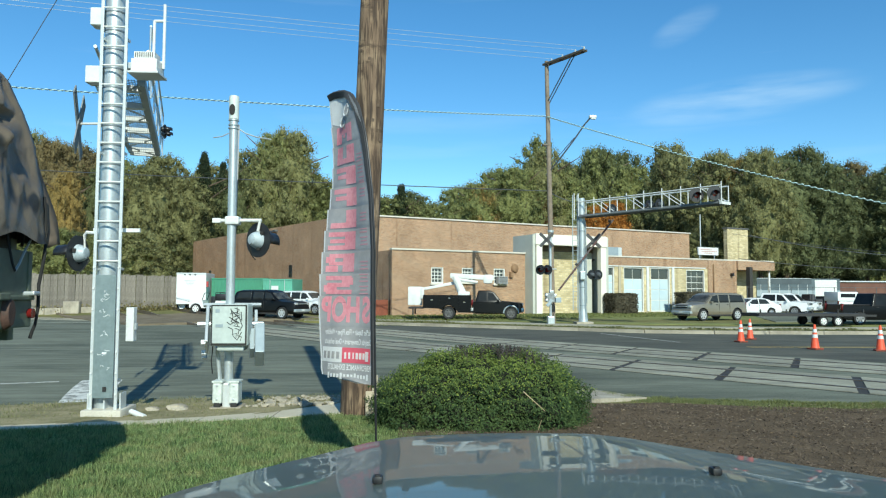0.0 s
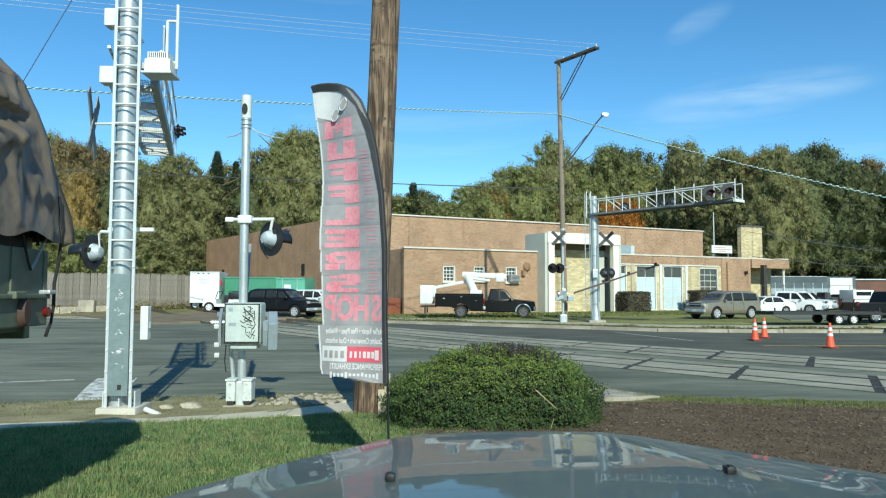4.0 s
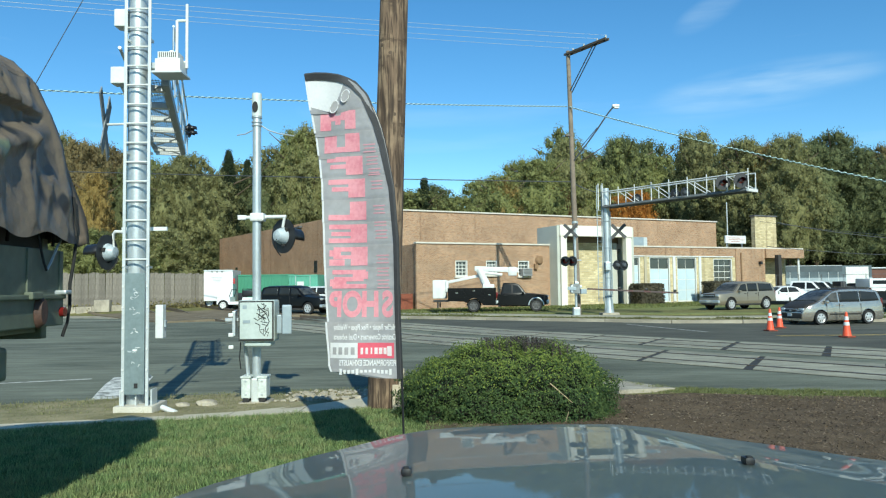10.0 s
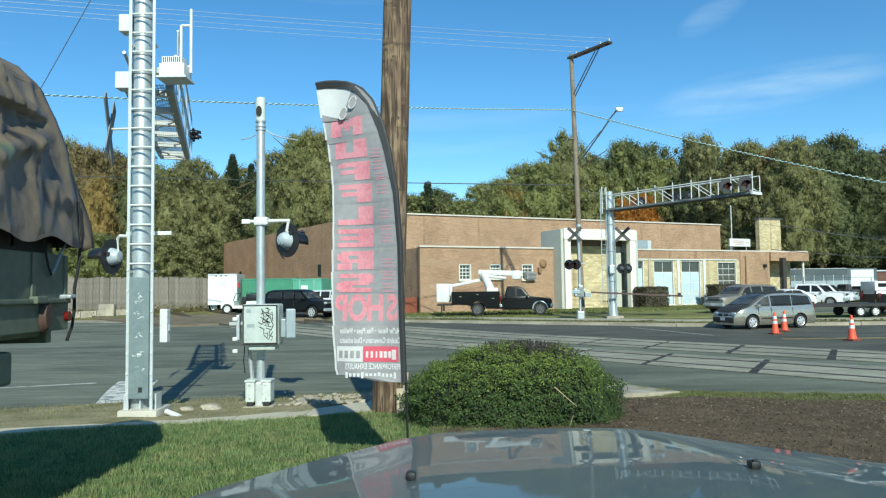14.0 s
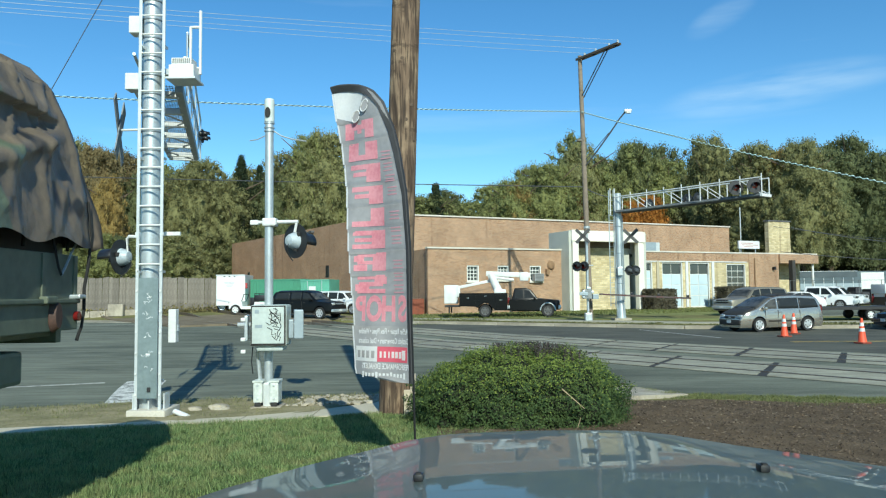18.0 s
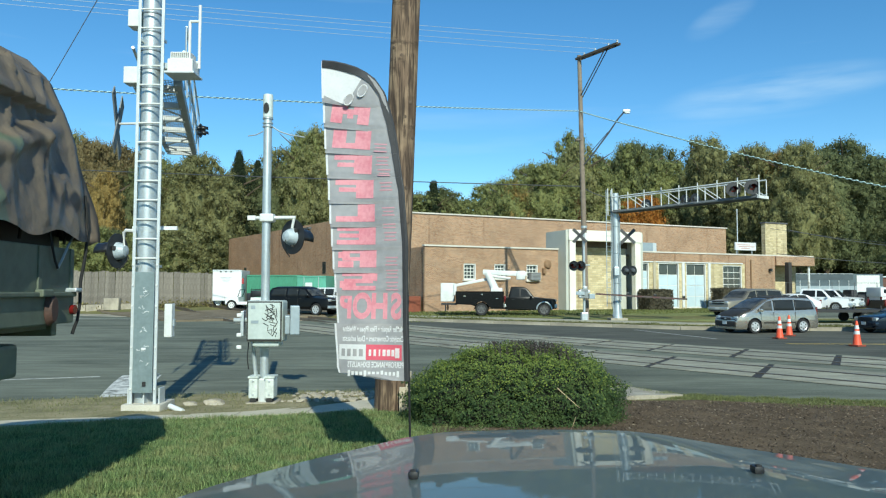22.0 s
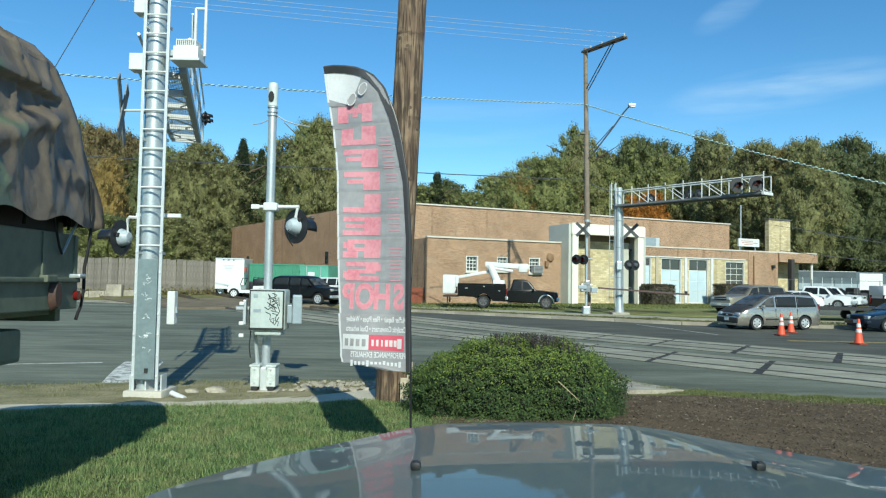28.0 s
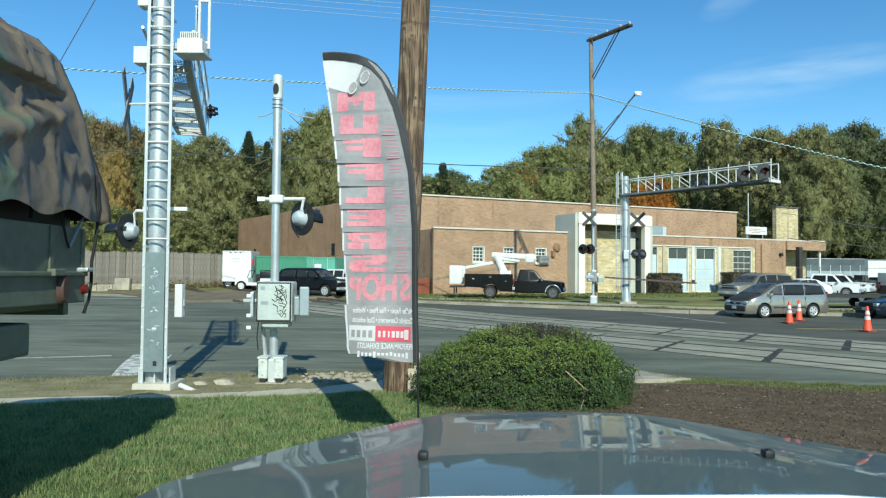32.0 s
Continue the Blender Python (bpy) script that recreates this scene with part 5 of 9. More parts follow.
# crossbuck seen edge-on
cb = part("crossbuck", bx(0, 0, 0, 0.02, 0.23, 1.22), mat("weathered_sign", (0.26, 0.28, 0.29), (0.13, 0.14, 0.15), 0.7, 12.0, amount=1.6), mast, "weathered crossbuck seen nearly edge-on", smooth=False, m=pose(-0.67, 0.1, 4.62, 40, 0, 15))
part("blade", bx(0.024, 0, 0, 0.02, 0.23, 1.22), MATS["weathered_sign"], mast, "weathered crossbuck blade", smooth=False, m=pose(-0.67, 0.1, 4.62, -40, 0, 15))
part("crossbuck_arm", rod((-0.62, 0.1, 4.62), (-0.1, 0.05, 4.62), 0.02), white_m, mast, "support pipe")
for s in (5.7, 6.4):
    p = arm_pt(s, 0.55, 5.47)
    lamp_head(mast, pose(p.x, p.y, p.z, 0, 0, -50) @ Matrix.Scale(0.5, 4), black_m, 0.24)

# ---- near gate signal ----
GX, GY = -2.98, 12.55
gate = thing("crossing_gate_signal", "grey crossing gate post with flasher and scribbled motor box", "crossing signal", GX, GY, 0.06)
mat("pale_cast", (0.60, 0.64, 0.60), (0.42, 0.46, 0.43), 0.55, 6.0, 0.002, fine=30, amount=1.4)
part("post", rod((0, 0, 0.1), (0, 0, 4.95), 0.072, seg=20), galv, gate, "aluminium post")
part("base", bx(0, 0.02, 0.2, 0.14, 0.3, 0.5, bevel=0.03), alum, gate, "cast base", smooth=False)
for sx in (-0.135, 0.135):
    cov = part("base_cover", bx(sx, -0.06, 0.29, 0.155, 0.3, 0.34, bevel=0.03), MATS["pale_cast"], gate, "pale cast base cover", smooth=False)
    part("lid", bx(sx, -0.06, 0.475, 0.175, 0.32, 0.035, bevel=0.01), MATS["pale_cast"], cov, "lid of the base cover", smooth=False)
    part("foot", bx(sx, -0.12, 0.10, 0.10, 0.18, 0.07, bevel=0.01), dark_gap, cov, "dark foot", smooth=False)
    for bz in (0.19, 0.41):
        part("bolt", bx(sx, -0.215, bz, 0.03, 0.02, 0.03, bevel=0.005), galv, cov, smooth=False)
part("footing", bx(0, 0, 0.0, 0.5, 0.5, 0.12, bevel=0.02), concrete, gate, "concrete footing", smooth=False)
part("top_housing", lathe([(0.085, 4.9), (0.085, 5.26), (0.078, 5.30), (0.02, 5.31)], 18), mat("pale_green_grey", (0.58, 0.64, 0.62), (0.48, 0.54, 0.52), 0.5), gate, "pale bell housing")
part("bell_opening", lathe([(0.045, -0.012), (0.05, 0.01)], 14, Matrix.Translation((-0.01, -0.084, 5.05)) @ Matrix.Rotation(radians(90), 4, "X") @ Matrix.Diagonal((1, 1.9, 1, 1))), dark_gap, gate, "dark oval opening")
for z in (4.88, 4.8, 4.74):
    part("clamp", lathe([(0.074, z - 0.015), (0.09, z - 0.01), (0.09, z + 0.01), (0.074, z + 0.015)], 18), galv, gate, "clamp")
part("cable", tube([(0.08, 0, 4.74), (0.2, 0, 4.66), (0.38, 0, 4.60), (0.62, 0.1, 4.58)], 0.012), galv, gate, "loose cable end")
part("cable", tube([(-0.08, 0, 4.66), (-0.2, 0, 4.60), (-0.34, 0, 4.58)], 0.010), galv, gate, "loose cable end")
part("cross_arm", bx(0.02, -0.0, 3.16, 0.24, 0.22, 0.14, bevel=0.03), white_m, gate, "lamp cross arm hub", smooth=False)
part("arm_pipe", rod((-0.3, 0, 3.16), (0.5, 0, 3.17), 0.03), white_m, gate, "cross arm pipe")
part("arm_end", bx(-0.25, 0, 3.16, 0.14, 0.08, 0.08, bevel=0.01), white_m, gate, smooth=False)
lamp_head(gate, pose(0.44, 0.06, 2.84, 0, 8, -38), mat("lamp_white", (0.46, 0.52, 0.55), (0.30, 0.35, 0.38), 0.4, 9.0, amount=1.6))
part("lamp_bracket", rod((0.47, 0, 3.15), (0.44, 0.0, 2.98), 0.025), white_m, gate)
mb = part("motor_box", bx(0.03, -0.22, 1.37, 0.60, 0.40, 0.68, bevel=0.035), mat("box_paint", (0.50, 0.56, 0.53), (0.38, 0.43, 0.41), 0.5, 4, fine=20), gate, "grey-green gate motor box with scribbles", smooth=False, m=Matrix.Translation((0.06, 0, 0.045)))
part("box_seal", bx(0.03, -0.423, 1.37, 0.575, 0.016, 0.655, bevel=0.004), dark_gap, mb, "dark seal round the door", smooth=False)
part("box_door", bx(0.03, -0.435, 1.375, 0.53, 0.022, 0.60, bevel=0.01), MATS["box_paint"], mb, "box door", smooth=False)
part("box_foot", bx(0.04, -0.2, 1.0, 0.44, 0.34, 0.10, bevel=0.03), MATS["box_paint"], mb, "tapered foot of the box", smooth=False)
part("sticker", bx(-0.15, -0.449, 1.60, 0.07, 0.004, 0.06), plate_m, mb, smooth=False)
part("sticker", bx(-0.12, -0.449, 1.36, 0.12, 0.004, 0.05), plate_m, mb, smooth=False)
part("box_label", bx(0.10, -0.443, 1.16, 0.14, 0.004, 0.07), white_m, mb, "small white label", smooth=False)
ink = mat("black_ink", (0.02, 0.02, 0.022), (0.03, 0.03, 0.03), 0.8)
for pts in (((0.06, 1.64), (0.10, 1.50), (0.07, 1.43), (0.13, 1.40), (0.16, 1.47)), ((0.12, 1.65), (0.20, 1.62), (0.14, 1.55), (0.21, 1.50), (0.13, 1.46)),
            ((0.05, 1.55), (0.15, 1.58), (0.22, 1.54), (0.12, 1.51)), ((0.08, 1.46), (0.19, 1.42), (0.11, 1.36), (0.22, 1.34)), ((0.0, 1.42), (0.06, 1.38), (0.14, 1.44), (0.18, 1.36)),
            ((0.16, 1.66), (0.17, 1.55), (0.23, 1.58), (0.24, 1.44)), ((0.02, 1.34), (0.10, 1.30), (0.09, 1.22), (0.16, 1.24), (0.15, 1.16)), ((0.13, 1.32), (0.20, 1.30), (0.18, 1.20), (0.24, 1.18), (0.22, 1.12)),
            ((0.10, 1.20), (0.17, 1.13), (0.24, 1.26)), ((0.21, 1.46), (0.25, 1.36), (0.21, 1.28)), ((0.06, 1.62), (0.22, 1.46)), ((0.04, 1.5), (0.2, 1.4))):
    part("scribble", tube([(x, -0.450, z) for x, z in pts], 0.0065, 4), ink, mb, "black scribbled marks")
part("box_bracket", bx(0.03, -0.1, 1.02, 0.2, 0.3, 0.1), galv, gate, smooth=False)
part("cable_pipe", tube([(-0.17, -0.1, 1.05), (-0.16, -0.06, 0.8), (-0.12, -0.05, 0.42)], 0.035), galv, gate, "bent cable pipe")
part("cable_pipe", tube([(-0.24, -0.12, 1.05), (-0.26, -0.12, 0.8), (-0.24, -0.1, 0.6)], 0.010), black_m, gate, "thin cable")
# the gate arm with its counterweights turns on a shaft through the box: keyed in motions()
near_arm = part("gate_arm", bx(0.02, 2.6, 0.0, 0.09, 4.6, 0.03), mat("arm_grey", (0.35, 0.35, 0.34), (0.25, 0.25, 0.25), 0.6), gate, "gate arm pointing away over the road", smooth=False)
for sx, hh in ((0.44, 0.14), (-0.34, 0.40)):
    part("support_bar", bx(sx, -0.08, -0.04, 0.05, 0.7, hh, bevel=0.008), galv, near_arm, "arm support bar", smooth=False)
part("counterweight", bx(0.50, -0.42, 0.02, 0.15, 0.56, 0.46, bevel=0.015), plate_m, near_arm, "steel counterweight", smooth=False)
part("counterweight", bx(0.38, -0.34, -0.06, 0.08, 0.40, 0.30, bevel=0.015), plate_m, near_arm, "steel counterweight", smooth=False)
for dz, dy in ((-0.22, -0.42), (-0.42, -0.38), (0.1, -0.42)):
    part("support_bolt", bx(-0.385, dy, dz, 0.08, 0.08, 0.06, bevel=0.015), white_m, near_arm, "bolted clamp", smooth=False)
part("cross_bar", bx(0.05, 0.38, 0, 0.95, 0.05, 0.06), galv, near_arm, smooth=False)
part("shaft", rod((-0.5, 0, 0), (0.56, 0, 0), 0.04), galv, near_arm)

# broken concrete by the gate's foot
rng = random.Random(2)
for i in range(150):
    x, y = rng.uniform(-2.7, -1.2), rng.uniform(12.5, 14.0)
    s = rng.uniform(0.02, 0.055) if i % 5 else rng.uniform(0.05, 0.10)
    bmk = bmesh.new()
    bmesh.ops.create_icosphere(bmk, subdivisions=1, radius=s)
    for vv in bmk.verts:
        vv.co *= rng.uniform(0.6, 1.25)
        vv.co.z *= 0.55
    ob = new("rubble_stone", to_mesh("rubble_stone", bmk, concrete))
    ob.matrix_basis = pose(x, y, ground_z(x, y) + 0.035 + s * 0.3, 0, 0, rng.uniform(0, 360))
    tagged(ob, "broken lump of pale concrete by the gate post", "rubble", "rubble by the gate post")
for x, y, s in ((-4.1, 12.2, 0.11), (-3.75, 12.35, 0.17)):
    bmk = bmesh.new()
    bmesh.ops.create_icosphere(bmk, subdivisions=3, radius=s)
    for vv in bmk.verts:
        vv.co *= 1 + 0.5 * noise.noise(vv.co * 9.0 / s * 0.12) + 0.25 * noise.noise(vv.co * 30.0 / s * 0.12)
        vv.co.z *= 0.38
    ob = new("rubble_stone", to_mesh("rubble_stone", bmk, concrete))
    ob.matrix_basis = pose(x, y, ground_z(x, y) + 0.055)
    tagged(ob, "flat pale stone on the verge", "rubble")

# ---- wooden utility pole near the flag ----
upole = thing("utility_pole", "thick weathered brown wooden utility pole", "utility pole", -0.78, 11.5, 0.08)
bm = bmesh.new()
rows = []
for i in range(36):
    z = -0.2 + i * 0.32
    r = 0.240 - 0.0025 * z
    cx = 0.185 * z / 5.2 - 0.005
    ring = []
    for k in range(22):
        a = 2 * math.pi * k / 22
        q = r * (1 + 0.05 * noise.noise((math.cos(a) * 3, math.sin(a) * 3, z * 0.25)) + 0.02 * noise.noise((math.cos(a) * 9, math.sin(a) * 9, z * 0.8)))
        ring.append(bm.verts.new((cx + q * math.cos(a), q * math.sin(a), z)))
    rows.append(ring)
for a, b in zip(rows, rows[1:]):
    for k in range(22):
        bm.faces.new((a[k], a[(k + 1) % 22], b[(k + 1) % 22], b[k]))
bm.faces.new(rows[-1])
part("shaft", bm, wood_pole, upole, "dark weathered timber shaft with knots")
rng = random.Random(9)
for i in range(12):
    z = rng.uniform(1.0, 7.5)
    a = rng.uniform(-2.7, -0.4)
    r = 0.236 - 0.0025 * z
    part("knot", lathe([(0.035, -0.01), (0.03, 0.008), (0.01, 0.012)], 8, Matrix.Translation((0.185 * z / 5.2 - 0.005 + r * math.cos(a), r * math.sin(a), z)) @ Matrix.Rotation(a + math.pi / 2, 4, "Z") @ Matrix.Rotation(radians(90), 4, "X")), bark, upole)
part("guard_strip", bx(0.295, -0.05, 0.3, 0.09, 0.12, 0.72, bevel=0.01), concrete, upole, "pale stub post at the pole's foot", smooth=False)

# ---- feather flag seen from behind ----
FX, FY, FK = -0.282, 6.9, 0.7625
flag = thing("feather_flag", "grey feather flag with mirrored pink lettering on a pole", "flag", FX, FY, 0.597)
flag.matrix_basis = pose(FX, FY, 0.597) @ Matrix.Scale(FK, 4)
POLE_EDGE = [(-0.35, 0.0), (0.75, -0.02), (1.53, -0.045), (2.38, -0.06), (3.08, -0.12), (3.62, -0.23), (3.90, -0.31), (4.26, -0.47), (4.42, -0.62), (4.51, -0.80), (4.55, -1.0), (4.56, -1.3)]
FREE_EDGE = [(0.72, -0.30), (0.76, -0.62), (0.80, -0.955), (1.0, -0.96), (1.25, -0.985), (1.82, -1.02), (2.45, -1.05), (3.15, -1.10), (3.85, -1.19), (4.48, -1.29), (4.56, -1.3)]
cloth = mat("flag_cloth", (0.50, 0.485, 0.49), (0.37, 0.36, 0.37), 0.8, 3.0, 0.002, fine=14)
pink = mat("flag_pink", (0.95, 0.45, 0.51), (0.80, 0.28, 0.345), 0.8, 3.0, fine=24, amount=1.3)
pale = mat("flag_white", (0.92, 0.92, 0.92), (0.80, 0.80, 0.81), 0.8, 4.0, fine=30)
dim_pink = mat("flag_dim_pink", (0.56, 0.30, 0.34), (0.46, 0.25, 0.28), 0.8, 4.0)
for cm_ in (cloth, pink, pale):
    nn, ll = cm_.node_tree.nodes, cm_.node_tree.links
    trn = nn.new("ShaderNodeBsdfTranslucent")
    src = nn["Principled BSDF"].inputs["Base Color"].links[0].from_socket
    ll.new(src, trn.inputs[0])
    mxs = nn.new("ShaderNodeMixShader")
    mxs.inputs[0].default_value = 0.35
    ll.new(nn["Principled BSDF"].outputs[0], mxs.inputs[1])
    ll.new(trn.outputs[0], mxs.inputs[2])
    ll.new(mxs.outputs[0], nn["Material Output"].inputs[0])


def cloth_y(x, z):
    """Depth of the cloth's folds."""
    return 0.05 * math.sin(3.2 * x + 1.3 * z) * min(1, -x * 2) + 0.02 * math.sin(9 * x - 2 * z) * min(1, max(0, -x))


# one band for the foot, one for the wide word, one for each stacked letter and one for the tip
CUTS = [0.72, 1.41] + [1.80 + 0.2875 * i for i in range(9)] + [4.56]
bands = []
mast_pole = part("pole", tube([(0.012, 0, -0.35), (0.0, 0, 0.2), (-0.012, 0, 0.74)], 0.014, 8), black_m, flag, "thin black flexible pole")


def glyph(text, size):
    """The outlines of a text as a flat mesh, centred."""
    cu = bpy.data.curves.new("glyph", "FONT")
    cu.body, cu.size, cu.align_x, cu.align_y = text, size, "CENTER", "CENTER"
    cu.offset = 0.045 * size if size > 0.2 else 0.0022
    tmp = bpy.data.objects.new("glyph", cu)
    scene.collection.objects.link(tmp)
    me = bpy.data.meshes.new_from_object(tmp.evaluated_get(bpy.context.evaluated_depsgraph_get()))
    bpy.data.objects.remove(tmp)
    return me


def lay(me, fn, name, material, parent, label=""):
    """Puts a flat mesh onto the cloth by fn(x, y) -> (x, z)."""
    bmg = bmesh.new()
    bmg.from_mesh(me)
    bmesh.ops.triangulate(bmg, faces=bmg.faces)
    for _ in range(2):
        bmesh.ops.subdivide_edges(bmg, edges=[e for e in bmg.edges if e.calc_length() > 0.07], cuts=1)
        bmesh.ops.triangulate(bmg, faces=bmg.faces)
    for vv in bmg.verts:
        x, z = fn(vv.co.x, vv.co.y)
        vv.co = Vector((x, cloth_y(x, z) - 0.003, z))
    return part(name, bmg, material, parent, label, smooth=False)


def quad_mesh(w, h, n=6):
    bmq = bmesh.new()
    bmesh.ops.create_grid(bmq, x_segments=n, y_segments=2, size=0.5)
    for vv in bmq.verts:
        vv.co.x *= w
        vv.co.y *= h
    me = bpy.data.meshes.new("bar")
    bmq.to_mesh(me)
    bmq.free()
    return me


for lo, hi in zip(CUTS, CUTS[1:]):
    bmf = bmesh.new()
    top = hi >= 4.4
    nz, nx = 9, 14
    rows = []
    for j in range(nz + 1):
        z = lo - 0.045 * (lo > 0.8) + (hi - lo + 0.045 * (lo > 0.8)) * j / nz
        x0, x1 = lerp_pts(FREE_EDGE, z), lerp_pts(POLE_EDGE, z)
        back = 0.014 if z < lo else 0.0
        rows.append([bmf.verts.new((x0 + (x1 - x0) * i / nx, cloth_y(x0 + (x1 - x0) * i / nx, z) + back, z)) for i in range(nx + 1)])
    for a, b in zip(rows, rows[1:]):
        for i in range(nx):
            bmf.faces.new((a[i], a[i + 1], b[i + 1], b[i]))
    b = part("sail", bmf, cloth, flag, "grey flag tip" if top else "grey flag cloth")
    if not top:
        part("pole_length", tube([(lerp_pts(POLE_EDGE, q) + 0.012, 0, q) for q in (lo, (lo + hi) / 2, hi)], 0.014, 8), black_m, b, "thin black flexible pole")
    # dark sleeve along the pole
    bms = bmesh.new()
    run = [(x1, z1) for z1, x1 in ((z1, lerp_pts(POLE_EDGE, z1)) for z1 in [lo + (min(hi, 4.42) - lo) * j / nz for j in range(nz + 1)])]
    if top:
        run += [(-0.72, 4.475), (-0.85, 4.525), (-1.0, 4.55), (-1.15, 4.56), (-1.29, 4.55)]
    rows = []
    for i, (x1, z1) in enumerate(run):
        (xa, za), (xb_, zb_) = run[max(0, i - 1)], run[min(len(run) - 1, i + 1)]
        k = math.hypot(xb_ - xa, zb_ - za)
        wd = 0.05 + 0.025 * min(1, max(0, z1 - 3.0))
        nx_, nz_ = -(zb_ - za) / k, (xb_ - xa) / k
        rows.append([bms.verts.new(p) for p in ((x1 + nx_ * wd, cloth_y(x1, z1) - 0.010, z1 + nz_ * wd), (x1, -0.022, z1), (x1 - nx_ * 0.022, 0.0, z1 - nz_ * 0.022), (x1, 0.022, z1))])
    for p, q in zip(rows, rows[1:]):
        for i in range(3):
            bms.faces.new((p[i], p[i + 1], q[i + 1], q[i]))
    part("sleeve", bms, mat("sleeve_black", (0.05, 0.05, 0.055), (0.03, 0.03, 0.032), 0.8), b, "dark pole sleeve")
    # pale hem on the free side
    bmh = bmesh.new()
    rows = []
    for j in range(nz + 1):
        z = lo + (hi - lo) * j / nz
        x0 = lerp_pts(FREE_EDGE, z)
        rows.append([bmh.verts.new((x0 - 0.004, cloth_y(x0, z) - 0.004, z)), bmh.verts.new((x0 + 0.022, cloth_y(x0, z) - 0.004, z))])
    for p, q in zip(rows, rows[1:]):
        bmh.faces.new((p[0], p[1], q[1], q[0]))
    part("hem", bmh, pale, b, "white hem")
    bands.append(b)
BLOCK = {"M": ((0, 0.30, 0, 1), (0.70, 1, 0, 1), (0.30, 0.42, 0.50, 1), (0.58, 0.70, 0.50, 1), (0.42, 0.58, 0.28, 0.78)), "U": ((0, 0.40, 0, 1), (0.64, 1, 0, 1), (0.40, 0.64, 0, 0.30)),
         "F": ((0, 0.46, 0, 1), (0.46, 1, 0.72, 1), (0.46, 0.90, 0.34, 0.58)), "L": ((0, 0.46, 0, 1), (0.46, 1, 0, 0.30)),
         "E": ((0, 0.46, 0, 1), (0.46, 1, 0.74, 1), (0.46, 0.94, 0.38, 0.60), (0.46, 1, 0, 0.25)),
         "R": ((0, 0.46, 0, 1), (0.46, 0.90, 0.76, 1), (0.46, 0.90, 0.36, 0.56), (0.72, 1, 0.50, 0.84), (0.62, 1, 0, 0.34)),
         "S": ((0.06, 0.94, 0.76, 1), (0, 0.42, 0.50, 0.90), (0.12, 0.90, 0.38, 0.62), (0.58, 1, 0.12, 0.50), (0.04, 0.94, 0, 0.24))}


def block_letter(ch, w, h):
    """A very wide, heavy letter made of bars, centred."""
    bmq = bmesh.new()
    for x0, x1, z0, z1 in BLOCK[ch]:
        g = bmesh.ops.create_grid(bmq, x_segments=3, y_segments=3, size=0.5)["verts"]
        for vv in g:
            fx, fz = vv.co.x + 0.5, vv.co.y + 0.5
            vv.co = Vector(((x0 + (x1 - x0) * fx - 0.5) * w, (z0 + (z1 - z0) * fz - 0.5) * h, 0))
    me = bpy.data.meshes.new("letter")
    bmq.to_mesh(me)
    bmq.free()
    return me


for i, ch in enumerate("SRELFFUM"):
    zc = 1.80 + 0.2875 * (i + 0.5)
    xc = lerp_pts([(1.8, -0.71), (3.0, -0.745), (3.6, -0.80), (4.1, -0.88)], zc)
    lay(block_letter(ch, 0.50, 0.235), lambda x, y, xc=xc, zc=zc: (xc - x, zc + y), "letter", pink, bands[2 + i], "bold pink letter")
for ch, xc, w in (("S", -0.20, 0.80), ("H", -0.43, 0.80), ("O", -0.665, 0.80), ("P", -0.88, 0.76)):
    lay(glyph(ch, 0.40), lambda x, y, xc=xc, w=w: (xc - x * w, 1.615 + y * 1.06), "letter", pink, bands[1], "bold pink letter")
# a column of thin marks beside the pole, in three runs
for i in range(12):
    z = 1.88 + 0.155 * i
    if i in (3, 7):
        continue
    j = next(k for k in range(len(CUTS) - 1) if CUTS[k] <= z < CUTS[k + 1])
    x1 = lerp_pts(POLE_EDGE, z) - 0.205
    for dz in (-0.045, 0.0, 0.045):
        zz = min(max(z + dz, CUTS[j] + 0.012), CUTS[j + 1] - 0.012)
        lay(quad_mesh(0.17 if dz else 0.14, 0.017, 3), lambda x, y, x1=x1, zz=zz: (x1 + x, zz + y), "bar", dim_pink, bands[j], "thin pink mark")
for text, z, w in (("Muffler Repair \u2022 Flex Pipes \u2022 Welding", 1.345, 0.80), ("Catalytic Converters \u2022 Dual exhausts", 1.225, 0.80), ("PERFORMANCE EXHAUSTS", 0.905, 0.72)):
    me = glyph(text, 0.098)
    xs_ = [v.co.x for v in me.vertices]
    k_ = w / (max(xs_) - min(xs_))
    lay(me, lambda x, y, z=z, k_=k_, w=w: (-0.085 - w / 2 - x * k_, z + y), "small_lettering", pale, bands[0], "small white lettering")
name_red = mat("flag_red", (0.62, 0.10, 0.15), (0.50, 0.08, 0.12), 0.8, 4.0)
lay(quad_mesh(0.46, 0.19), lambda x, y: (-0.34 + x, 1.06 + y), "panel", name_red, bands[0], "red name panel")
lay(quad_mesh(0.36, 0.19), lambda x, y: (-0.75 + x, 1.06 + y), "panel", pale, bands[0], "white name panel")
for i, (w, h) in enumerate(((0.06, 0.12), (0.04, 0.08), (0.045, 0.08), (0.04, 0.08), (0.02, 0.08), (0.03, 0.08), (0.03, 0.08))):
    ob = lay(quad_mesh(w, h), lambda x, y, i=i: (-0.17 - 0.058 * i + x, 1.055 + y), "bar", pale, bands[0], "white mark")
    ob.location.y -= 0.004
for i in range(4):
    ob = lay(quad_mesh(0.05, 0.09), lambda x, y, i=i: (-0.63 - 0.08 * i + x, 1.055 + y), "bar", cloth, bands[0], "grey mark")
    ob.location.y -= 0.004
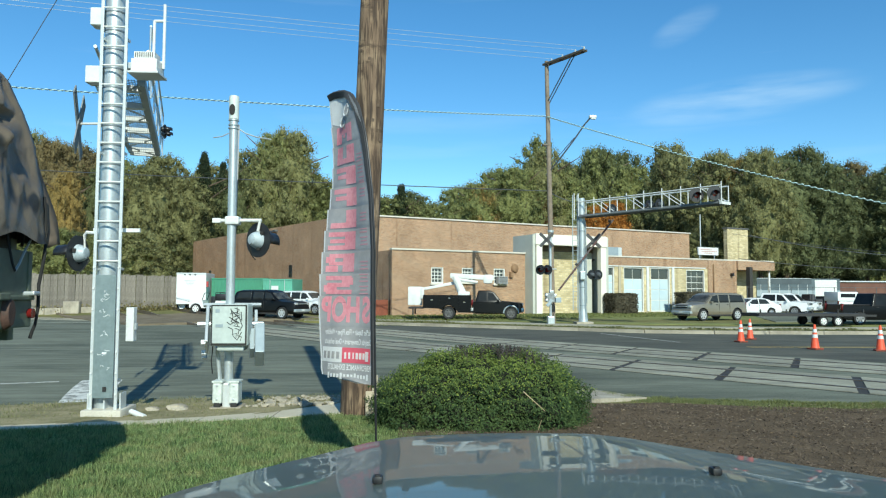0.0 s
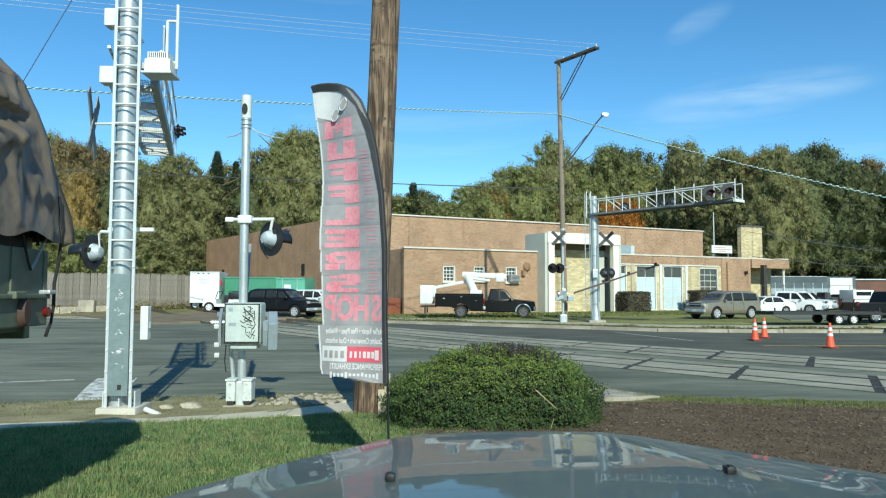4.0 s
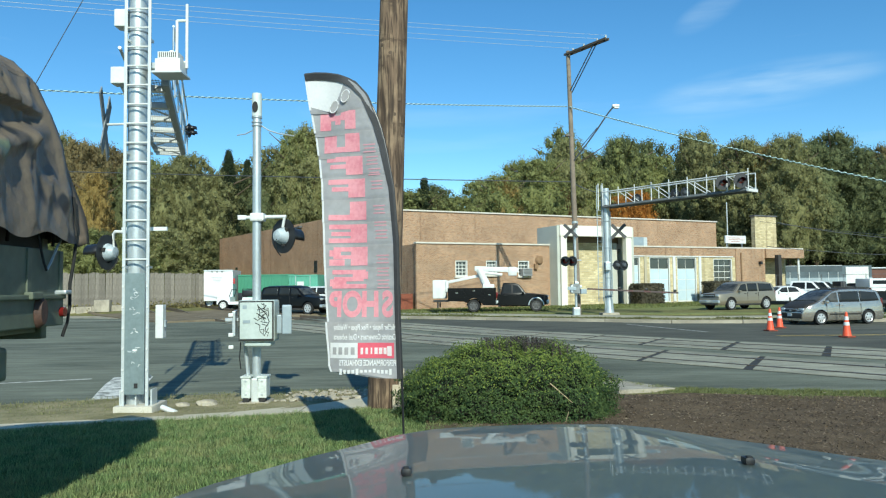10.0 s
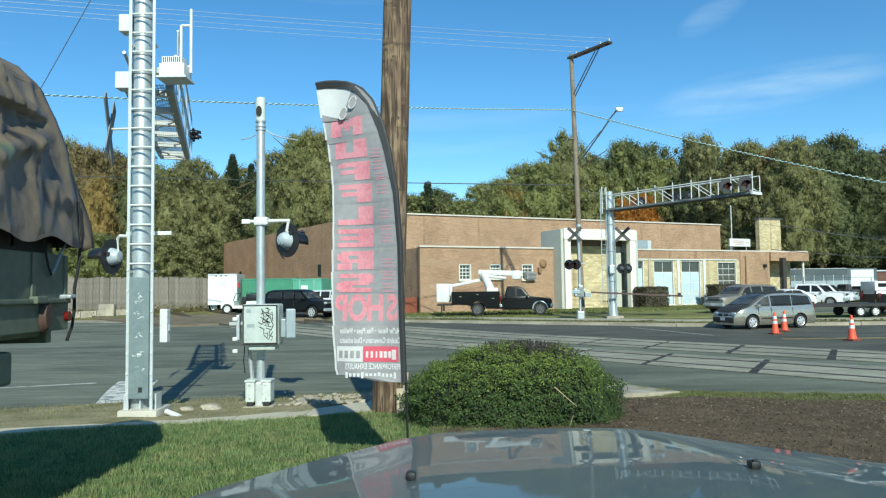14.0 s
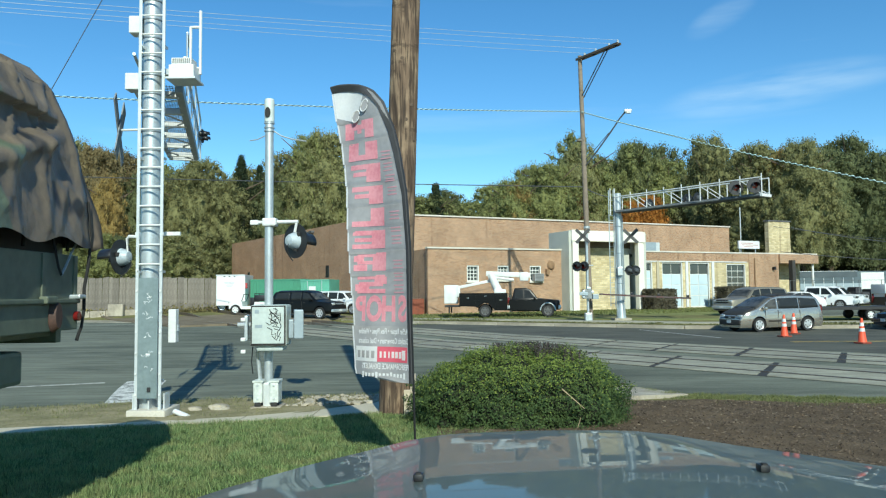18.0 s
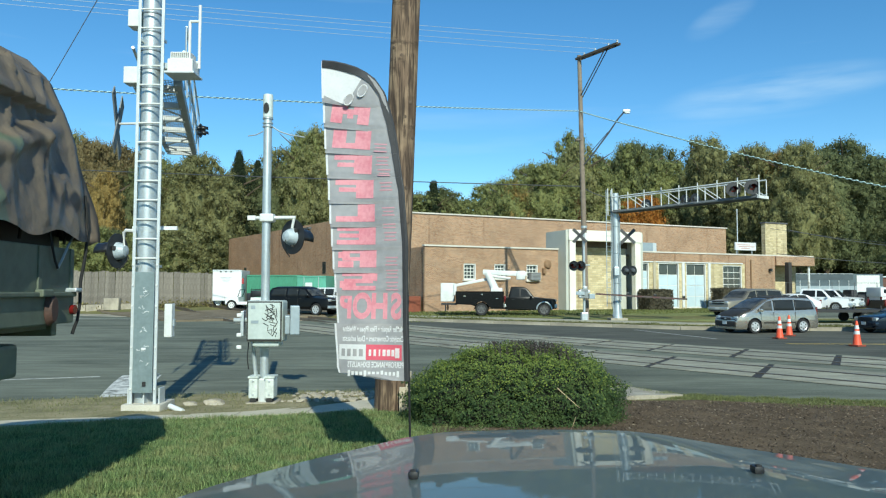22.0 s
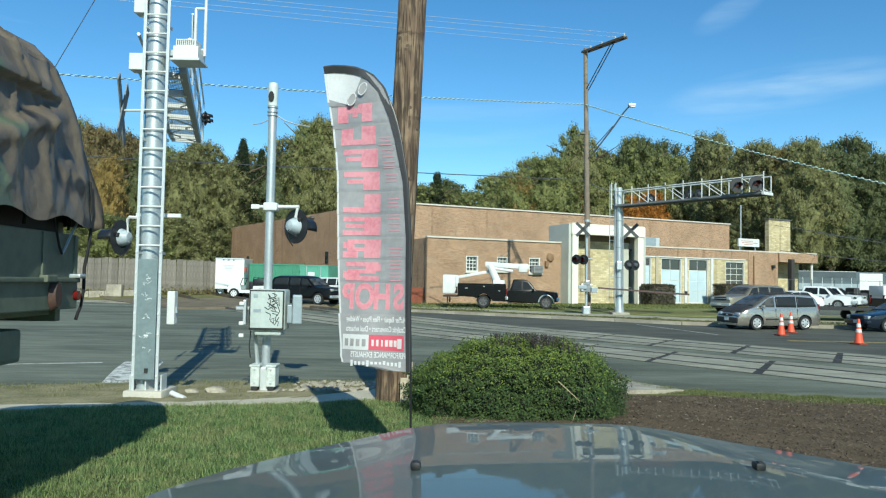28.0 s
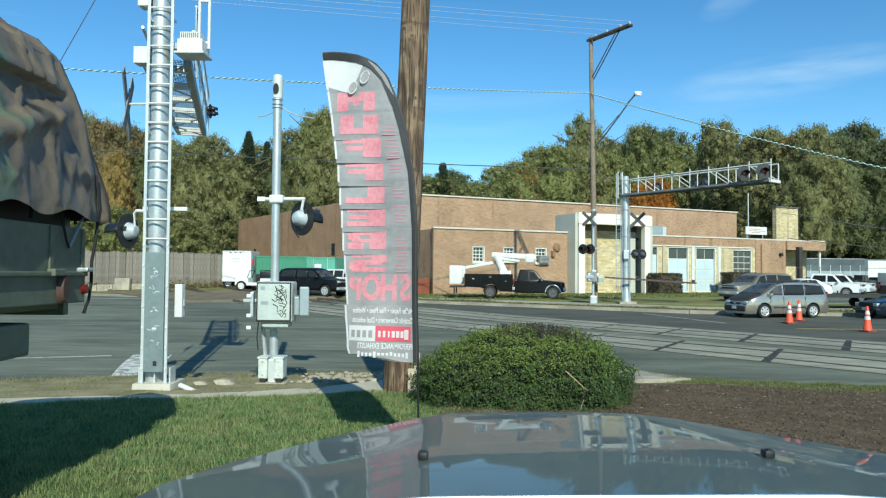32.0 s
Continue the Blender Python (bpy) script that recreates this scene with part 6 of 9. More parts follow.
for i in range(13):
    lay(quad_mesh(0.034, 0.045 + 0.03 * (i % 4 == 0), 2), lambda x, y, i=i: (-0.16 - 0.052 * i + x, 0.80 + y), "bar", pale, bands[0], "small pale mark")
TIP = ((-1.215, 4.14), (-0.93, 4.06), (-0.76, 4.43), (-1.275, 4.53))


def tip_spot(x, y):
    """From the unit square onto the white corner of the tip."""
    u, v = x + 0.5, y + 0.5
    a = [TIP[0][k] + (TIP[1][k] - TIP[0][k]) * u for k in (0, 1)]
    b = [TIP[3][k] + (TIP[2][k] - TIP[3][k]) * u for k in (0, 1)]
    return a[0] + (b[0] - a[0]) * v, a[1] + (b[1] - a[1]) * v


lay(quad_mesh(1.0, 1.0, 5), tip_spot, "tip_patch", pale, bands[-1], "white painted corner of the flag tip")
for xc, zc in ((-0.90, 4.13), (-0.74, 4.25)):
    bmo = bmesh.new()
    add_tube(bmo, [(xc + 0.052 * math.cos(a) + 0.02 * math.sin(a), cloth_y(xc, zc) - 0.022, zc + 0.078 * math.sin(a)) for a in [2 * math.pi * k / 16 for k in range(17)]], 0.008, 4)
    part("ring_mark", bmo, pale, bands[-1], "white ring drawn on the tip")
    bmo = bmesh.new()
    bmo.faces.new([bmo.verts.new((xc + 0.048 * math.cos(a) + 0.02 * math.sin(a), cloth_y(xc, zc) - 0.02, zc + 0.074 * math.sin(a))) for a in [2 * math.pi * k / 16 for k in range(16)]])
    part("ring_fill", bmo, cloth, bands[-1], "grey centre of the ring", smooth=False)

# ---- bush ----
stake = thing("stake", "short pale weathered wooden stake beside the utility pole", "stake", -0.555, 11.18, 0.06)
part("board", bx(0, 0, 0.23, 0.12, 0.05, 0.48, bevel=0.008), mat("stake_wood", (0.55, 0.48, 0.36), (0.38, 0.32, 0.23), 0.9, 6.0, 0.003, fine=30), stake, "pale board", smooth=False)
bush = thing("bush", "large rounded dark green clipped bush", "bush", 1.03, 10.35, 0.14)
BR = (1.47, 1.05, 1.04)


def bush_r(d):
    return 1 + 0.09 * noise.noise((d[0] * 2, d[1] * 2, d[2] * 2)) + 0.12 * noise.noise((d[0] * 6, d[1] * 6, d[2] * 6)) + 0.11 * noise.noise((d[0] * 12, d[1] * 12, d[2] * 12))


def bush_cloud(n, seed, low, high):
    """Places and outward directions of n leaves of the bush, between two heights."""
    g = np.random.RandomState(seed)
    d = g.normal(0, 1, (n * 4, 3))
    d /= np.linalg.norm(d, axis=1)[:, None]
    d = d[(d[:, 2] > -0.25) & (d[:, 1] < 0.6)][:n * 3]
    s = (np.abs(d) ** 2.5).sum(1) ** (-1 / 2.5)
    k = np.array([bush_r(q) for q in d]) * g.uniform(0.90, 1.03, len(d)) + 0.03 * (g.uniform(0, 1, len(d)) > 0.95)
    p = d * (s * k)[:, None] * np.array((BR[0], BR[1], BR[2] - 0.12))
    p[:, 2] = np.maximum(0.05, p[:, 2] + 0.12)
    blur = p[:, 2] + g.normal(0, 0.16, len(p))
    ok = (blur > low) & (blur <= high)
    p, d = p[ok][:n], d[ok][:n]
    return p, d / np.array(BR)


# new growth above, with sunlit top and shaded foot put into leaf colour
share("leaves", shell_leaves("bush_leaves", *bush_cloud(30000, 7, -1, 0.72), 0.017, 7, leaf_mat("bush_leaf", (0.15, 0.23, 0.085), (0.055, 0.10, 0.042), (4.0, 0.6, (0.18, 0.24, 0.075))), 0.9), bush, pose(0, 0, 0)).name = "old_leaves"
share("new_leaves", shell_leaves("bush_lit_new_leaves", *bush_cloud(22000, 8, 0.66, 3), 0.016, 8, leaf_mat("bush_lit_new_leaf", (0.38, 0.45, 0.105), (0.15, 0.22, 0.055), (4.0, 0.6, (0.12, 0.17, 0.06))), 0.9), bush, pose(0, 0, 0))
# core nearly black: the shade deep among the leaves put into its colour
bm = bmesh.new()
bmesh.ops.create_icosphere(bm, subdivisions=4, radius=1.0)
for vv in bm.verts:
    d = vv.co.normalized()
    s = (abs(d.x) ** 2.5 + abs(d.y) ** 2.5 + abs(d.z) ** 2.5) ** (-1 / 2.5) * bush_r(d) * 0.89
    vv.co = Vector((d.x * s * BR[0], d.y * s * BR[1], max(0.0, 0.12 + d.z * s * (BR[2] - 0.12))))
part("inner_foliage", bm, mat("bush_core_shade", (0.018, 0.024, 0.008), (0.01, 0.013, 0.005), 0.95, 8, 0.02), bush, "inner foliage darkened as shade")

# sprigs standing out of the top
rng = random.Random(4)
sprig_mes = []
for k in range(3):
    bm = bmesh.new()
    add_rod(bm, (0, 0, -0.05), (0.012 * k, 0, 0.15), 0.005, 0.002, 4)
    for q in range(14):
        z = 0.015 + 0.0105 * q
        m = Matrix.Translation((0.012 * k * z / 0.15, 0, z)) @ Matrix.Rotation(q * 2.4, 4, "Z") @ Matrix.Rotation(radians(-48), 4, "Y")
        bm.faces.new([bm.verts.new(m @ Vector(p)) for p in ((0, 0, 0), (0.016, -0.008, 0), (0.036, 0, 0.003), (0.016, 0.008, 0))])
    sprig_mes.append(to_mesh("sprig", bm, leaf_mat(("sprig_a", "sprig_b", "sprig_a")[k], *(((0.16, 0.13, 0.125), (0.08, 0.068, 0.062)), ((0.15, 0.16, 0.10), (0.08, 0.09, 0.055)))[k % 2])))
for i in range(190):
    x, y = rng.triangular(-0.45, 0.92, 0.3), rng.uniform(-0.42, 0.35)
    h = max(0.0, 1 - abs(x / BR[0]) ** 2.5 - abs(y / BR[1]) ** 2.5) ** 0.4
    share("sprig", sprig_mes[i % 3], bush, pose(x, y, 0.12 + (BR[2] - 0.12) * h - 0.06, rng.uniform(-16, 16), rng.uniform(-16, 16), rng.uniform(0, 360)))
for p0, p1 in (((0.45, -1.0, 0.62), (0.72, -1.05, 0.38)), ((0.62, -0.95, 0.05), (0.68, -1.0, 0.26))):
    part("twig", rod(p0, p1, 0.008, 0.004, seg=5), mat("dry_twig", (0.4, 0.33, 0.2), (0.3, 0.24, 0.14), 0.9), bush, "bare dry twig")

# ---- own car: hood, nozzles, cowl ----
car = thing("parked_car", "silver-green car hood with two black washer nozzles", "car", 0.355, 0, 0.372)
car.matrix_basis = pose(0.375, 0, 0.370, 0, -0.9, 0)
paint_hood = mat("hood_paint", (0.108, 0.135, 0.12), (0.095, 0.118, 0.106), 0.5, 1.0, 0.0, 0.3, fine=8, coat=0.42, amount=0.6)
paint_hood.node_tree.nodes["Principled BSDF"].inputs["Coat Roughness"].default_value = 0.02
HALF = [(1.4, 1.10), (1.8, 1.09), (2.2, 0.98), (2.6, 0.74), (2.82, 0.5), (2.92, 0.28), (2.96, 0.02)]


def hood_z(u, y):
    """Height over the ground of the crowned hood; u from -1 to 1 across."""
    z = 1.165 + 0.055 * (1.85 - y) / 0.4 * 0.35 - 0.036 * max(0, y - 1.85) ** 1.25 - 0.02 * max(0, y - 2.55) ** 2
    q = min(1, max(0, (abs(u) - 0.36) / 0.44))
    bulge = 0.035 * (1 - q * q * (3 - 2 * q))
    return z + bulge - 0.028 * abs(u) ** 4 - 0.03 - 0.012 * max(0, u) * max(0, y - 2.0)


bm = bmesh.new()
ys = [1.47, 1.56, 1.7, 1.85, 2.0, 2.15, 2.3, 2.45, 2.55, 2.65, 2.75, 2.82, 2.88, 2.92, 2.95]
us = [-1 + 2 * i / 48 for i in range(49)]
rows = []
for y in ys:
    w = lerp_pts(HALF, y)
    rows.append([bm.verts.new((u * w, y, hood_z(u * min(1, w / 0.95), y))) for u in us])
for a, b in zip(rows, rows[1:]):
    for i in range(48):
        bm.faces.new((a[i], a[i + 1], b[i + 1], b[i]))
edge = [r[0] for r in rows] + rows[-1][1:-1] + [r[-1] for r in reversed(rows)]
low = [bm.verts.new((v.co.x * 1.01, v.co.y + 0.02, v.co.z - 0.45)) for v in edge]
for i in range(len(edge) - 1):
    bm.faces.new((edge[i], edge[i + 1], low[i + 1], low[i]))
hood = part("hood", bm, paint_hood, car, "glossy silver-green hood")
for x in (-0.425, 0.425):
    nz = part("washer_nozzle", bx(x, 1.84, hood_z(0.43, 1.84) + 0.012, 0.026, 0.034, 0.02, bevel=0.007), black_m, car, "black washer nozzle")
    part("nozzle_top", bx(x, 1.832, hood_z(0.43, 1.84) + 0.022, 0.014, 0.014, 0.005, bevel=0.002), rubber, nz)
bm = bmesh.new()
add_box(bm, 0, 1.2, 1.08, 2.0, 0.5, 0.1)
part("cowl", bm, rubber, car, "black cowl under the windscreen", smooth=False)
bm = bmesh.new()
add_tube(bm, [(x, 1.465, hood_z(x / 1.05, 1.47) - 0.002) for x in [-1.0 + 0.1 * i for i in range(21)]], 0.006, 6)
part("hood_edge", bm, mat("bright_edge", (0.75, 0.76, 0.76), (0.65, 0.66, 0.66), 0.25, 3, 0, 0.7), car, "bright rear edge of the hood")
for sx in (-0.85, 0.85):
    wh = part("wheel", lathe([(0.36, -0.1), (0.37, -0.06), (0.37, 0.06), (0.36, 0.1)], 20, Matrix.Translation((sx, 2.0, 0.37)) @ Matrix.Rotation(radians(90), 4, "Y")), rubber, car, "tyre")
part("front_bumper", bx(0, 2.7, 0.55, 1.5, 0.4, 0.5, bevel=0.05), paint_hood, car)
for sx in (-1.0, 1.0):
    part("door_panel", bx(sx, -0.35, 0.68, 0.08, 3.5, 0.72, bevel=0.02), paint_hood, car, "silver-green side panel", smooth=False)
part("tail_panel", bx(0, -2.1, 0.68, 2.0, 0.1, 0.72, bevel=0.02), paint_hood, car, smooth=False)
part("roof", bx(0, -0.85, 1.98, 1.5, 1.9, 0.05, bevel=0.02), paint_hood, car, "silver-green roof", smooth=False)
for sx in (-0.78, 0.78):
    for y in (-0.55, -1.7):
        part("pillar", bx(sx, y, 1.49, 0.06, 0.12, 0.95), paint_hood, car, "roof pillar", smooth=False)
part("seat", bx(0, -1.3, 0.75, 1.4, 0.5, 0.7, bevel=0.08), rubber, car, "dark rear seat")
part("floor_pan", bx(0, -0.35, 0.36, 1.9, 3.5, 0.06), rubber, car, smooth=False)
for sx in (-0.85, 0.85):
    part("wheel", lathe([(0.36, -0.1), (0.37, -0.06), (0.37, 0.06), (0.36, 0.1)], 20, Matrix.Translation((sx, -1.2, 0.37)) @ Matrix.Rotation(radians(90), 4, "Y")), rubber, car, "tyre")

# ---- army truck on the left ----
camo = mat("camo_canvas", (0.175, 0.14, 0.10), (0.10, 0.08, 0.058), 0.46, 1.1, 0.03, fine=4.5, spec=0.5)
cn_, cl_ = camo.node_tree.nodes, camo.node_tree.links
base_col = cn_["Principled BSDF"].inputs["Base Color"].links[0].from_socket
for sc, lo_, col in ((0.8, 0.50, (0.112, 0.135, 0.085)), (1.3, 0.60, (0.025, 0.026, 0.026))):
    nz_ = cn_.new("ShaderNodeTexNoise")
    nz_.inputs["Scale"].default_value, nz_.inputs["Detail"].default_value = sc, 2.0
    mp_ = cn_.new("ShaderNodeMapping")
    mp_.inputs["Location"].default_value = (sc * 7, 3, 1)
    mp_.inputs["Scale"].default_value = (1, 1.6, 1)
    tc_ = cn_.new("ShaderNodeTexCoord")
    cl_.new(tc_.outputs["Object"], mp_.inputs[0])
    cl_.new(mp_.outputs[0], nz_.inputs["Vector"])
    rm_ = cn_.new("ShaderNodeValToRGB")
    rm_.color_ramp.elements[0].position, rm_.color_ramp.elements[1].position = lo_, lo_ + 0.025
    cl_.new(nz_.outputs[0], rm_.inputs[0])
    mx_ = cn_.new("ShaderNodeMixRGB")
    mx_.inputs[2].default_value = (*col, 1)
    cl_.new(rm_.outputs[0], mx_.inputs[0])
    cl_.new(base_col, mx_.inputs[1])
    base_col = mx_.outputs[0]
cl_.new(base_col, cn_["Principled BSDF"].inputs["Base Color"])
olive = mat("olive_drab", (0.145, 0.168, 0.118), (0.09, 0.106, 0.076), 0.6, 1.5, 0.001, fine=12)
TZ = 0.224
truck = thing("army_truck", "olive green army truck with camouflage canvas cover", "truck", -2.8, 5.9, TZ, 2)
truck.matrix_basis = pose(-2.69, 5.66, TZ, 0, 0, 2) @ Matrix.Scale(1.027, 4)
PROF = [(0.015, 2.10), (0.005, 2.18), (-0.03, 2.43), (-0.08, 2.767), (-0.165, 3.02), (-0.25, 3.19), (-0.32, 3.317), (-0.46, 3.442), (-0.66, 3.55), (-0.80, 3.45), (-1.0, 3.25), (-1.6, 3.18), (-1.9, 3.16), (-2.2, 3.05), (-2.36, 2.8), (-2.5, 2.1)]
def fold(y, z):
    """Creases of the canvas: ridges that run down and along it."""
    a = 1 - abs(noise.noise((y * 1.1 + z * 0.35, z * 0.45, 2.0))) * 2.2
    b = 1 - abs(noise.noise((y * 2.6 - z * 0.9, z * 0.8, 7.0))) * 2.4
    c = 1 - abs(noise.noise((y * 0.7, z * 2.2 + y * 0.5, 11.0))) * 2.2
    low = 2.97 + 0.36 * min(0.0, y + 0.12)
    tuck = 0.015 * math.exp(-((z - 3.05) / 0.05) ** 2) + 0.03 * math.exp(-((z - low + 0.05) / 0.05) ** 2)
    if low < z < 3.0:
        tuck -= 0.08 * min(1, (z - low) / 0.06, (3.0 - z) / 0.02) if y < -0.2 else 0
    return tuck * min(1, max(0, -y * 2)) + 0.045 * max(0, a) ** 5 + 0.035 * max(0, b) ** 5 + 0.025 * max(0, c) ** 5 + 0.012 * max(0, 1 - abs(noise.noise((y * 2.2 + z * 1.6, z * 1.1 - y, 5.0))) * 7) + 0.007 * max(0, 1 - abs(noise.noise((y * 4.2 - z * 2.6, z * 2.1 + y, 15.0))) * 7)


prof = along(PROF, 0.02)
bm = bmesh.new()
rows = []
ys = [-6.6 + 0.17 * j for j in range(30)] + [-1.5 + 0.025 * j for j in range(57)]
for y in ys:
    row = []
    for x, z in prof:
        k = fold(y, z) - 0.03 + noise.noise((x * 1.5, y * 1.2, z * 1.2)) * 0.04
        sag = -0.05 * abs(math.sin(y * 2.1)) if x < -0.3 else 0
        f = min(1, max(0.25, (z - 2.0) / 0.4)) * (0.3 if y > -0.15 else 1)
        out = Vector((1, 0, 0)) if x > -0.3 else Vector((0.35, 0, 0.9))
        hem = 0.03 * math.sin(y * 9.0) * max(0, 1 - (z - 2.1) / 0.3) if x > -0.2 else 0
        row.append(bm.verts.new(Vector((x, y, z + sag + hem)) + out * k * f))
    rows.append(row)
for a, b in zip(rows, rows[1:]):
    for i in range(len(prof) - 1):
        bm.faces.new((a[i], a[i + 1], b[i + 1], b[i]))
bm.faces.new(rows[-1])
bm.faces.new(rows[0][::-1])
canvas = part("canvas_cover", bm, camo, truck, "wrinkled camouflage canvas cover")
canvas.data.set_sharp_from_angle(angle=math.pi)
bm = bmesh.new()
vs = []
for j in range(13):
    f = j / 12
    z = 2.78 - 0.70 * f
    xa = lerp_pts([(2.05, -0.02), (2.43, -0.045), (2.78, -0.10)], z)
    xb = lerp_pts([(2.05, 0.055), (2.28, 0.005), (2.45, -0.05), (2.665, -0.125), (2.8, -0.16)], z)
    vs.append([bm.verts.new((xa + (xb - xa) * k / 4 + 0.015 * math.sin(6 * f + 2.5 * k) * f, -0.13 + 0.18 * k / 4, z - 0.03 * f * (k == 2))) for k in range(5)])
for a, b in zip(vs, vs[1:]):
    for i in range(4):
        bm.faces.new((a[i], a[i + 1], b[i + 1], b[i]))
fl = part("rear_curtain", bm, mat("brown_canvas", (0.165, 0.125, 0.09), (0.11, 0.085, 0.062), 0.8, 2.0, 0.003, fine=12), truck, "loose brown rear curtain")
fl.modifiers.new("thick", "SOLIDIFY").thickness = 0.012
part("bed_side", bx(-0.12, -3.37, 1.84, 0.10, 6.46, 0.36, bevel=0.01), olive, truck, "olive bed side", smooth=False)
# rail near black: the shade between canvas hem and bed put into its colour
part("bed_rail", bx(-0.25, -3.37, 2.09, 0.13, 6.46, 0.16, bevel=0.015), mat("shadow_rail", (0.03, 0.035, 0.03), (0.02, 0.024, 0.02), 0.7), truck, "canvas rail darkened as shade under the hem", smooth=False)
part("bed_lower", bx(-0.11, -3.37, 1.59, 0.12, 6.44, 0.21, bevel=0.01), olive, truck, "olive lower bed frame", smooth=False)
part("bed_floor", bx(-1.32, -3.4, 1.50, 2.2, 6.4, 0.12), olive, truck, smooth=False)
part("tailgate", bx(-1.33, -0.16, 1.75, 2.30, 0.08, 0.72, bevel=0.01), olive, truck, "olive tailgate", smooth=False)
part("front_board", bx(-1.25, -6.6, 1.75, 2.45, 0.08, 0.72), olive, truck, smooth=False)
part("far_side", bx(-2.45, -3.3, 1.75, 0.1, 6.5, 0.7), olive, truck, smooth=False)
for y in (-0.17, -0.62, -1.9, -3.2):
    part("rib", bx(-0.068, y, 1.84, 0.02, 0.05, 0.35, bevel=0.004), olive, truck, "bed side rib", smooth=False)
part("lower_rail", bx(-0.055, -3.38, 1.69, 0.06, 6.44, 0.035, bevel=0.01), olive, truck, smooth=False)
part("hinge", bx(-0.03, -0.62, 1.70, 0.06, 0.14, 0.05, bevel=0.01), olive, truck, smooth=False)
part("hinge", bx(-0.05, -0.2, 1.72, 0.12, 0.1, 0.03, bevel=0.01), galv, truck, smooth=False)
mk = part("side_lamp_guard", lathe([(0.10, -0.02), (0.115, 0.0), (0.085, 0.04)], 16, Matrix.Translation((-0.045, -0.52, 1.59)) @ Matrix.Rotation(radians(90), 4, "Y") @ Matrix.Diagonal((1.0, 0.55, 1, 1))), mat("rust_dark", (0.10, 0.05, 0.035), (0.04, 0.025, 0.02), 0.7), truck, "dark rusty oval lamp guard")
part("reflector", rod((-0.06, -0.19, 1.58), (-0.02, -0.19, 1.58), 0.035, seg=14), red_lens, truck, "red reflector")
strap = mat("black_strap", (0.02, 0.02, 0.02), (0.012, 0.012, 0.012), 0.9)
part("strap", tube([(-0.03, -0.06, 2.42), (0.0, -0.07, 2.2), (-0.005, -0.08, 2.02), (-0.01, -0.09, 1.93), (-0.03, -0.10, 1.78), (-0.025, -0.11, 1.62), (-0.04, -0.11, 1.50), (-0.055, -0.12, 1.45), (-0.065, -0.13, 1.40)], 0.012, 6), strap, truck, "hanging black strap")
part("cord", tube([(-0.06, -0.52, 2.13), (-0.05, -0.50, 2.03), (-0.045, -0.46, 1.92), (-0.045, -0.42, 1.87)], 0.009, 5), strap, truck, "hanging black cord")
part("cord", tube([(-0.045, -0.42, 1.87), (-0.045, -0.36, 1.93), (-0.05, -0.27, 2.03), (-0.05, -0.20, 2.10)], 0.009, 5), plate_m, truck, "pale hanging cord")
for k in range(9):
    y0 = -0.2 - k * 0.6
    part("lashing", tube([(-0.09, y0, 2.3), (-0.08, y0 - 0.05, 2.16), (-0.10, y0 - 0.02, 2.05)], 0.012, 5), strap, truck, "canvas lashing")
part("mud_guard", bx(-0.41, -1.0, 1.26, 0.5, 0.66, 0.22, bevel=0.03), olive, truck, "olive mud guard", smooth=False)
for y in (-1.9, -3.3):
    for x in (-0.35, -2.1):
        w = part("wheel", lathe([(0.4, -0.16), (0.58, -0.15), (0.6, 0.0), (0.58, 0.15), (0.4, 0.16)], 24, Matrix.Translation((x, y, 0.75)) @ Matrix.Rotation(radians(90), 4, "Y")), rubber, truck, "large tyre")
part("chassis", bx(-1.25, -3.3, 1.15, 1.0, 6.0, 0.3), black_m, truck, smooth=False)

# ---- far wooden pole with street lamp, far signals ----
P2X, P2Y = 8.75, 44.4
gz2 = ground_z(P2X, P2Y)
fpole = thing("street_lamp_pole", "slim grey wooden utility pole with street lamp and cross arm", "utility pole", P2X, P2Y, gz2)
part("shaft", rod((0.08, 0, -0.1), (-0.22, 0, 16.2), 0.18, 0.125, seg=14), mat("grey_pole_wood", (0.26, 0.21, 0.16), (0.15, 0.12, 0.09), 0.9, 1.5, 0.004, fine=8), fpole, "weathered grey-brown pole")
xarm = Vector((0.53, -0.85, 0)).normalized()
TOPP = Vector((-0.22, 0, 0))
far_arm_wood = mat("dark_arm_wood", (0.085, 0.07, 0.055), (0.05, 0.042, 0.035), 0.9, 2.0)
for o in (-0.12, 0.12):
    q = Vector((xarm.y, -xarm.x, 0)) * o
    part("cross_arm", bx(0, 0, 0, 3.5, 0.1, 0.13), far_arm_wood, fpole, "dark wooden cross arm reaching to one side", smooth=False, m=Matrix.Translation(TOPP + Vector((0, 0, 16.0)) + xarm * 1.55 + q) @ Matrix.Rotation(math.atan2(xarm.y, xarm.x), 4, "Z"))
for o in (0.1, -0.1):
    q = Vector((xarm.y, -xarm.x, 0)) * o
    part("arm_brace", rod(Vector((-0.12, 0, 13.6)) + q, TOPP + Vector((0, 0, 15.95)) + xarm * 2.3 + q, 0.032, seg=6), wire_m, fpole, "brace")
for s in (0.45, 1.4, 2.5, 3.2):
    p = TOPP + Vector((0, 0, 16.06)) + xarm * s
    part("insulator", lathe([(0.05, 0), (0.07, 0.06), (0.04, 0.1), (0.06, 0.16), (0.02, 0.2)], 10, Matrix.Translation(p)), alum, fpole, "pin insulator")
part("lamp_arm", tube([(-0.25, 0, 9.1), (0.55, -0.3, 10.1), (1.35, -0.6, 11.2), (1.95, -0.8, 12.1), (2.25, -0.9, 12.45)], 0.045, 8), wire_m, fpole, "long lamp arm")
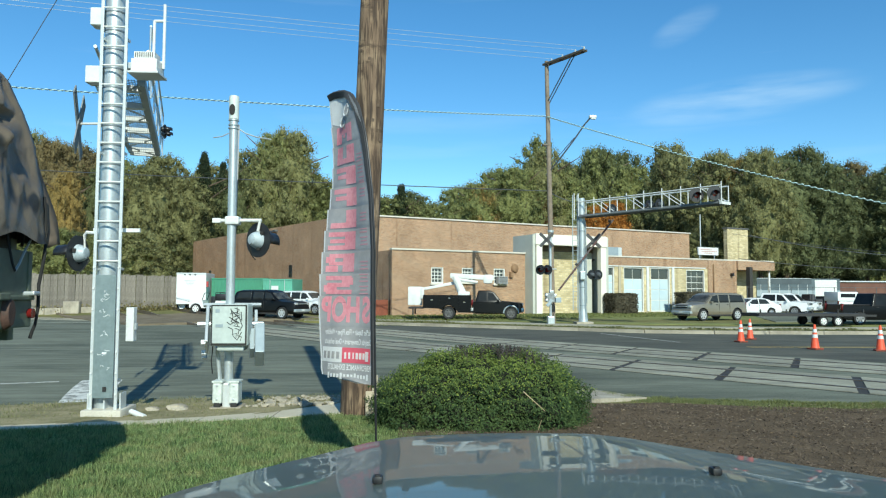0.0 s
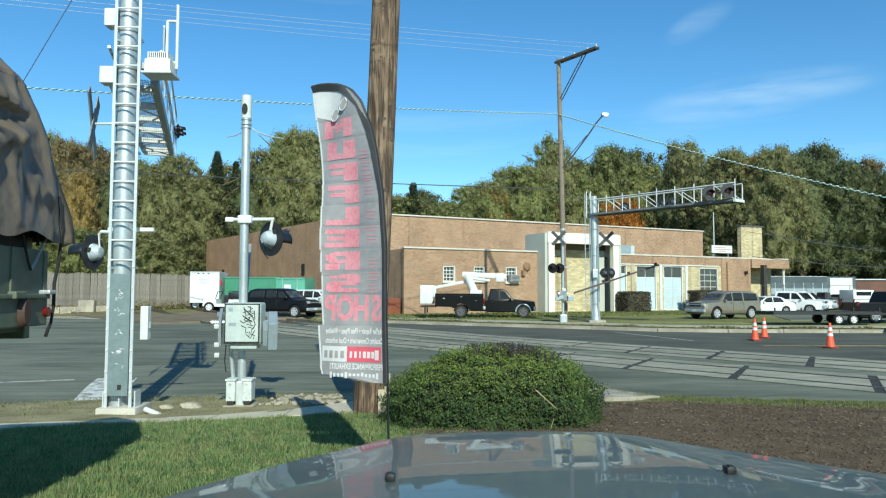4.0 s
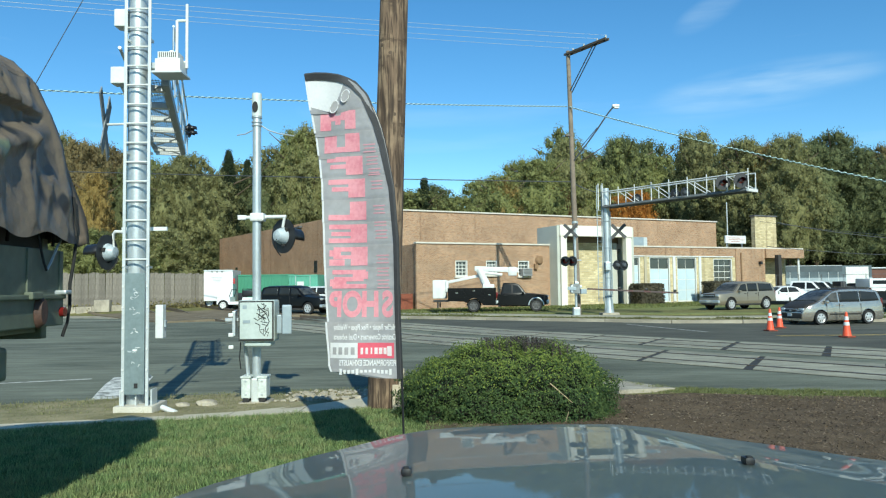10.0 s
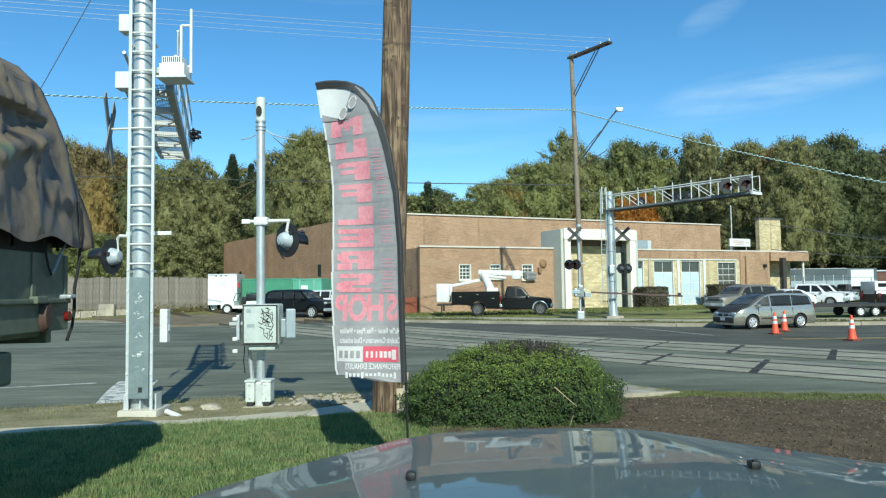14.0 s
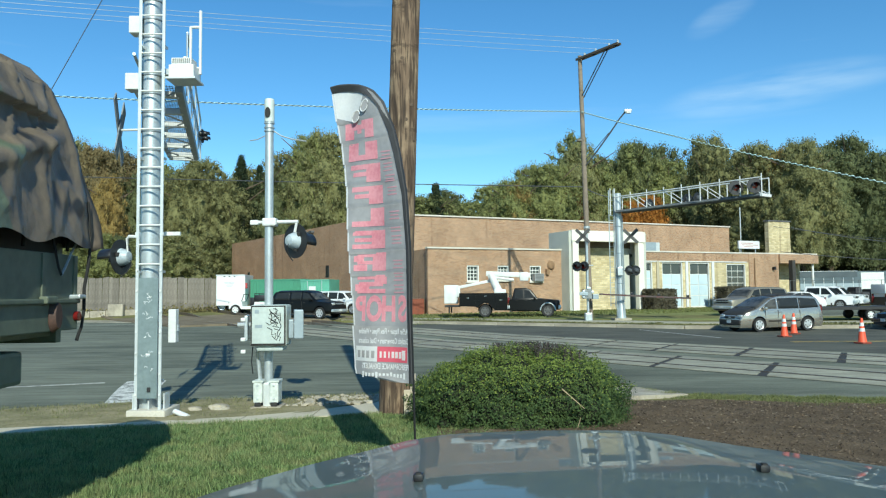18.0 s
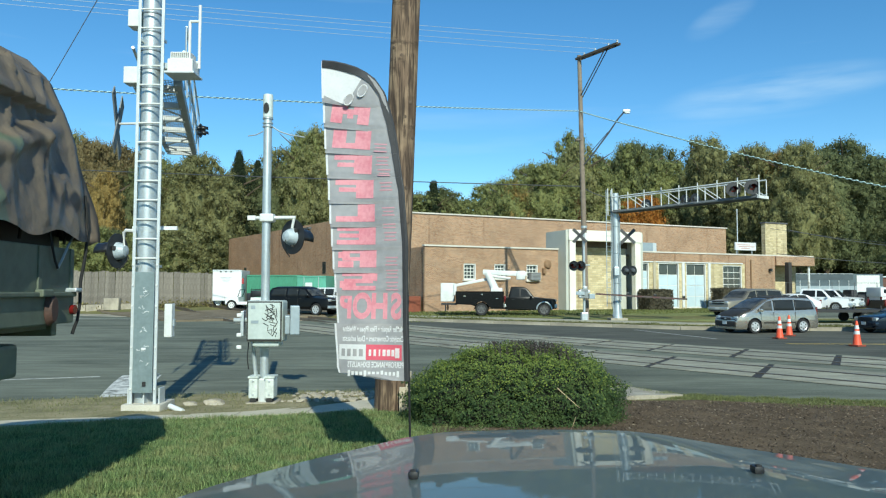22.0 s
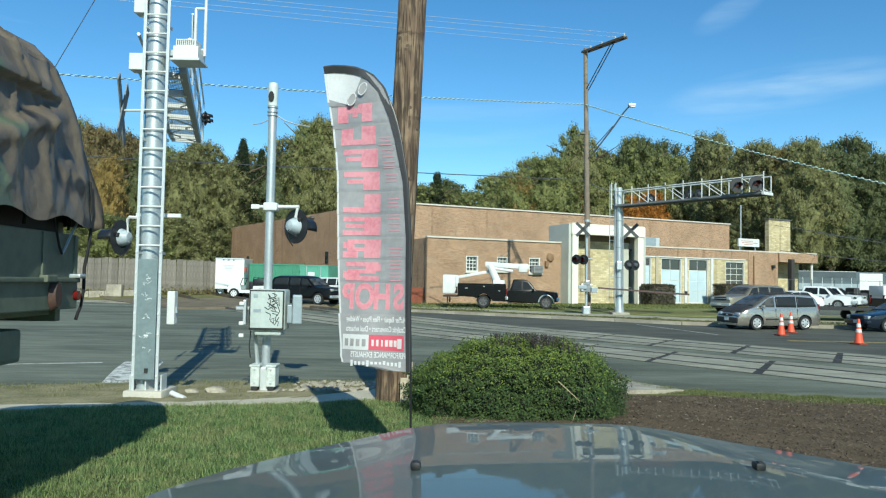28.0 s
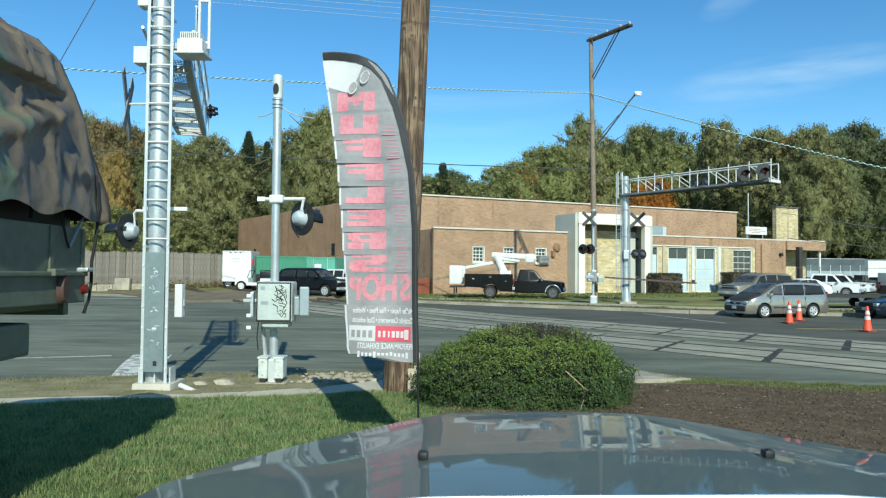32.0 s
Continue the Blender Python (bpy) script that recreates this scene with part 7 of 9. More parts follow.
part("lamp_arm_stay", tube([(-0.27, 0, 9.5), (0.5, -0.3, 10.3), (1.35, -0.6, 11.3)], 0.025, 6), wire_m, fpole, "arm stay")
lh = part("lamp_head", bx(2.40, -0.95, 12.52, 0.46, 0.26, 0.19, bevel=0.08), alum, fpole, "cobra-head street lamp", m=None)
part("lamp_glass", bx(2.44, -0.95, 12.42, 0.30, 0.22, 0.1, bevel=0.04), white_m, lh, "lamp glass")
part("pole_band", rod((-0.02, 0, 5.68), (-0.02, 0, 5.55), 0.19, seg=12), galv, fpole)
part("clamp", bx(-0.3, 0, 10.95, 0.4, 0.3, 0.10), grey_wood, fpole, "cable clamp", smooth=False)
part("sign_plate", bx(0.0, -0.19, 5.0, 0.22, 0.02, 0.5), white_m, fpole, "small white plate", smooth=False)

fgate = thing("crossing_gate_signal", "far crossing signal with gate arm, flashers and crossbuck", "crossing signal", 8.55, 43.6, ground_z(8.55, 43.6))
part("post", rod((0, 0, 0), (0, 0, 5.2), 0.075, seg=14), galv, fgate, "aluminium post")
part("base", bx(0, 0, 0.25, 0.42, 0.42, 0.5, bevel=0.06), galv, fgate, "pale cast base", smooth=False)
for sx_, z_, w_ in ((-0.30, 1.75, 0.14), (-0.30, 1.45, 0.14), (0.22, 1.72, 0.14), (0.0, 1.95, 0.24)):
    part("clamp", bx(sx_, -0.2, z_, w_, 0.3, 0.14, bevel=0.02), galv, fgate, "bolted clamp", smooth=False)
part("cable", tube([(0.1, -0.1, 1.4), (0.2, -0.15, 1.0), (0.12, -0.1, 0.5)], 0.03, 6), black_m, fgate, "cable")
for rz in (45, -45):
    part("crossbuck_blade", bx(0, 0, 0, 1.12, 0.02, 0.18), mat("buck_back", (0.09, 0.09, 0.09), (0.06, 0.06, 0.06), 0.7), fgate, "crossbuck blade from behind", smooth=False, m=pose(-0.25, -0.1, 5.05, 0, rz, -20))
part("cross_arm", rod((-0.75, 0, 3.3), (0.35, 0, 3.3), 0.04), galv, fgate, "lamp cross arm")
for x, rz in ((-0.62, 150), (-0.2, 150)):
    lamp_head(fgate, pose(x, -0.1, 3.25, 0, 0, rz), black_m, 0.30)
mbx = part("motor_box", bx(-0.05, -0.1, 1.6, 0.5, 0.45, 0.55, bevel=0.04), mat("gate_box_grey", (0.24, 0.26, 0.26), (0.13, 0.145, 0.15), 0.55, 6.0, amount=1.6), fgate, "gate motor box", smooth=False)
part("box_side", bx(0.42, -0.1, 1.45, 0.35, 0.35, 0.3, bevel=0.03), plate_m, mbx, smooth=False)
far_arm = part("gate_arm", bx(3.2, -0.3, 0, 5.4, 0.07, 0.10, bevel=0.01), mat("arm_dark", (0.09, 0.06, 0.055), (0.05, 0.04, 0.04), 0.6), fgate, "gate arm with dark back", smooth=False)
for k in range(5):
    part("stripe", bx(0.9 + k * 1.05, -0.345, 0, 0.4, 0.02, 0.102), mat("dim_red", (0.10, 0.045, 0.04), (0.07, 0.03, 0.03), 0.6), far_arm, "dull red stripe", smooth=False)
for x in (2.4, 4.0, 5.7):
    part("arm_lamp", bx(x, -0.3, 0.12, 0.16, 0.12, 0.14, bevel=0.02), black_m, far_arm, "small arm lamp")
part("counterweight", bx(-0.4, -0.3, -0.02, 0.5, 0.1, 0.2, bevel=0.02), plate_m, far_arm, "counterweight", smooth=False)

fmast = thing("cantilever_signal_mast", "far railway signal mast with long lattice cantilever over the road", "signal mast", 10.6, 44.0, ground_z(10.6, 44.0))
part("footing", bx(0, 0, 0.02, 1.0, 1.0, 0.2), concrete, fmast, smooth=False)
part("tube", rod((0, 0, 0), (-0.05, 0, 7.6), 0.21, 0.19, seg=18), galv, fmast, "galvanised mast tube")
for sx in (-0.32, -0.6):
    part("ladder_rail", bx(sx, 0, 4.3, 0.04, 0.04, 7.0), plate_m, fmast, smooth=False)
for i in range(22):
    part("rung", rod((-0.32, 0, 1.0 + i * 0.31), (-0.6, 0, 1.0 + i * 0.31), 0.012, seg=6), plate_m, fmast)
for rz in (45, -45):
    part("crossbuck_blade", bx(0, 0, 0, 1.15, 0.02, 0.19), MATS["buck_back"], fmast, "crossbuck blade from behind", smooth=False, m=pose(0.65, -0.1, 5.0, 0, rz, -15))
part("lamp_pipe", rod((0, 0, 3.0), (1.0, 0, 3.0), 0.04), galv, fmast)
for x in (0.55, 0.95):
    lamp_head(fmast, pose(x, 0.0, 2.95, 0, 0, 20), mat("far_housing", (0.10, 0.11, 0.12), (0.05, 0.055, 0.06), 0.4, 9), 0.30)
for dx_, dy_, z0_, z1_ in ((-0.24, -0.1, 0.2, 6.9), (0.10, -0.24, 0.2, 4.6), (0.20, -0.16, 1.2, 6.2)):
    part("conduit", tube([(dx_, dy_, z0_), (dx_ - 0.02, dy_, (z0_ + z1_) / 2), (dx_ - 0.05, dy_, z1_)], 0.028, 6), plate_m, fmast, "conduit")
for z_ in (1.1, 2.2, 4.0, 5.6):
    part("strap", lathe([(0.215, z_ - 0.03), (0.235, z_ - 0.02), (0.235, z_ + 0.02), (0.215, z_ + 0.03)], 16), plate_m, fmast, "steel strap")
part("bell_box", bx(-0.1, -0.3, 2.9, 0.3, 0.3, 0.5, bevel=0.03), galv, fmast, smooth=False)
part("gusset", rod((0.0, 0, 0.1), (0.0, 0, 0.9), 0.30, 0.22, seg=14), galv, fmast)
# lattice arm towards (17.9, 40.7)
FD = Vector((5.6, -7.4, 0))
FL = FD.length
FU = FD / FL
FS = Vector((-FU.y, FU.x, 0))


def far_pt(s, side, z):
    return FU * s + FS * side + Vector((0, 0, z))


farm = part("arm", rod(far_pt(0, 0.3, 6.55), far_pt(FL, 0.3, 6.55), 0.07, seg=8), galv, fmast, "lattice cantilever arm")
part("walkway", bx(FL / 2, 0, 6.53, FL, 0.7, 0.06), mat("walkway_grey", (0.16, 0.17, 0.17), (0.11, 0.115, 0.115), 0.7), farm, "grating walkway", smooth=False, m=Matrix.Rotation(math.atan2(FU.y, FU.x), 4, "Z"))
for side in (-0.35, 0.35):
    part("chord", rod(far_pt(0, side, 6.45), far_pt(FL, side, 6.45), 0.06, seg=8), MATS["walkway_grey"], farm)
    part("top_rail", rod(far_pt(0, side, 7.35), far_pt(FL, side, 7.35), 0.035, seg=8), white_m, farm, "hand rail")
    for i in range(9):
        s = FL * i / 8
        part("stanchion", rod(far_pt(s, side, 6.45), far_pt(s, side, 7.55 if side < 0 else 7.35), 0.028, seg=6), white_m, farm, "white stanchion")
    for i in range(1, 8, 2):
        s = FL * i / 8
        part("brace", rod(far_pt(s, side, 7.3), far_pt(s + FL / 8, side, 6.5), 0.022, seg=6), white_m, farm)
for s in (FL * 0.97, FL * 0.86):
    p = far_pt(s, -0.5, 6.95)
    lamp_head(fmast, pose(p.x, p.y, p.z, 0, 0, 172), black_m, 0.38)
for s in (FL * 0.93, FL * 0.48, FL * 0.55, FL * 0.2):
    p = far_pt(s, 0.5, 6.8)
    lamp_head(fmast, pose(p.x, p.y, p.z, 0, 0, 20), MATS["far_housing"], 0.32)
part("arm_end", bx(0, 0, 0, 0.12, 0.9, 0.14), white_m, farm, smooth=False, m=Matrix.Translation(far_pt(FL, 0, 6.45)) @ Matrix.Rotation(math.atan2(FU.y, FU.x), 4, "Z"))
for sx in (-0.25, -0.5):
    part("cap_rod", rod((sx, 0, 6.3), (sx, 0, 7.9), 0.03, seg=6), white_m, fmast)

# ---- overhead wires ----
def wire(p0, p1, sag, r, material, label, dz=16):
    pts = []
    for i in range(dz + 1):
        f = i / dz
        q = Vector(p0).lerp(Vector(p1), f)
        q.z -= sag * 4 * f * (1 - f)
        pts.append(q)
    ob = new("overhead_wire", to_mesh("overhead_wire", tube(pts, r, 5), material, True))
    return tagged(ob, label, "wire", "overhead wires")


pale_wire = mat("pale_cable", (0.56, 0.74, 0.68), (0.45, 0.62, 0.57), 0.5, 4.0)


def twisted_wire(p0, p1, sag, label):
    """A pale and a dark strand wound round each other."""
    a, b = Vector(p0), Vector(p1)
    n_ = int((b - a).length / 0.05)
    ob = tagged(new("overhead_wire"), label, "wire", "overhead wires")
    for k, m_ in ((0, pale_wire), (1, wire_m)):
        pts = []
        for i in range(n_ + 1):
            f = i / n_
            q = a.lerp(b, f)
            w = math.pi * k + i * 2 * math.pi / 6
            pts.append((q.x, q.y + 0.024 * math.sin(w), q.z - sag * 4 * f * (1 - f) + 0.024 * math.cos(w)))
        part("pale_strand" if k == 0 else "dark_strand", tube(pts, 0.024 if k == 0 else 0.013, 4), m_, ob)

thin_pale = mat("bright_wire", (0.5, 0.53, 0.55), (0.42, 0.45, 0.47), 0.4)
PZ = 12.95
twisted_wire((-32.0, 22.0, 9.4), (P2X - 0.35, P2Y, PZ), 0.35, "pale and dark twisted overhead cable")
twisted_wire((P2X - 0.3, P2Y, PZ), (21.2, 26.0, 4.6), 0.25, "pale and dark twisted overhead cable")
wire((-48, 52.0, 11.4), (P2X - 0.2, P2Y, 8.3), 0.15, 0.03, wire_m, "dark overhead cable between poles", 24)
wire((P2X - 0.2, P2Y, 8.3), (10.6, 44.0, ground_z(10.6, 44.0) + 7.3), 0.15, 0.03, wire_m, "dark overhead cable between poles", 10)
wire((40.2 * U.x + ORG.x, 40.2 * U.y + ORG.y + 4.0, 8.6), (48, 60, 5.1), 0.3, 0.02, wire_m, "dark cable from the building", 16)
wire((27.6, 58.0, 6.8), (42.8, 58.0, 5.1), 0.35, 0.03, wire_m, "dark cable from the building", 16)
wire((26.7, 58.0, 4.9), (42.8, 58.0, 4.0), 0.25, 0.025, wire_m, "dark cable from the building", 16)
for k in range(4):
    p = Vector((P2X - 0.22, P2Y, gz2 + 16.24)) + xarm * (0.45, 1.4, 2.5, 3.2)[k]
    wire((-30.0, 24.0 - 1.4 * k, 13.0 - 0.35 * k), p, 0.2, 0.008, thin_pale, "thin bright power line", 24)
wire((-18.4, 25.0, 0.0), (-9.0, 25.0, 17.4), 0.0, 0.014, wire_m, "thin dark guy wire", 4)

# ---- vehicles ----


clear_lens_ = mat("clear_lens", (0.62, 0.64, 0.62), (0.5, 0.5, 0.5), 0.12, 9, 0, 0.4)


def wheel_parts(parent, x, y, r, rim_m, w=0.22):
    side = 1 if y > 0 else -1
    m = Matrix.Translation((x, y, r)) @ Matrix.Rotation(radians(-90 * side), 4, "X")
    ty = part("wheel", lathe([(r * 0.62, -w * 0.4), (r * 0.96, -w * 0.5), (r, -w * 0.3), (r, w * 0.3), (r * 0.96, w * 0.5), (r * 0.66, w * 0.42)], 24), rubber, parent, "black tyre", m=m)
    part("rim", lathe([(r * 0.68, w * 0.34), (r * 0.67, w * 0.50), (r * 0.58, w * 0.42), (r * 0.25, w * 0.50), (r * 0.16, w * 0.53), (r * 0.02, w * 0.54)], 20), rim_m, ty, "wheel rim")
    hole = to_mesh("rim_hole", lathe([(r * 0.10, w * 0.38), (r * 0.10, w * 0.475)], 8), dark_gap)
    for k in range(6):
        a = radians(60 * k)
        share("rim_hole", hole, ty, pose(r * 0.44 * math.cos(a), r * 0.44 * math.sin(a), 0.004))
    return ty


def body_profile(top, wheels, r, floor):
    """The lower body's outline from its top line (x, z), front to back, with wheel arches."""
    out = list(top)
    front, back = top[0][0], top[-1][0]
    out.append((back, floor + 0.05))
    for wx in sorted(wheels):
        ra = r * 1.17
        for k in range(9):
            a = math.pi * (1 - k / 8)
            out.append((wx + ra * math.cos(a), max(floor, r * 0.95 + ra * math.sin(a)) if 0 < k < 8 else floor))
    out.append((front, floor + 0.05))
    return out


def bulged(bm, half, belt, z0):
    """Rounds the sides a little: narrower at the sill and at the belt."""
    for v in bm.verts:
        f = (v.co.z - z0) / (belt - z0)
        k = 1 - 0.05 * (2 * f - 0.9) ** 2
        v.co.y *= k


def nose_taper(bm, xf, xb, amt_f, amt_b, depth=0.5):
    for v in bm.verts:
        if v.co.x > xf - depth:
            v.co.y *= 1 - amt_f * ((v.co.x - xf + depth) / depth) ** 2
        if v.co.x < xb + depth:
            v.co.y *= 1 - amt_b * ((xb + depth - v.co.x) / depth) ** 2


def vehicle(name, label, category, place, heading, paint_m, width, top, cabin, wheels, r, belt, floor=0.28, glass=(), rim=None, bed=None, grille=None, tumble=0.22, screen=True):
    """top: hood-to-tail line of the lower body; cabin: outline (x, z) over the belt; glass: side windows as outlines."""
    t = thing(name, label, category, *place, heading)
    half = width / 2
    rim = rim or mat("steel_rim", (0.34, 0.35, 0.36), (0.20, 0.21, 0.22), 0.4, 12.0, 0, 0.4, amount=1.4)
    bmv = bmesh.new()
    outline = body_profile(top, wheels, r, floor)
    n = 6
    rings = []
    for j in range(n + 1):
        y = -half + width * j / n
        rings.append([bmv.verts.new((x, y, z)) for x, z in outline])
    for a, b in zip(rings, rings[1:]):
        for i in range(len(outline)):
            bmv.faces.new((a[i], a[(i + 1) % len(outline)], b[(i + 1) % len(outline)], b[i]))
    caps = [bmv.faces.new(rings[0]), bmv.faces.new(rings[-1][::-1])]
    bmesh.ops.triangulate(bmv, faces=caps, ngon_method="EAR_CLIP")
    for v in bmv.verts:
        k = abs(v.co.y) / half
        if v.co.z > belt - 0.12:
            v.co.z -= 0.05 * k ** 3
    bulged(bmv, half, belt, floor)
    nose_taper(bmv, top[0][0], top[-1][0], 0.16, 0.08)
    body = part("body", bmv, paint_m, t, "painted body")
    if cabin:
        bmc = bmesh.new()
        sides = []
        for s in (-1, 1):
            sides.append([bmc.verts.new((x, s * (half * 0.93 - tumble * (z - belt)), z)) for x, z in cabin])
        n = len(cabin)
        for i in range(n):
            bmc.faces.new((sides[0][i], sides[0][(i + 1) % n], sides[1][(i + 1) % n], sides[1][i]))
        bmc.faces.new(sides[0])
        bmc.faces.new(sides[1][::-1])
        es = [e for e in bmc.edges if max(v.co.z for v in e.verts) > belt + 0.1]
        bmesh.ops.bevel(bmc, geom=es, offset=0.05, segments=3, affect="EDGES", profile=0.6)
        cab = part("cabin", bmc, paint_m, t, "cabin and roof")
        for g in glass:
            for s in (-1, 1):
                bmg = bmesh.new()
                a = [bmg.verts.new((x, s * (half * 0.93 - tumble * (z - belt) + 0.008), z)) for x, z in g]
                b = [bmg.verts.new((x, s * (half * 0.93 - tumble * (z - belt) - 0.02), z)) for x, z in g]
                bmg.faces.new(a)
                for i in range(len(g)):
                    bmg.faces.new((a[i], a[(i + 1) % len(g)], b[(i + 1) % len(g)], b[i]))
                part("side_window", bmg, glass_dark, cab, "dark side window", smooth=False)
        # front and rear screens on the sloping faces
        zt = max(z for x, z in cabin)
        fr = sorted([p for p in cabin if p[1] <= belt + 0.05], key=lambda p: -p[0])[0]
        ft = sorted([p for p in cabin if p[1] > zt - 0.12], key=lambda p: -p[0])[0]
        rb = sorted([p for p in cabin if p[1] <= belt + 0.05], key=lambda p: p[0])[0]
        rt = sorted([p for p in cabin if p[1] > zt - 0.12], key=lambda p: p[0])[0]
        for nm, (lo, hi), d in (("windscreen", (fr, ft), 1), ("rear_window", (rb, rt), -1)):
            bmg = bmesh.new()
            vs = []
            for f in (0.08, 0.9):
                x, z = lo[0] + (hi[0] - lo[0]) * f, lo[1] + (hi[1] - lo[1]) * f
                hw = half * 0.93 - tumble * (z - belt) - 0.09
                nx = Vector((hi[1] - lo[1], 0, -(hi[0] - lo[0]))).normalized() * d * 0.012
                vs.append([bmg.verts.new((x + nx.x, -hw, z + nx.z)), bmg.verts.new((x + nx.x, hw, z + nx.z))])
            bmg.faces.new((vs[0][0], vs[0][1], vs[1][1], vs[1][0]))
            q = bmesh.ops.extrude_face_region(bmg, geom=bmg.faces[:])
            bmesh.ops.translate(bmg, verts=[g for g in q["geom"] if isinstance(g, bmesh.types.BMVert)], vec=(-0.03 * d, 0, 0))
            part(nm, bmg, glass_dark, cab, "dark glass", smooth=False)
    for wx in wheels:
        for s in (-1, 1):
            wheel_parts(t, wx, s * (half - 0.10), r, rim)
    xf, xb = top[0][0], top[-1][0]
    hz = top[1][1] - 0.12
    lens = clear_lens_
    for s in (-1, 1):
        part("headlight", bx(xf - 0.05, s * half * 0.66, hz, 0.16, 0.36, 0.17, bevel=0.03), lens, t, "headlight")
        part("tail_light", bx(xb + 0.03, s * half * 0.80, belt - 0.1, 0.12, 0.16, 0.4, bevel=0.02), red_lens, t, "red tail light")
        part("door_mirror", bx(fr[0] - 0.25 if cabin else 0, s * (half + 0.08), belt + 0.06, 0.12, 0.2, 0.16, bevel=0.03), paint_m, t, "door mirror")
        for k, g in enumerate(glass[:2]):
            xs_ = [p[0] for p in g]
            part("door_handle", bx(min(xs_) + 0.12, s * (half * 0.975), belt - 0.12, 0.16, 0.03, 0.035), dark_gap, t, "door handle")
    part("front_bumper", bx(xf - 0.02, 0, floor + 0.22, 0.22, width * 0.86, 0.26, bevel=0.04), grille or paint_m, t, "front bumper")
    part("rear_bumper", bx(xb + 0.02, 0, floor + 0.24, 0.22, width * 0.90, 0.24, bevel=0.04), grille or paint_m, t, "rear bumper")
    part("grille", bx(xf - 0.02, 0, hz - 0.02, 0.1, half * 0.9, 0.18, bevel=0.02), dark_gap, t, "dark grille")
    part("number_plate", bx(xf + 0.10, 0, floor + 0.24, 0.012, 0.30, 0.15), white_m, t, "plain plate", smooth=False)
    part("underbody", bx((xf + xb) / 2, 0, floor + 0.02, (xf - xb) * 0.86, width * 0.72, 0.16), dark_gap, t, smooth=False)
    return t


def paint_of(name, c, rough=0.3, metal=0.3, coat=0.35, spec=0.5):
    return mat(name, c, tuple(v * 0.9 for v in c), rough, 2.0, 0, metal, fine=20, coat=coat, amount=0.7, spec=spec)


champagne = paint_of("champagne_paint", (0.50, 0.455, 0.39), 0.27, 0.75)
navy = paint_of("navy_paint", (0.012, 0.02, 0.035), 0.2, 0.2)
tan = paint_of("tan_paint", (0.27, 0.235, 0.175), 0.33, 0.4)
carblack = paint_of("car_black", (0.006, 0.006, 0.006), 0.3, 0.0, 0.03, 0.2)
carwhite = paint_of("car_white", (0.74, 0.75, 0.75), 0.35, 0.0)


class Shell:
    """A rounded car body: its line over the top, its width and the fall of its sides."""

    def __init__(self, line, half, belt, floor, tumble):
        self.line, self.half, self.belt, self.floor, self.tumble = sorted(line), half, belt, floor, tumble
        self.xb, self.xf = self.line[0][0], self.line[-1][0]

    def top(self, x):
        return lerp_pts(self.line, x)

    def width(self, x):
        a, b = max(0, x - self.xf + 0.7) / 0.7, max(0, self.xb + 0.5 - x) / 0.5
        return self.half * (1 - 0.17 * a ** 2.2 - 0.08 * b ** 2)

    def side(self, x, z):
        """Half width at the height z."""
        b = min(self.belt, self.top(x) - 0.07)
        f = lerp_pts([(self.floor, 0.90), (self.floor + 0.10, 0.965), (0.50, 0.992), (0.60, 1.0), (0.70, 0.992), (0.82, 0.99), (max(0.83, b), 0.955)], min(z, b))
        return self.width(x) * f - self.tumble * max(0, z - b)

    def crown(self, x, f):
        """Height of the top at the share f of its half width."""
        return self.top(x) - 0.03 + 0.048 * (1 - abs(f) ** 2.5) - 0.03 * max(0, abs(f) - 0.8) / 0.2

    def section(self, x):
        zt = self.top(x)
        b, ze = min(self.belt, zt - 0.07), zt - 0.06
        zs = [self.floor, self.floor + 0.10, *[q for q in (0.44, 0.54, 0.60, 0.66, 0.74, 0.82) if q < b - 0.02]]
        zs += [b] * (9 - len(zs)) + [b + (ze - b) * k / 5 for k in range(1, 6)]
        out = [(self.side(x, z), z) for z in zs]
        ye = out[-1][0]
        return out + [(ye * f, self.crown(x, f)) for f in (0.96, 0.88, 0.7, 0.4, 0.0)]

    def body(self, wheels, r):
        bm = bmesh.new()
        n = 84
        rows = []
        for j in range(n + 1):
            x = self.xb + (self.xf - self.xb) * j / n
            sec = self.section(x)
            rows.append([bm.verts.new((x, y, z)) for y, z in sec] + [bm.verts.new((x, -y, z)) for y, z in sec[-2::-1]])
        ra = r * 1.2
        gone = set()
        for row in rows:
            for v in row:
                for wx in wheels:
                    d = Vector((v.co.x - wx, v.co.z - r))
                    if d.length < ra and v.co.z < self.belt - 0.1:
                        gone.add(v)
        for a, b in zip(rows, rows[1:]):
            for i in range(len(a) - 1):
                q = (a[i], a[i + 1], b[i + 1], b[i])
                if not all(v in gone for v in q):
                    bm.faces.new(q)
            bm.faces.new((b[0], a[0], a[-1], b[-1])) if not {a[0], b[0]} & gone else None
        bm.faces.new(rows[0])
        bm.faces.new(rows[-1][::-1])
        for v in gone:
            for wx in wheels:
                d = Vector((v.co.x - wx, v.co.z - r))
                if d.length < ra and v.link_faces:
                    d = d.normalized() * ra
                    v.co.x, v.co.z = wx + d.x, max(self.floor - 0.01, r + d.y)
        bmesh.ops.delete(bm, geom=[v for v in bm.verts if not v.link_faces], context="VERTS")
        return bm

    def pane(self, corners, s):
        """Side glass between four corners (x, z), bowed with the body."""
        bm = bmesh.new()
        (ax, az), (bx_, bz), (cx, cz), (dx, dz) = corners
        g = []
        for i in range(9):
            u = i / 8
            row = []
            for k in range(4):
                w = k / 3
                x = (ax + (bx_ - ax) * u) * (1 - w) + (dx + (cx - dx) * u) * w
                z = (az + (bz - az) * u) * (1 - w) + (dz + (cz - dz) * u) * w
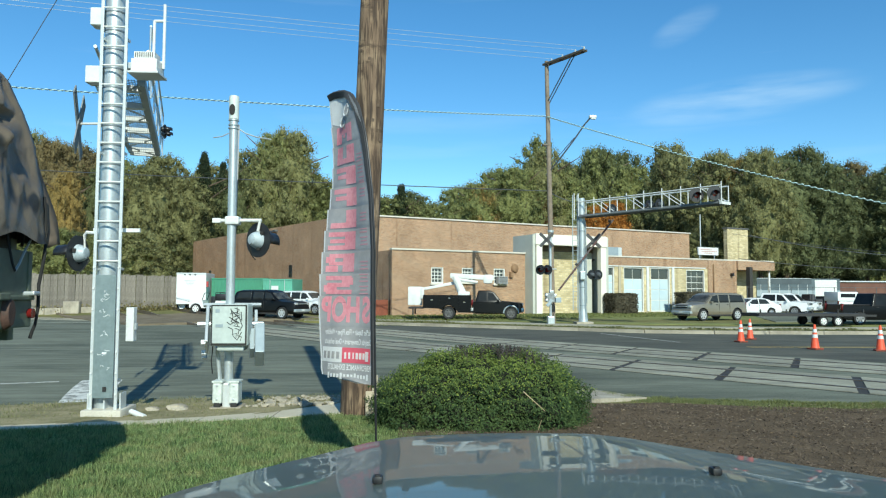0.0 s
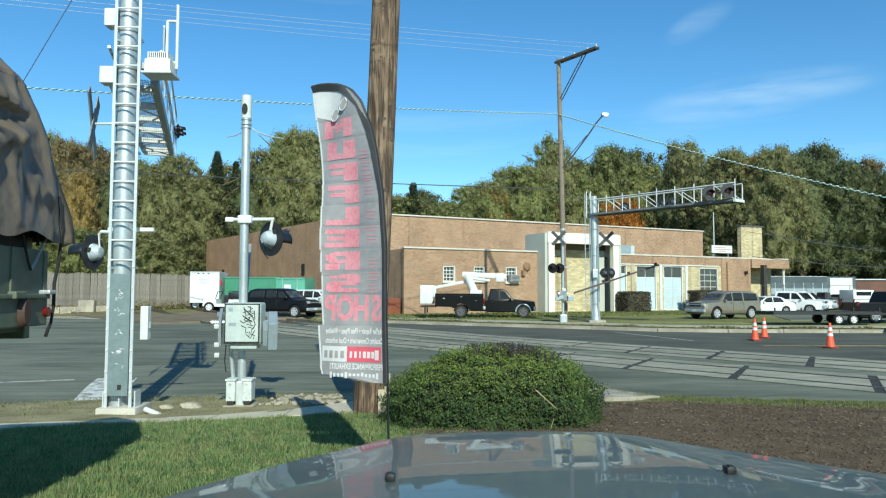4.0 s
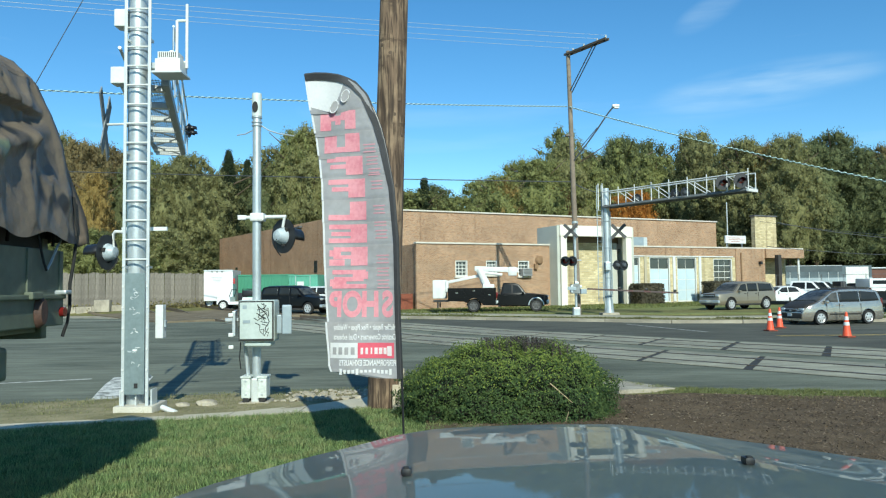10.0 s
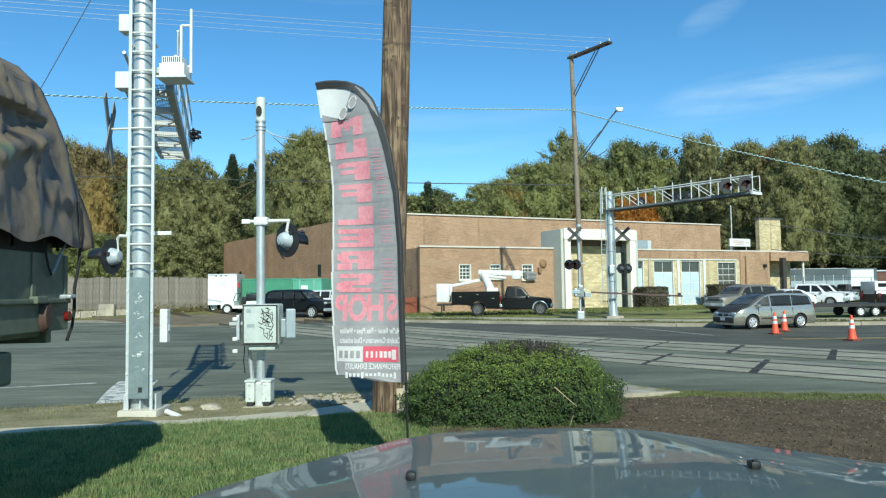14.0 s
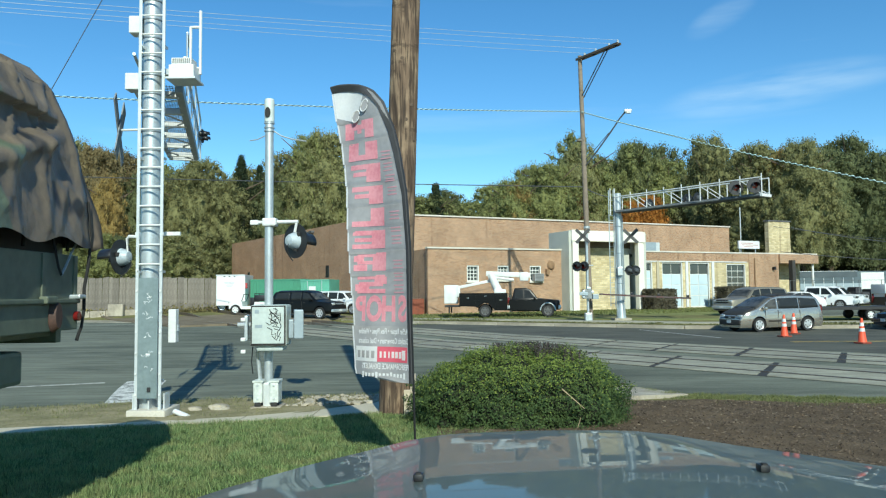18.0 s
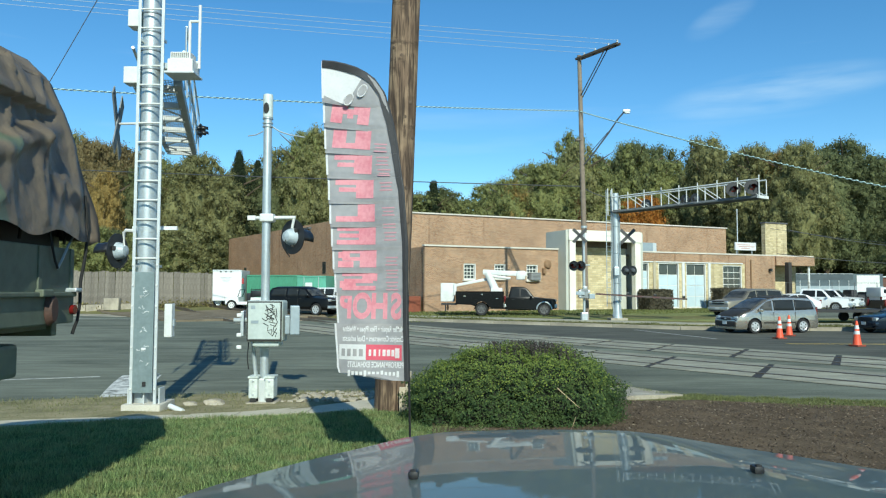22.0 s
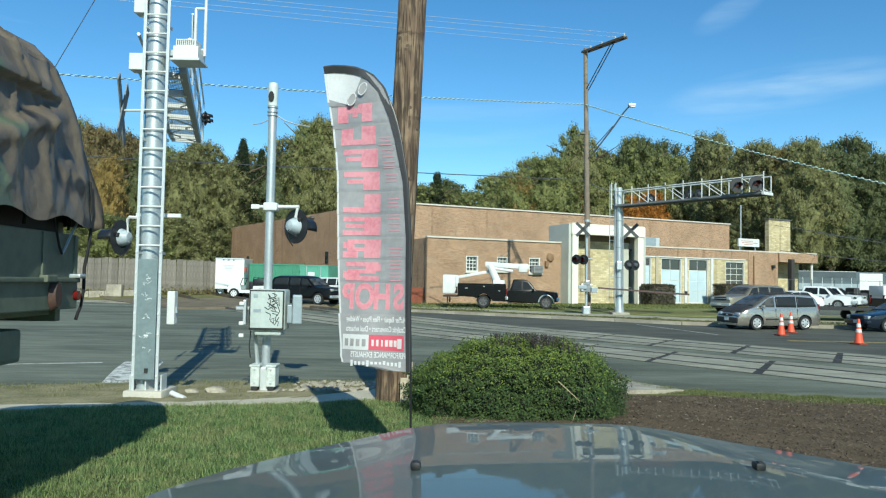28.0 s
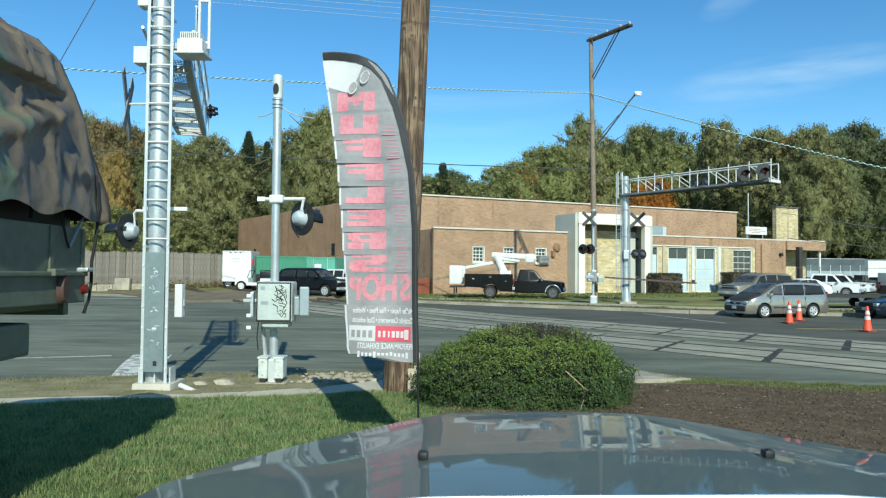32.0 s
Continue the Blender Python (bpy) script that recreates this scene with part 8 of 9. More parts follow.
                row.append(bm.verts.new((x, s * (self.side(x, z) + 0.007), z)))
            g.append(row)
        for a, b in zip(g, g[1:]):
            for k in range(3):
                bm.faces.new((a[k], a[k + 1], b[k + 1], b[k])[::s])
        return bm

    def sheet(self, x0, x1, f, lift=0.008):
        """A piece of the top between two places along it, f of its half width."""
        bm = bmesh.new()
        g = []
        for i in range(11):
            x = x0 + (x1 - x0) * i / 10
            ye = self.side(x, self.top(x) - 0.06)
            g.append([bm.verts.new((x, ye * f * k / 6, self.crown(x, f * k / 6) + lift)) for k in range(-6, 7)])
        for a, b in zip(g, g[1:]):
            for k in range(12):
                bm.faces.new((a[k], b[k], b[k + 1], a[k + 1]))
        return bm


def thick(ob, d):
    ob.modifiers.new("thick", "SOLIDIFY").thickness = d
    return ob


bright_rim = mat("bright_rim", (0.55, 0.56, 0.56), (0.40, 0.41, 0.41), 0.35, 12, 0, 0.3, amount=1.4)
tinted = mat("tinted_glass", (0.03, 0.034, 0.036), (0.02, 0.023, 0.025), 0.2, 2.0, spec=0.15)
clear_tint = mat("pale_tinted_glass", (0.085, 0.085, 0.08), (0.02, 0.022, 0.022), 0.2, 3.0, spec=0.2, amount=1.8)
# darker than the champagne body: hood, roof, side moulding and front bumper
dark_panels = mat("dark_hood", (0.05, 0.045, 0.04), (0.028, 0.026, 0.023), 0.5, 3.0, spec=0.2)
VAN = Shell([(-2.24, 0.70), (-2.23, 1.0), (-2.17, 1.25), (-2.05, 1.52), (-1.9, 1.63), (-1.6, 1.67), (-0.6, 1.70), (0.1, 1.68), (0.5, 1.60), (0.8, 1.47), (1.48, 1.09), (1.62, 1.05), (1.9, 0.95), (2.1, 0.84), (2.20, 0.72), (2.25, 0.58)], 0.96, 1.02, 0.20, 0.24)
VAN_WHEELS = (1.36, -1.32)
minivan = thing("minivan", "champagne silver minivan waiting on the road", "minivan", 40, 34.5, 0, 180)
part("body", VAN.body(VAN_WHEELS, 0.33), champagne, minivan, "champagne painted body")
thick(part("hood", VAN.sheet(1.50, 2.235, 0.93), dark_panels, minivan, "dark hood"), 0.01)
thick(part("roof_panel", VAN.sheet(-1.85, 0.42, 0.90), dark_panels, minivan, "dark roof"), 0.01)
thick(part("windscreen", VAN.sheet(0.52, 1.46, 0.90, 0.014), clear_tint, minivan, "windscreen"), 0.008)
for s_ in (-1, 1):
    thick(part("side_window", VAN.pane([(1.22, 1.07), (0.36, 1.06), (0.34, 1.52), (0.62, 1.47)], s_), clear_tint, minivan, "front door glass"), 0.008)
    thick(part("side_window", VAN.pane([(0.27, 1.06), (-0.86, 1.06), (-0.88, 1.56), (0.25, 1.54)], s_), tinted, minivan, "tinted sliding door glass"), 0.008)
    thick(part("side_window", VAN.pane([(-0.91, 1.06), (-2.02, 1.10), (-1.88, 1.50), (-0.93, 1.56)], s_), tinted, minivan, "tinted rear glass"), 0.008)
    part("roof_rail", tube([(-1.75, s_ * 0.66, 1.68), (-1.6, s_ * 0.665, 1.725), (-0.5, s_ * 0.665, 1.745), (0.0, s_ * 0.66, 1.73), (0.15, s_ * 0.655, 1.69)], 0.018, 6), dark_gap, minivan, "dark roof rail")
    for x0 in (1.02, 0.31, -0.90):
        part("door_seam", bx(x0, s_ * (VAN.side(x0, 0.7) - 0.002), 0.68, 0.012, 0.02, 0.62), dark_gap, minivan, smooth=False)
    for x0 in (0.42, 0.16):
        part("door_handle", bx(x0, s_ * 0.945, 0.90, 0.16, 0.03, 0.035, bevel=0.008), champagne, minivan, "door handle")
    part("side_moulding", bx(-0.02, s_ * 0.957, 0.50, 1.75, 0.03, 0.07, bevel=0.01), dark_panels, minivan, "dark side moulding")
    part("headlight", bx(2.10, s_ * 0.62, 0.72, 0.22, 0.34, 0.15, bevel=0.05), clear_lens_, minivan, "headlight")
    part("tail_light", bx(-2.19, s_ * 0.78, 1.0, 0.10, 0.18, 0.44, bevel=0.03), red_lens, minivan, "red tail light")
    part("door_mirror", bx(1.08, s_ * 1.03, 1.08, 0.13, 0.20, 0.15, bevel=0.04), champagne, minivan, "door mirror")
    part("fog_lamp", bx(2.19, s_ * 0.55, 0.36, 0.08, 0.18, 0.10, bevel=0.03), dark_gap, minivan, "fog lamp")
part("grille", bx(2.19, 0, 0.66, 0.12, 0.72, 0.13, bevel=0.03), dark_gap, minivan, "dark grille")
part("badge", bx(2.255, 0, 0.67, 0.02, 0.14, 0.06, bevel=0.008), galv, minivan, "plain chrome badge")
part("front_bumper", bx(2.17, 0, 0.44, 0.24, 1.50, 0.26, bevel=0.06), dark_panels, minivan, "dark front bumper")
part("bumper_intake", bx(2.27, 0, 0.36, 0.05, 0.90, 0.10, bevel=0.015), dark_gap, minivan, "dark intake")
part("number_plate", bx(2.30, 0, 0.48, 0.012, 0.30, 0.14), white_m, minivan, "plain plate", smooth=False)
part("rear_bumper", bx(-2.18, 0, 0.46, 0.24, 1.72, 0.26, bevel=0.06), champagne, minivan, "rear bumper")
part("underbody", bx(0, 0, 0.42, 4.1, 1.50, 0.40), dark_gap, minivan, smooth=False)
for wx in VAN_WHEELS:
    for s_ in (-1, 1):
        wheel_parts(minivan, wx, s_ * 0.86, 0.33, bright_rim)


def shell_car(name, label, category, place, heading, paint_m, sh, wheels, r, panes, front_glass, rear_glass, hood_at, chrome=False, rim=None, dark_arch=False):
    """A car on a rounded body; panes: side windows as four corners (x, z); front_glass and rear_glass: the screens' reach along the body."""
    t = thing(name, label, category, *place, heading)
    rim = rim or mat("steel_rim", (0.34, 0.35, 0.36), (0.20, 0.21, 0.22), 0.4, 12.0, 0, 0.4, amount=1.4)
    bumper = galv if chrome else paint_m
    half, belt, fl0, xf, xb = sh.half, sh.belt, sh.floor, sh.xf, sh.xb
    part("body", sh.body(wheels, r), paint_m, t, "painted body")
    thick(part("windscreen", sh.sheet(*front_glass, 0.88, 0.012), clear_tint, t, "windscreen"), 0.008)
    thick(part("rear_window", sh.sheet(*rear_glass, 0.84, 0.012), tinted, t, "rear window"), 0.008)
    hz = sh.top(hood_at) - 0.16
    for s_ in (-1, 1):
        for k, c in enumerate(panes):
            thick(part("side_window", sh.pane(c, s_), tinted, t, "dark side window"), 0.008)
            x0 = c[1][0] - 0.035
            if k < 2:
                part("door_seam", bx(x0, s_ * (sh.side(x0, 0.75) - 0.002), (belt + fl0) / 2 + 0.1, 0.012, 0.02, (belt - fl0) * 0.75), dark_gap, t, smooth=False)
                part("door_handle", bx(c[1][0] + 0.16, s_ * (sh.side(0, belt - 0.1) + 0.008), belt - 0.1, 0.16, 0.03, 0.035, bevel=0.008), dark_gap, t, "door handle")
        part("headlight", bx(xf - 0.08, s_ * half * 0.66, hz, 0.16, half * 0.30, 0.17, bevel=0.04), clear_lens_, t, "headlight")
        part("tail_light", bx(xb + 0.04, s_ * half * 0.83, belt - 0.12, 0.10, 0.15, 0.36, bevel=0.02), red_lens, t, "red tail light")
        part("door_mirror", bx(panes[0][0][0] - 0.12, s_ * (half + 0.06), belt + 0.05, 0.13, 0.19, 0.15, bevel=0.04), paint_m, t, "door mirror")
        part("sill", bx(0, s_ * half * 0.93, fl0 + 0.02, (wheels[0] - wheels[1]) * 0.68, 0.08, 0.10, bevel=0.02), dark_gap if dark_arch else paint_m, t, "side sill")
    part("grille", bx(xf - 0.03, 0, hz, 0.10, half * 1.0, 0.19, bevel=0.02), dark_gap, t, "dark grille")
    if chrome:
        part("grille_bar", bx(xf + 0.025, 0, hz, 0.03, half * 1.0, 0.04, bevel=0.01), galv, t, "bright grille bar")
    part("front_bumper", bx(xf - 0.04, 0, fl0 + 0.22, 0.24, half * 1.74, 0.20, bevel=0.05), bumper, t, "front bumper")
    part("bumper_intake", bx(xf + 0.06, 0, fl0 + 0.08, 0.05, half * 1.2, 0.10, bevel=0.01), dark_gap, t, "dark intake")
    part("rear_bumper", bx(xb + 0.04, 0, fl0 + 0.24, 0.24, half * 1.80, 0.22, bevel=0.05), bumper, t, "rear bumper")
    part("number_plate", bx(xf + 0.085, 0, fl0 + 0.24, 0.012, 0.30, 0.14), white_m, t, "plain plate", smooth=False)
    part("underbody", bx(0, 0, fl0 + 0.14, (xf - xb) * 0.88, half * 1.5, 0.30), dark_gap, t, smooth=False)
    for wx in wheels:
        for s_ in (-1, 1):
            wheel_parts(t, wx, s_ * (half - 0.10), r, rim)
    return t


SED = Shell([(-2.3, 0.66), (-2.27, 0.93), (-1.85, 1.0), (-1.25, 1.36), (-0.9, 1.44), (-0.2, 1.46), (0.25, 1.38), (1.05, 0.97), (1.3, 0.93), (2.05, 0.79), (2.22, 0.70), (2.3, 0.56)], 0.91, 0.92, 0.22, 0.26)
SED_PANES = [[(0.74, 0.97), (-0.22, 0.97), (-0.22, 1.37), (0.24, 1.32)], [(-0.29, 0.97), (-1.25, 1.0), (-0.95, 1.34), (-0.29, 1.37)]]
sedan = shell_car("sedan", "dark navy car stopped behind the minivan", "car", (46, 34.3, 0), 180, navy, SED, (1.42, -1.35), 0.32, SED_PANES, (0.32, 1.0), (-1.8, -1.3), 1.9)


def suv_shell(kx, kz, half):
    line = [(-2.5, 0.8), (-2.47, 1.18), (-2.36, 1.58), (-2.2, 1.75), (-1.9, 1.81), (0.1, 1.82), (0.4, 1.78), (0.62, 1.68), (1.22, 1.20), (1.4, 1.16), (2.25, 1.09), (2.42, 1.03), (2.48, 0.90), (2.5, 0.70)]
    panes = [[(0.98, 1.20), (0.14, 1.19), (0.14, 1.69), (0.58, 1.62)], [(0.04, 1.19), (-0.82, 1.19), (-0.82, 1.71), (0.04, 1.70)], [(-0.94, 1.19), (-2.24, 1.21), (-2.08, 1.66), (-0.94, 1.71)]]
    return Shell([(x * kx, z * kz) for x, z in line], half, 1.15 * kz, 0.33 * kz, 0.2), [[(x * kx, z * kz) for x, z in c] for c in panes]


SUV, SUV_PANES = suv_shell(1.0, 1.0, 0.975)
BIG, BIG_PANES = suv_shell(1.06, 1.1, 1.01)
gx, gy = 20.2, 48.4
shell_car("suv", "tan four-door suv parked on the grass verge", "suv", (gx, gy, ground_z(gx, gy)), 204, tan, SUV, (1.55, -1.55), 0.39, SUV_PANES, (0.66, 1.18), (-2.45, -2.25), 2.2, True, bright_rim, True)
gx, gy = -9.6, 52.5
shell_car("suv", "large black suv parked before green containers", "suv", (gx, gy, ground_z(gx, gy) + 0.03), -27, carblack, BIG, (1.65, -1.6), 0.42, BIG_PANES, (0.70, 1.25), (-2.6, -2.38), 2.3, True, bright_rim, True)
gx, gy = -8.0, 59.0
shell_car("suv", "white suv parked behind the black suv", "suv", (gx, gy, ground_z(gx, gy)), -30, carwhite, SUV, (1.55, -1.55), 0.38, SUV_PANES, (0.66, 1.18), (-2.45, -2.25), 2.2, True)
PU_TOP = [(2.8, 0.75), (2.78, 1.1), (1.5, 1.2), (1.45, 1.16), (-2.75, 1.18), (-2.8, 0.85)]
PU_CAB = [(1.5, 1.1), (0.85, 1.78), (0.5, 1.86), (-0.75, 1.86), (-1.0, 1.1)]
PU_GL = [[(1.2, 1.2), (0.8, 1.68), (0.42, 1.72), (0.42, 1.2)], [(0.3, 1.2), (0.3, 1.72), (-0.6, 1.72), (-0.8, 1.2)]]


def pickup(label, x, y, rz, p):
    t = vehicle("pickup_truck", label, "pickup truck", (x, y, ground_z(x, y)), rz, p, 2.0, PU_TOP, PU_CAB, (1.8, -1.8), 0.39, 1.16, 0.36, PU_GL, grille=galv)
    part("bed_liner", bx(-1.9, 0, 1.18, 1.7, 1.6, 0.05), dark_gap, t, "dark pickup bed", smooth=False)
    return t


pickup("white pickup truck parked in the lot", 30.8, 60.5, -40, carwhite)
pickup("white pickup truck parked in the lot", 33.9, 64.5, -40, carwhite)
capped = pickup("white pickup truck with a cap parked in the lot", 41.6, 66.0, 8, carwhite)
cap = part("bed_cap", bx(-1.85, 0, 1.58, 2.1, 1.84, 0.85, bevel=0.09), carwhite, capped, "white bed cap")
for s_ in (-1, 1):
    part("cap_window", bx(-1.85, s_ * 0.915, 1.66, 1.5, 0.03, 0.34, bevel=0.01), glass_dark, cap, "dark side window", smooth=False)
pickup("dark pickup truck hitched to a flatbed trailer", 28.2, 42.9, 2, carblack)
gx, gy = 27.5, 58.0
shell_car("car", "white car parked beside the tan suv", "car", (gx, gy, ground_z(gx, gy)), 190, carwhite, SED, (1.42, -1.35), 0.32, SED_PANES, (0.32, 1.0), (-1.8, -1.3), 1.9)

# flatbed trailer
trl = thing("flatbed_trailer", "low dark flatbed trailer with two axles", "trailer", 22.5, 41.0, ground_z(22.5, 41.0) + 0.06, 2)
part("deck", bx(0, 0, 0.62, 6.2, 2.1, 0.16, bevel=0.01), mat("trailer_black", (0.03, 0.03, 0.03), (0.02, 0.02, 0.02), 0.7), trl, "dark deck", smooth=False)
part("drawbar", bx(3.7, 0, 0.55, 1.5, 0.12, 0.12), MATS["trailer_black"], trl, smooth=False)
for x in (0.6, 1.45):
    for s in (-1, 1):
        wheel_parts(trl, x, s * 1.0, 0.27, white_m)
for x in (-3.0, -1.5, 0, 1.5, 3.0):
    part("stake", bx(x, -1.0, 0.8, 0.06, 0.05, 0.25), MATS["trailer_black"], trl, smooth=False)

# bucket truck
gx, gy = 4.35, 50.6
bt = vehicle("bucket_truck", "black utility truck with white folded lift boom", "utility truck", (gx, gy, ground_z(gx, gy) + 0.02), -6, carblack, 2.1,
             [(3.55, 0.8), (3.5, 1.12), (2.15, 1.26), (2.1, 1.2), (0.2, 1.22), (0.1, 0.8)], [(2.15, 1.15), (1.6, 1.84), (1.3, 1.94), (0.55, 1.94), (0.35, 1.15)], (2.75, -1.45), 0.42, 1.2, 0.42,
             [[(1.9, 1.26), (1.52, 1.76), (1.2, 1.8), (1.2, 1.26)], [(1.1, 1.26), (1.1, 1.8), (0.6, 1.8), (0.55, 1.26)]], grille=galv, rim=mat("dull_rim", (0.11, 0.11, 0.11), (0.05, 0.05, 0.05), 0.6, 12.0, 0, 0.2, amount=1.4))
bm = bmesh.new()
ra = 0.52
out = [(0.05, 0.45), (0.05, 1.62), (-3.2, 1.62), (-3.2, 0.75), (-2.1, 0.7)] + [(-1.45 + ra * math.cos(a), 0.42 + ra * math.sin(a)) for a in [math.pi * (1 - k / 8) for k in range(1, 8)]] + [(-0.8, 0.45)]
add_prism(bm, out, -1.06, 1.06)
ub = part("utility_body", bm, carblack, bt, "black utility body with lockers", smooth=False)
for x0, x1, z0, z1 in ((-0.75, -0.05, 0.55, 1.5), (-2.0, -0.85, 1.1, 1.5), (-3.1, -2.1, 0.85, 1.5)):
    part("locker_door", bx((x0 + x1) / 2, -1.065, (z0 + z1) / 2, x1 - x0, 0.03, z1 - z0, bevel=0.01), carblack, ub, "locker door", smooth=False)
    part("latch", bx((x0 + x1) / 2, -1.09, (z0 + z1) / 2 + 0.12, 0.16, 0.02, 0.06), chrome, ub, smooth=False)
part("wheel_arch_trim", tube([(2.75 + 0.5 * math.cos(a), -1.06, 0.42 + 0.5 * math.sin(a)) for a in [math.pi * k / 10 for k in range(11)]], 0.05, 6), galv, bt, "pale wheel arch trim")
part("pedestal", rod((-0.45, 0, 1.45), (-1.1, 0, 2.95), 0.30, 0.25, seg=12), white_m, bt, "white boom pedestal")
part("turret", bx(-0.45, 0, 1.68, 0.8, 0.7, 0.36, bevel=0.06), white_m, bt, "white turret")
part("lower_boom", rod((-1.25, -0.05, 2.75), (0.5, -0.05, 2.50), 0.12, 0.10, seg=8), white_m, bt, "white lower boom")
part("upper_boom", bx(0, 0, 0, 3.0, 0.32, 0.34, bevel=0.04), white_m, bt, "white upper boom", m=pose(0.1, 0, 2.88, 0, 3, 0))
part("boom_head", bx(1.2, 0, 2.72, 0.62, 0.5, 0.62, bevel=0.12), white_m, bt, "rounded boom head")
part("folded_boom", bx(0, 0, 0, 2.9, 0.26, 0.28, bevel=0.03), white_m, bt, "white outer boom", m=pose(-2.35, 0.3, 2.22, 0, -11, 0) @ Matrix.Diagonal((0.85, 0.8, 0.7, 1)))
bk = part("bucket", bx(-3.85, 0.3, 1.55, 0.95, 0.8, 1.28, bevel=0.06), white_m, bt, "white lift bucket")
part("bucket_liner", bx(-3.85, 0.3, 2.14, 0.82, 0.66, 0.12), mat("grey_plastic", (0.2, 0.2, 0.2), (0.14, 0.14, 0.14), 0.7), bk)
part("control_box", bx(-3.32, 0.0, 1.75, 0.2, 0.4, 0.8, bevel=0.03), white_m, bt)
part("rear_step", bx(-3.7, 0, 0.75, 1.0, 1.9, 0.12), MATS["trailer_black"], bt, "rear step", smooth=False)
for y in (-0.8, 0.8):
    part("step_leg", bx(-3.9, y, 0.5, 0.1, 0.1, 0.45), MATS["trailer_black"], bt, smooth=False)

# ---- cones ----
orange = mat("cone_orange", (0.78, 0.10, 0.035), (0.62, 0.075, 0.03), 0.55, 4.0)
cone = thing("traffic_cone", "orange traffic cone with two white bands on the road", "traffic cone", 14.02, 30.4, 0.004, 10, "traffic cones")
part("base", bx(0, 0, 0.03, 0.40, 0.40, 0.06, bevel=0.015), mat("cone_base", (0.30, 0.06, 0.03), (0.1, 0.03, 0.02), 0.8), cone, "square base")
part("body", lathe([(0.155, 0.06), (0.148, 0.08), (0.045, 0.86), (0.035, 0.91), (0.01, 0.915)], 18), orange, cone, "orange cone")
for z0, z1 in ((0.43, 0.55), (0.62, 0.75)):
    r0, r1 = 0.148 - (z0 - 0.08) * 0.132 + 0.004, 0.148 - (z1 - 0.08) * 0.132 + 0.004
    part("band", lathe([(r0 - 0.01, z0), (r0, z0 + 0.002), (r1, z1 - 0.002), (r1 - 0.01, z1)], 18), white_m, cone, "white reflective band")
for x, y, rz in ((15.27, 32.2, 40), (14.92, 26.35, 20), (16.9, 25.6, 70)):
    copy_thing(cone, pose(x, y, 0.004, 0, 0, rz))

# ---- far left yard ----
fence = thing("wooden_fence", "tall weathered grey plank fence along the railway", "fence", -27.5, 63.5, 0.55, 0)
pk = to_mesh("plank", bx(0, 0, 1.55, 0.292, 0.035, 3.1, bevel=0.006), grey_wood)
rng = random.Random(12)
for i in range(66):
    share("plank", pk, fence, pose(-9.8 + i * 0.295, rng.uniform(-0.015, 0.015), rng.uniform(-0.07, 0.07) - 0.004 * i, 0, rng.uniform(-0.5, 0.9), 0))
for z in (0.6, 2.1):
    part("rail", bx(0, 0.06, z, 19.8, 0.06, 0.1), grey_wood, fence, smooth=False)
for i in range(9):
    part("post", bx(-9.8 + i * 2.45, 0.12, 1.3, 0.12, 0.12, 2.6), grey_wood, fence, smooth=False)
green_c = mat("container_green", (0.06, 0.25, 0.15), (0.045, 0.19, 0.115), 0.6, 1.0, fine=6)
pale_green = mat("container_pale_green", (0.13, 0.38, 0.27), (0.10, 0.31, 0.22), 0.6, 1.0, fine=6)


def container(label, x, y, rz, lx, ly, h, m1, doors):
    c = thing("shipping_container", label, "container", x, y, ground_z(x, y), rz, "green containers")
    part("body", bx(0, 0, h / 2 + 0.1, lx, ly, h, bevel=0.02), m1, c, "ribbed steel body", smooth=False)
    rib = to_mesh("rib", bx(0, 0, h / 2 + 0.1, 0.09, 0.04, h - 0.3), m1)
    k = int(lx / 0.28)
    for i in range(k):
        share("rib", rib, c, pose(-lx / 2 + 0.2 + i * (lx - 0.4) / max(1, k - 1), -ly / 2 - 0.015, 0))
    part("top_rail", bx(0, -ly / 2 - 0.02, h + 0.04, lx, 0.06, 0.12), m1, c, smooth=False)
    if doors:
        for s in (-0.25, 0.25):
            part("lock_rod", rod((lx * s, -ly / 2 - 0.06, 0.3), (lx * s, -ly / 2 - 0.06, h), 0.025, seg=6), galv, c, "door lock rod")
        part("notice", bx(-lx * 0.08, -ly / 2 - 0.07, h * 0.66, 0.6, 0.02, 0.85), white_m, c, "white notice with red mark", smooth=False)
        part("notice_mark", bx(-lx * 0.08, -ly / 2 - 0.085, h * 0.60, 0.5, 0.01, 0.25), mat("notice_red", (0.4, 0.05, 0.05), (0.3, 0.04, 0.04), 0.7), c, smooth=False)
    return c


container("green ribbed shipping container", -13.8, 62.5, 0, 4.6, 2.4, 2.55, green_c, False)
container("pale green shipping container with white notice", -10.3, 61.5, -12, 2.5, 2.4, 2.6, pale_green, True)
bxv = thing("box_truck", "white box body of a small truck beside the fence", "truck", -17.4, 61.5, ground_z(-17.4, 61.5), 4)
part("box_body", bx(0, 0, 1.75, 2.3, 3.6, 2.5, bevel=0.04), carwhite, bxv, "white box body", smooth=False)
part("roof_rail", bx(0, -1.82, 2.96, 2.3, 0.06, 0.1), alum, bxv, smooth=False)
for s in (-0.5, -0.1, 0.3):
    part("marker_lamp", bx(s, -1.83, 2.85, 0.12, 0.05, 0.06), dark_gap, bxv, smooth=False)
for k in range(4):
    part("bar", bx(-0.1, -1.815, 2.4 - k * 0.12, 0.9 - 0.15 * k, 0.02, 0.04), mat("dim_grey", (0.5, 0.5, 0.52), (0.45, 0.45, 0.46), 0.7), bxv, "faint grey marks", smooth=False)
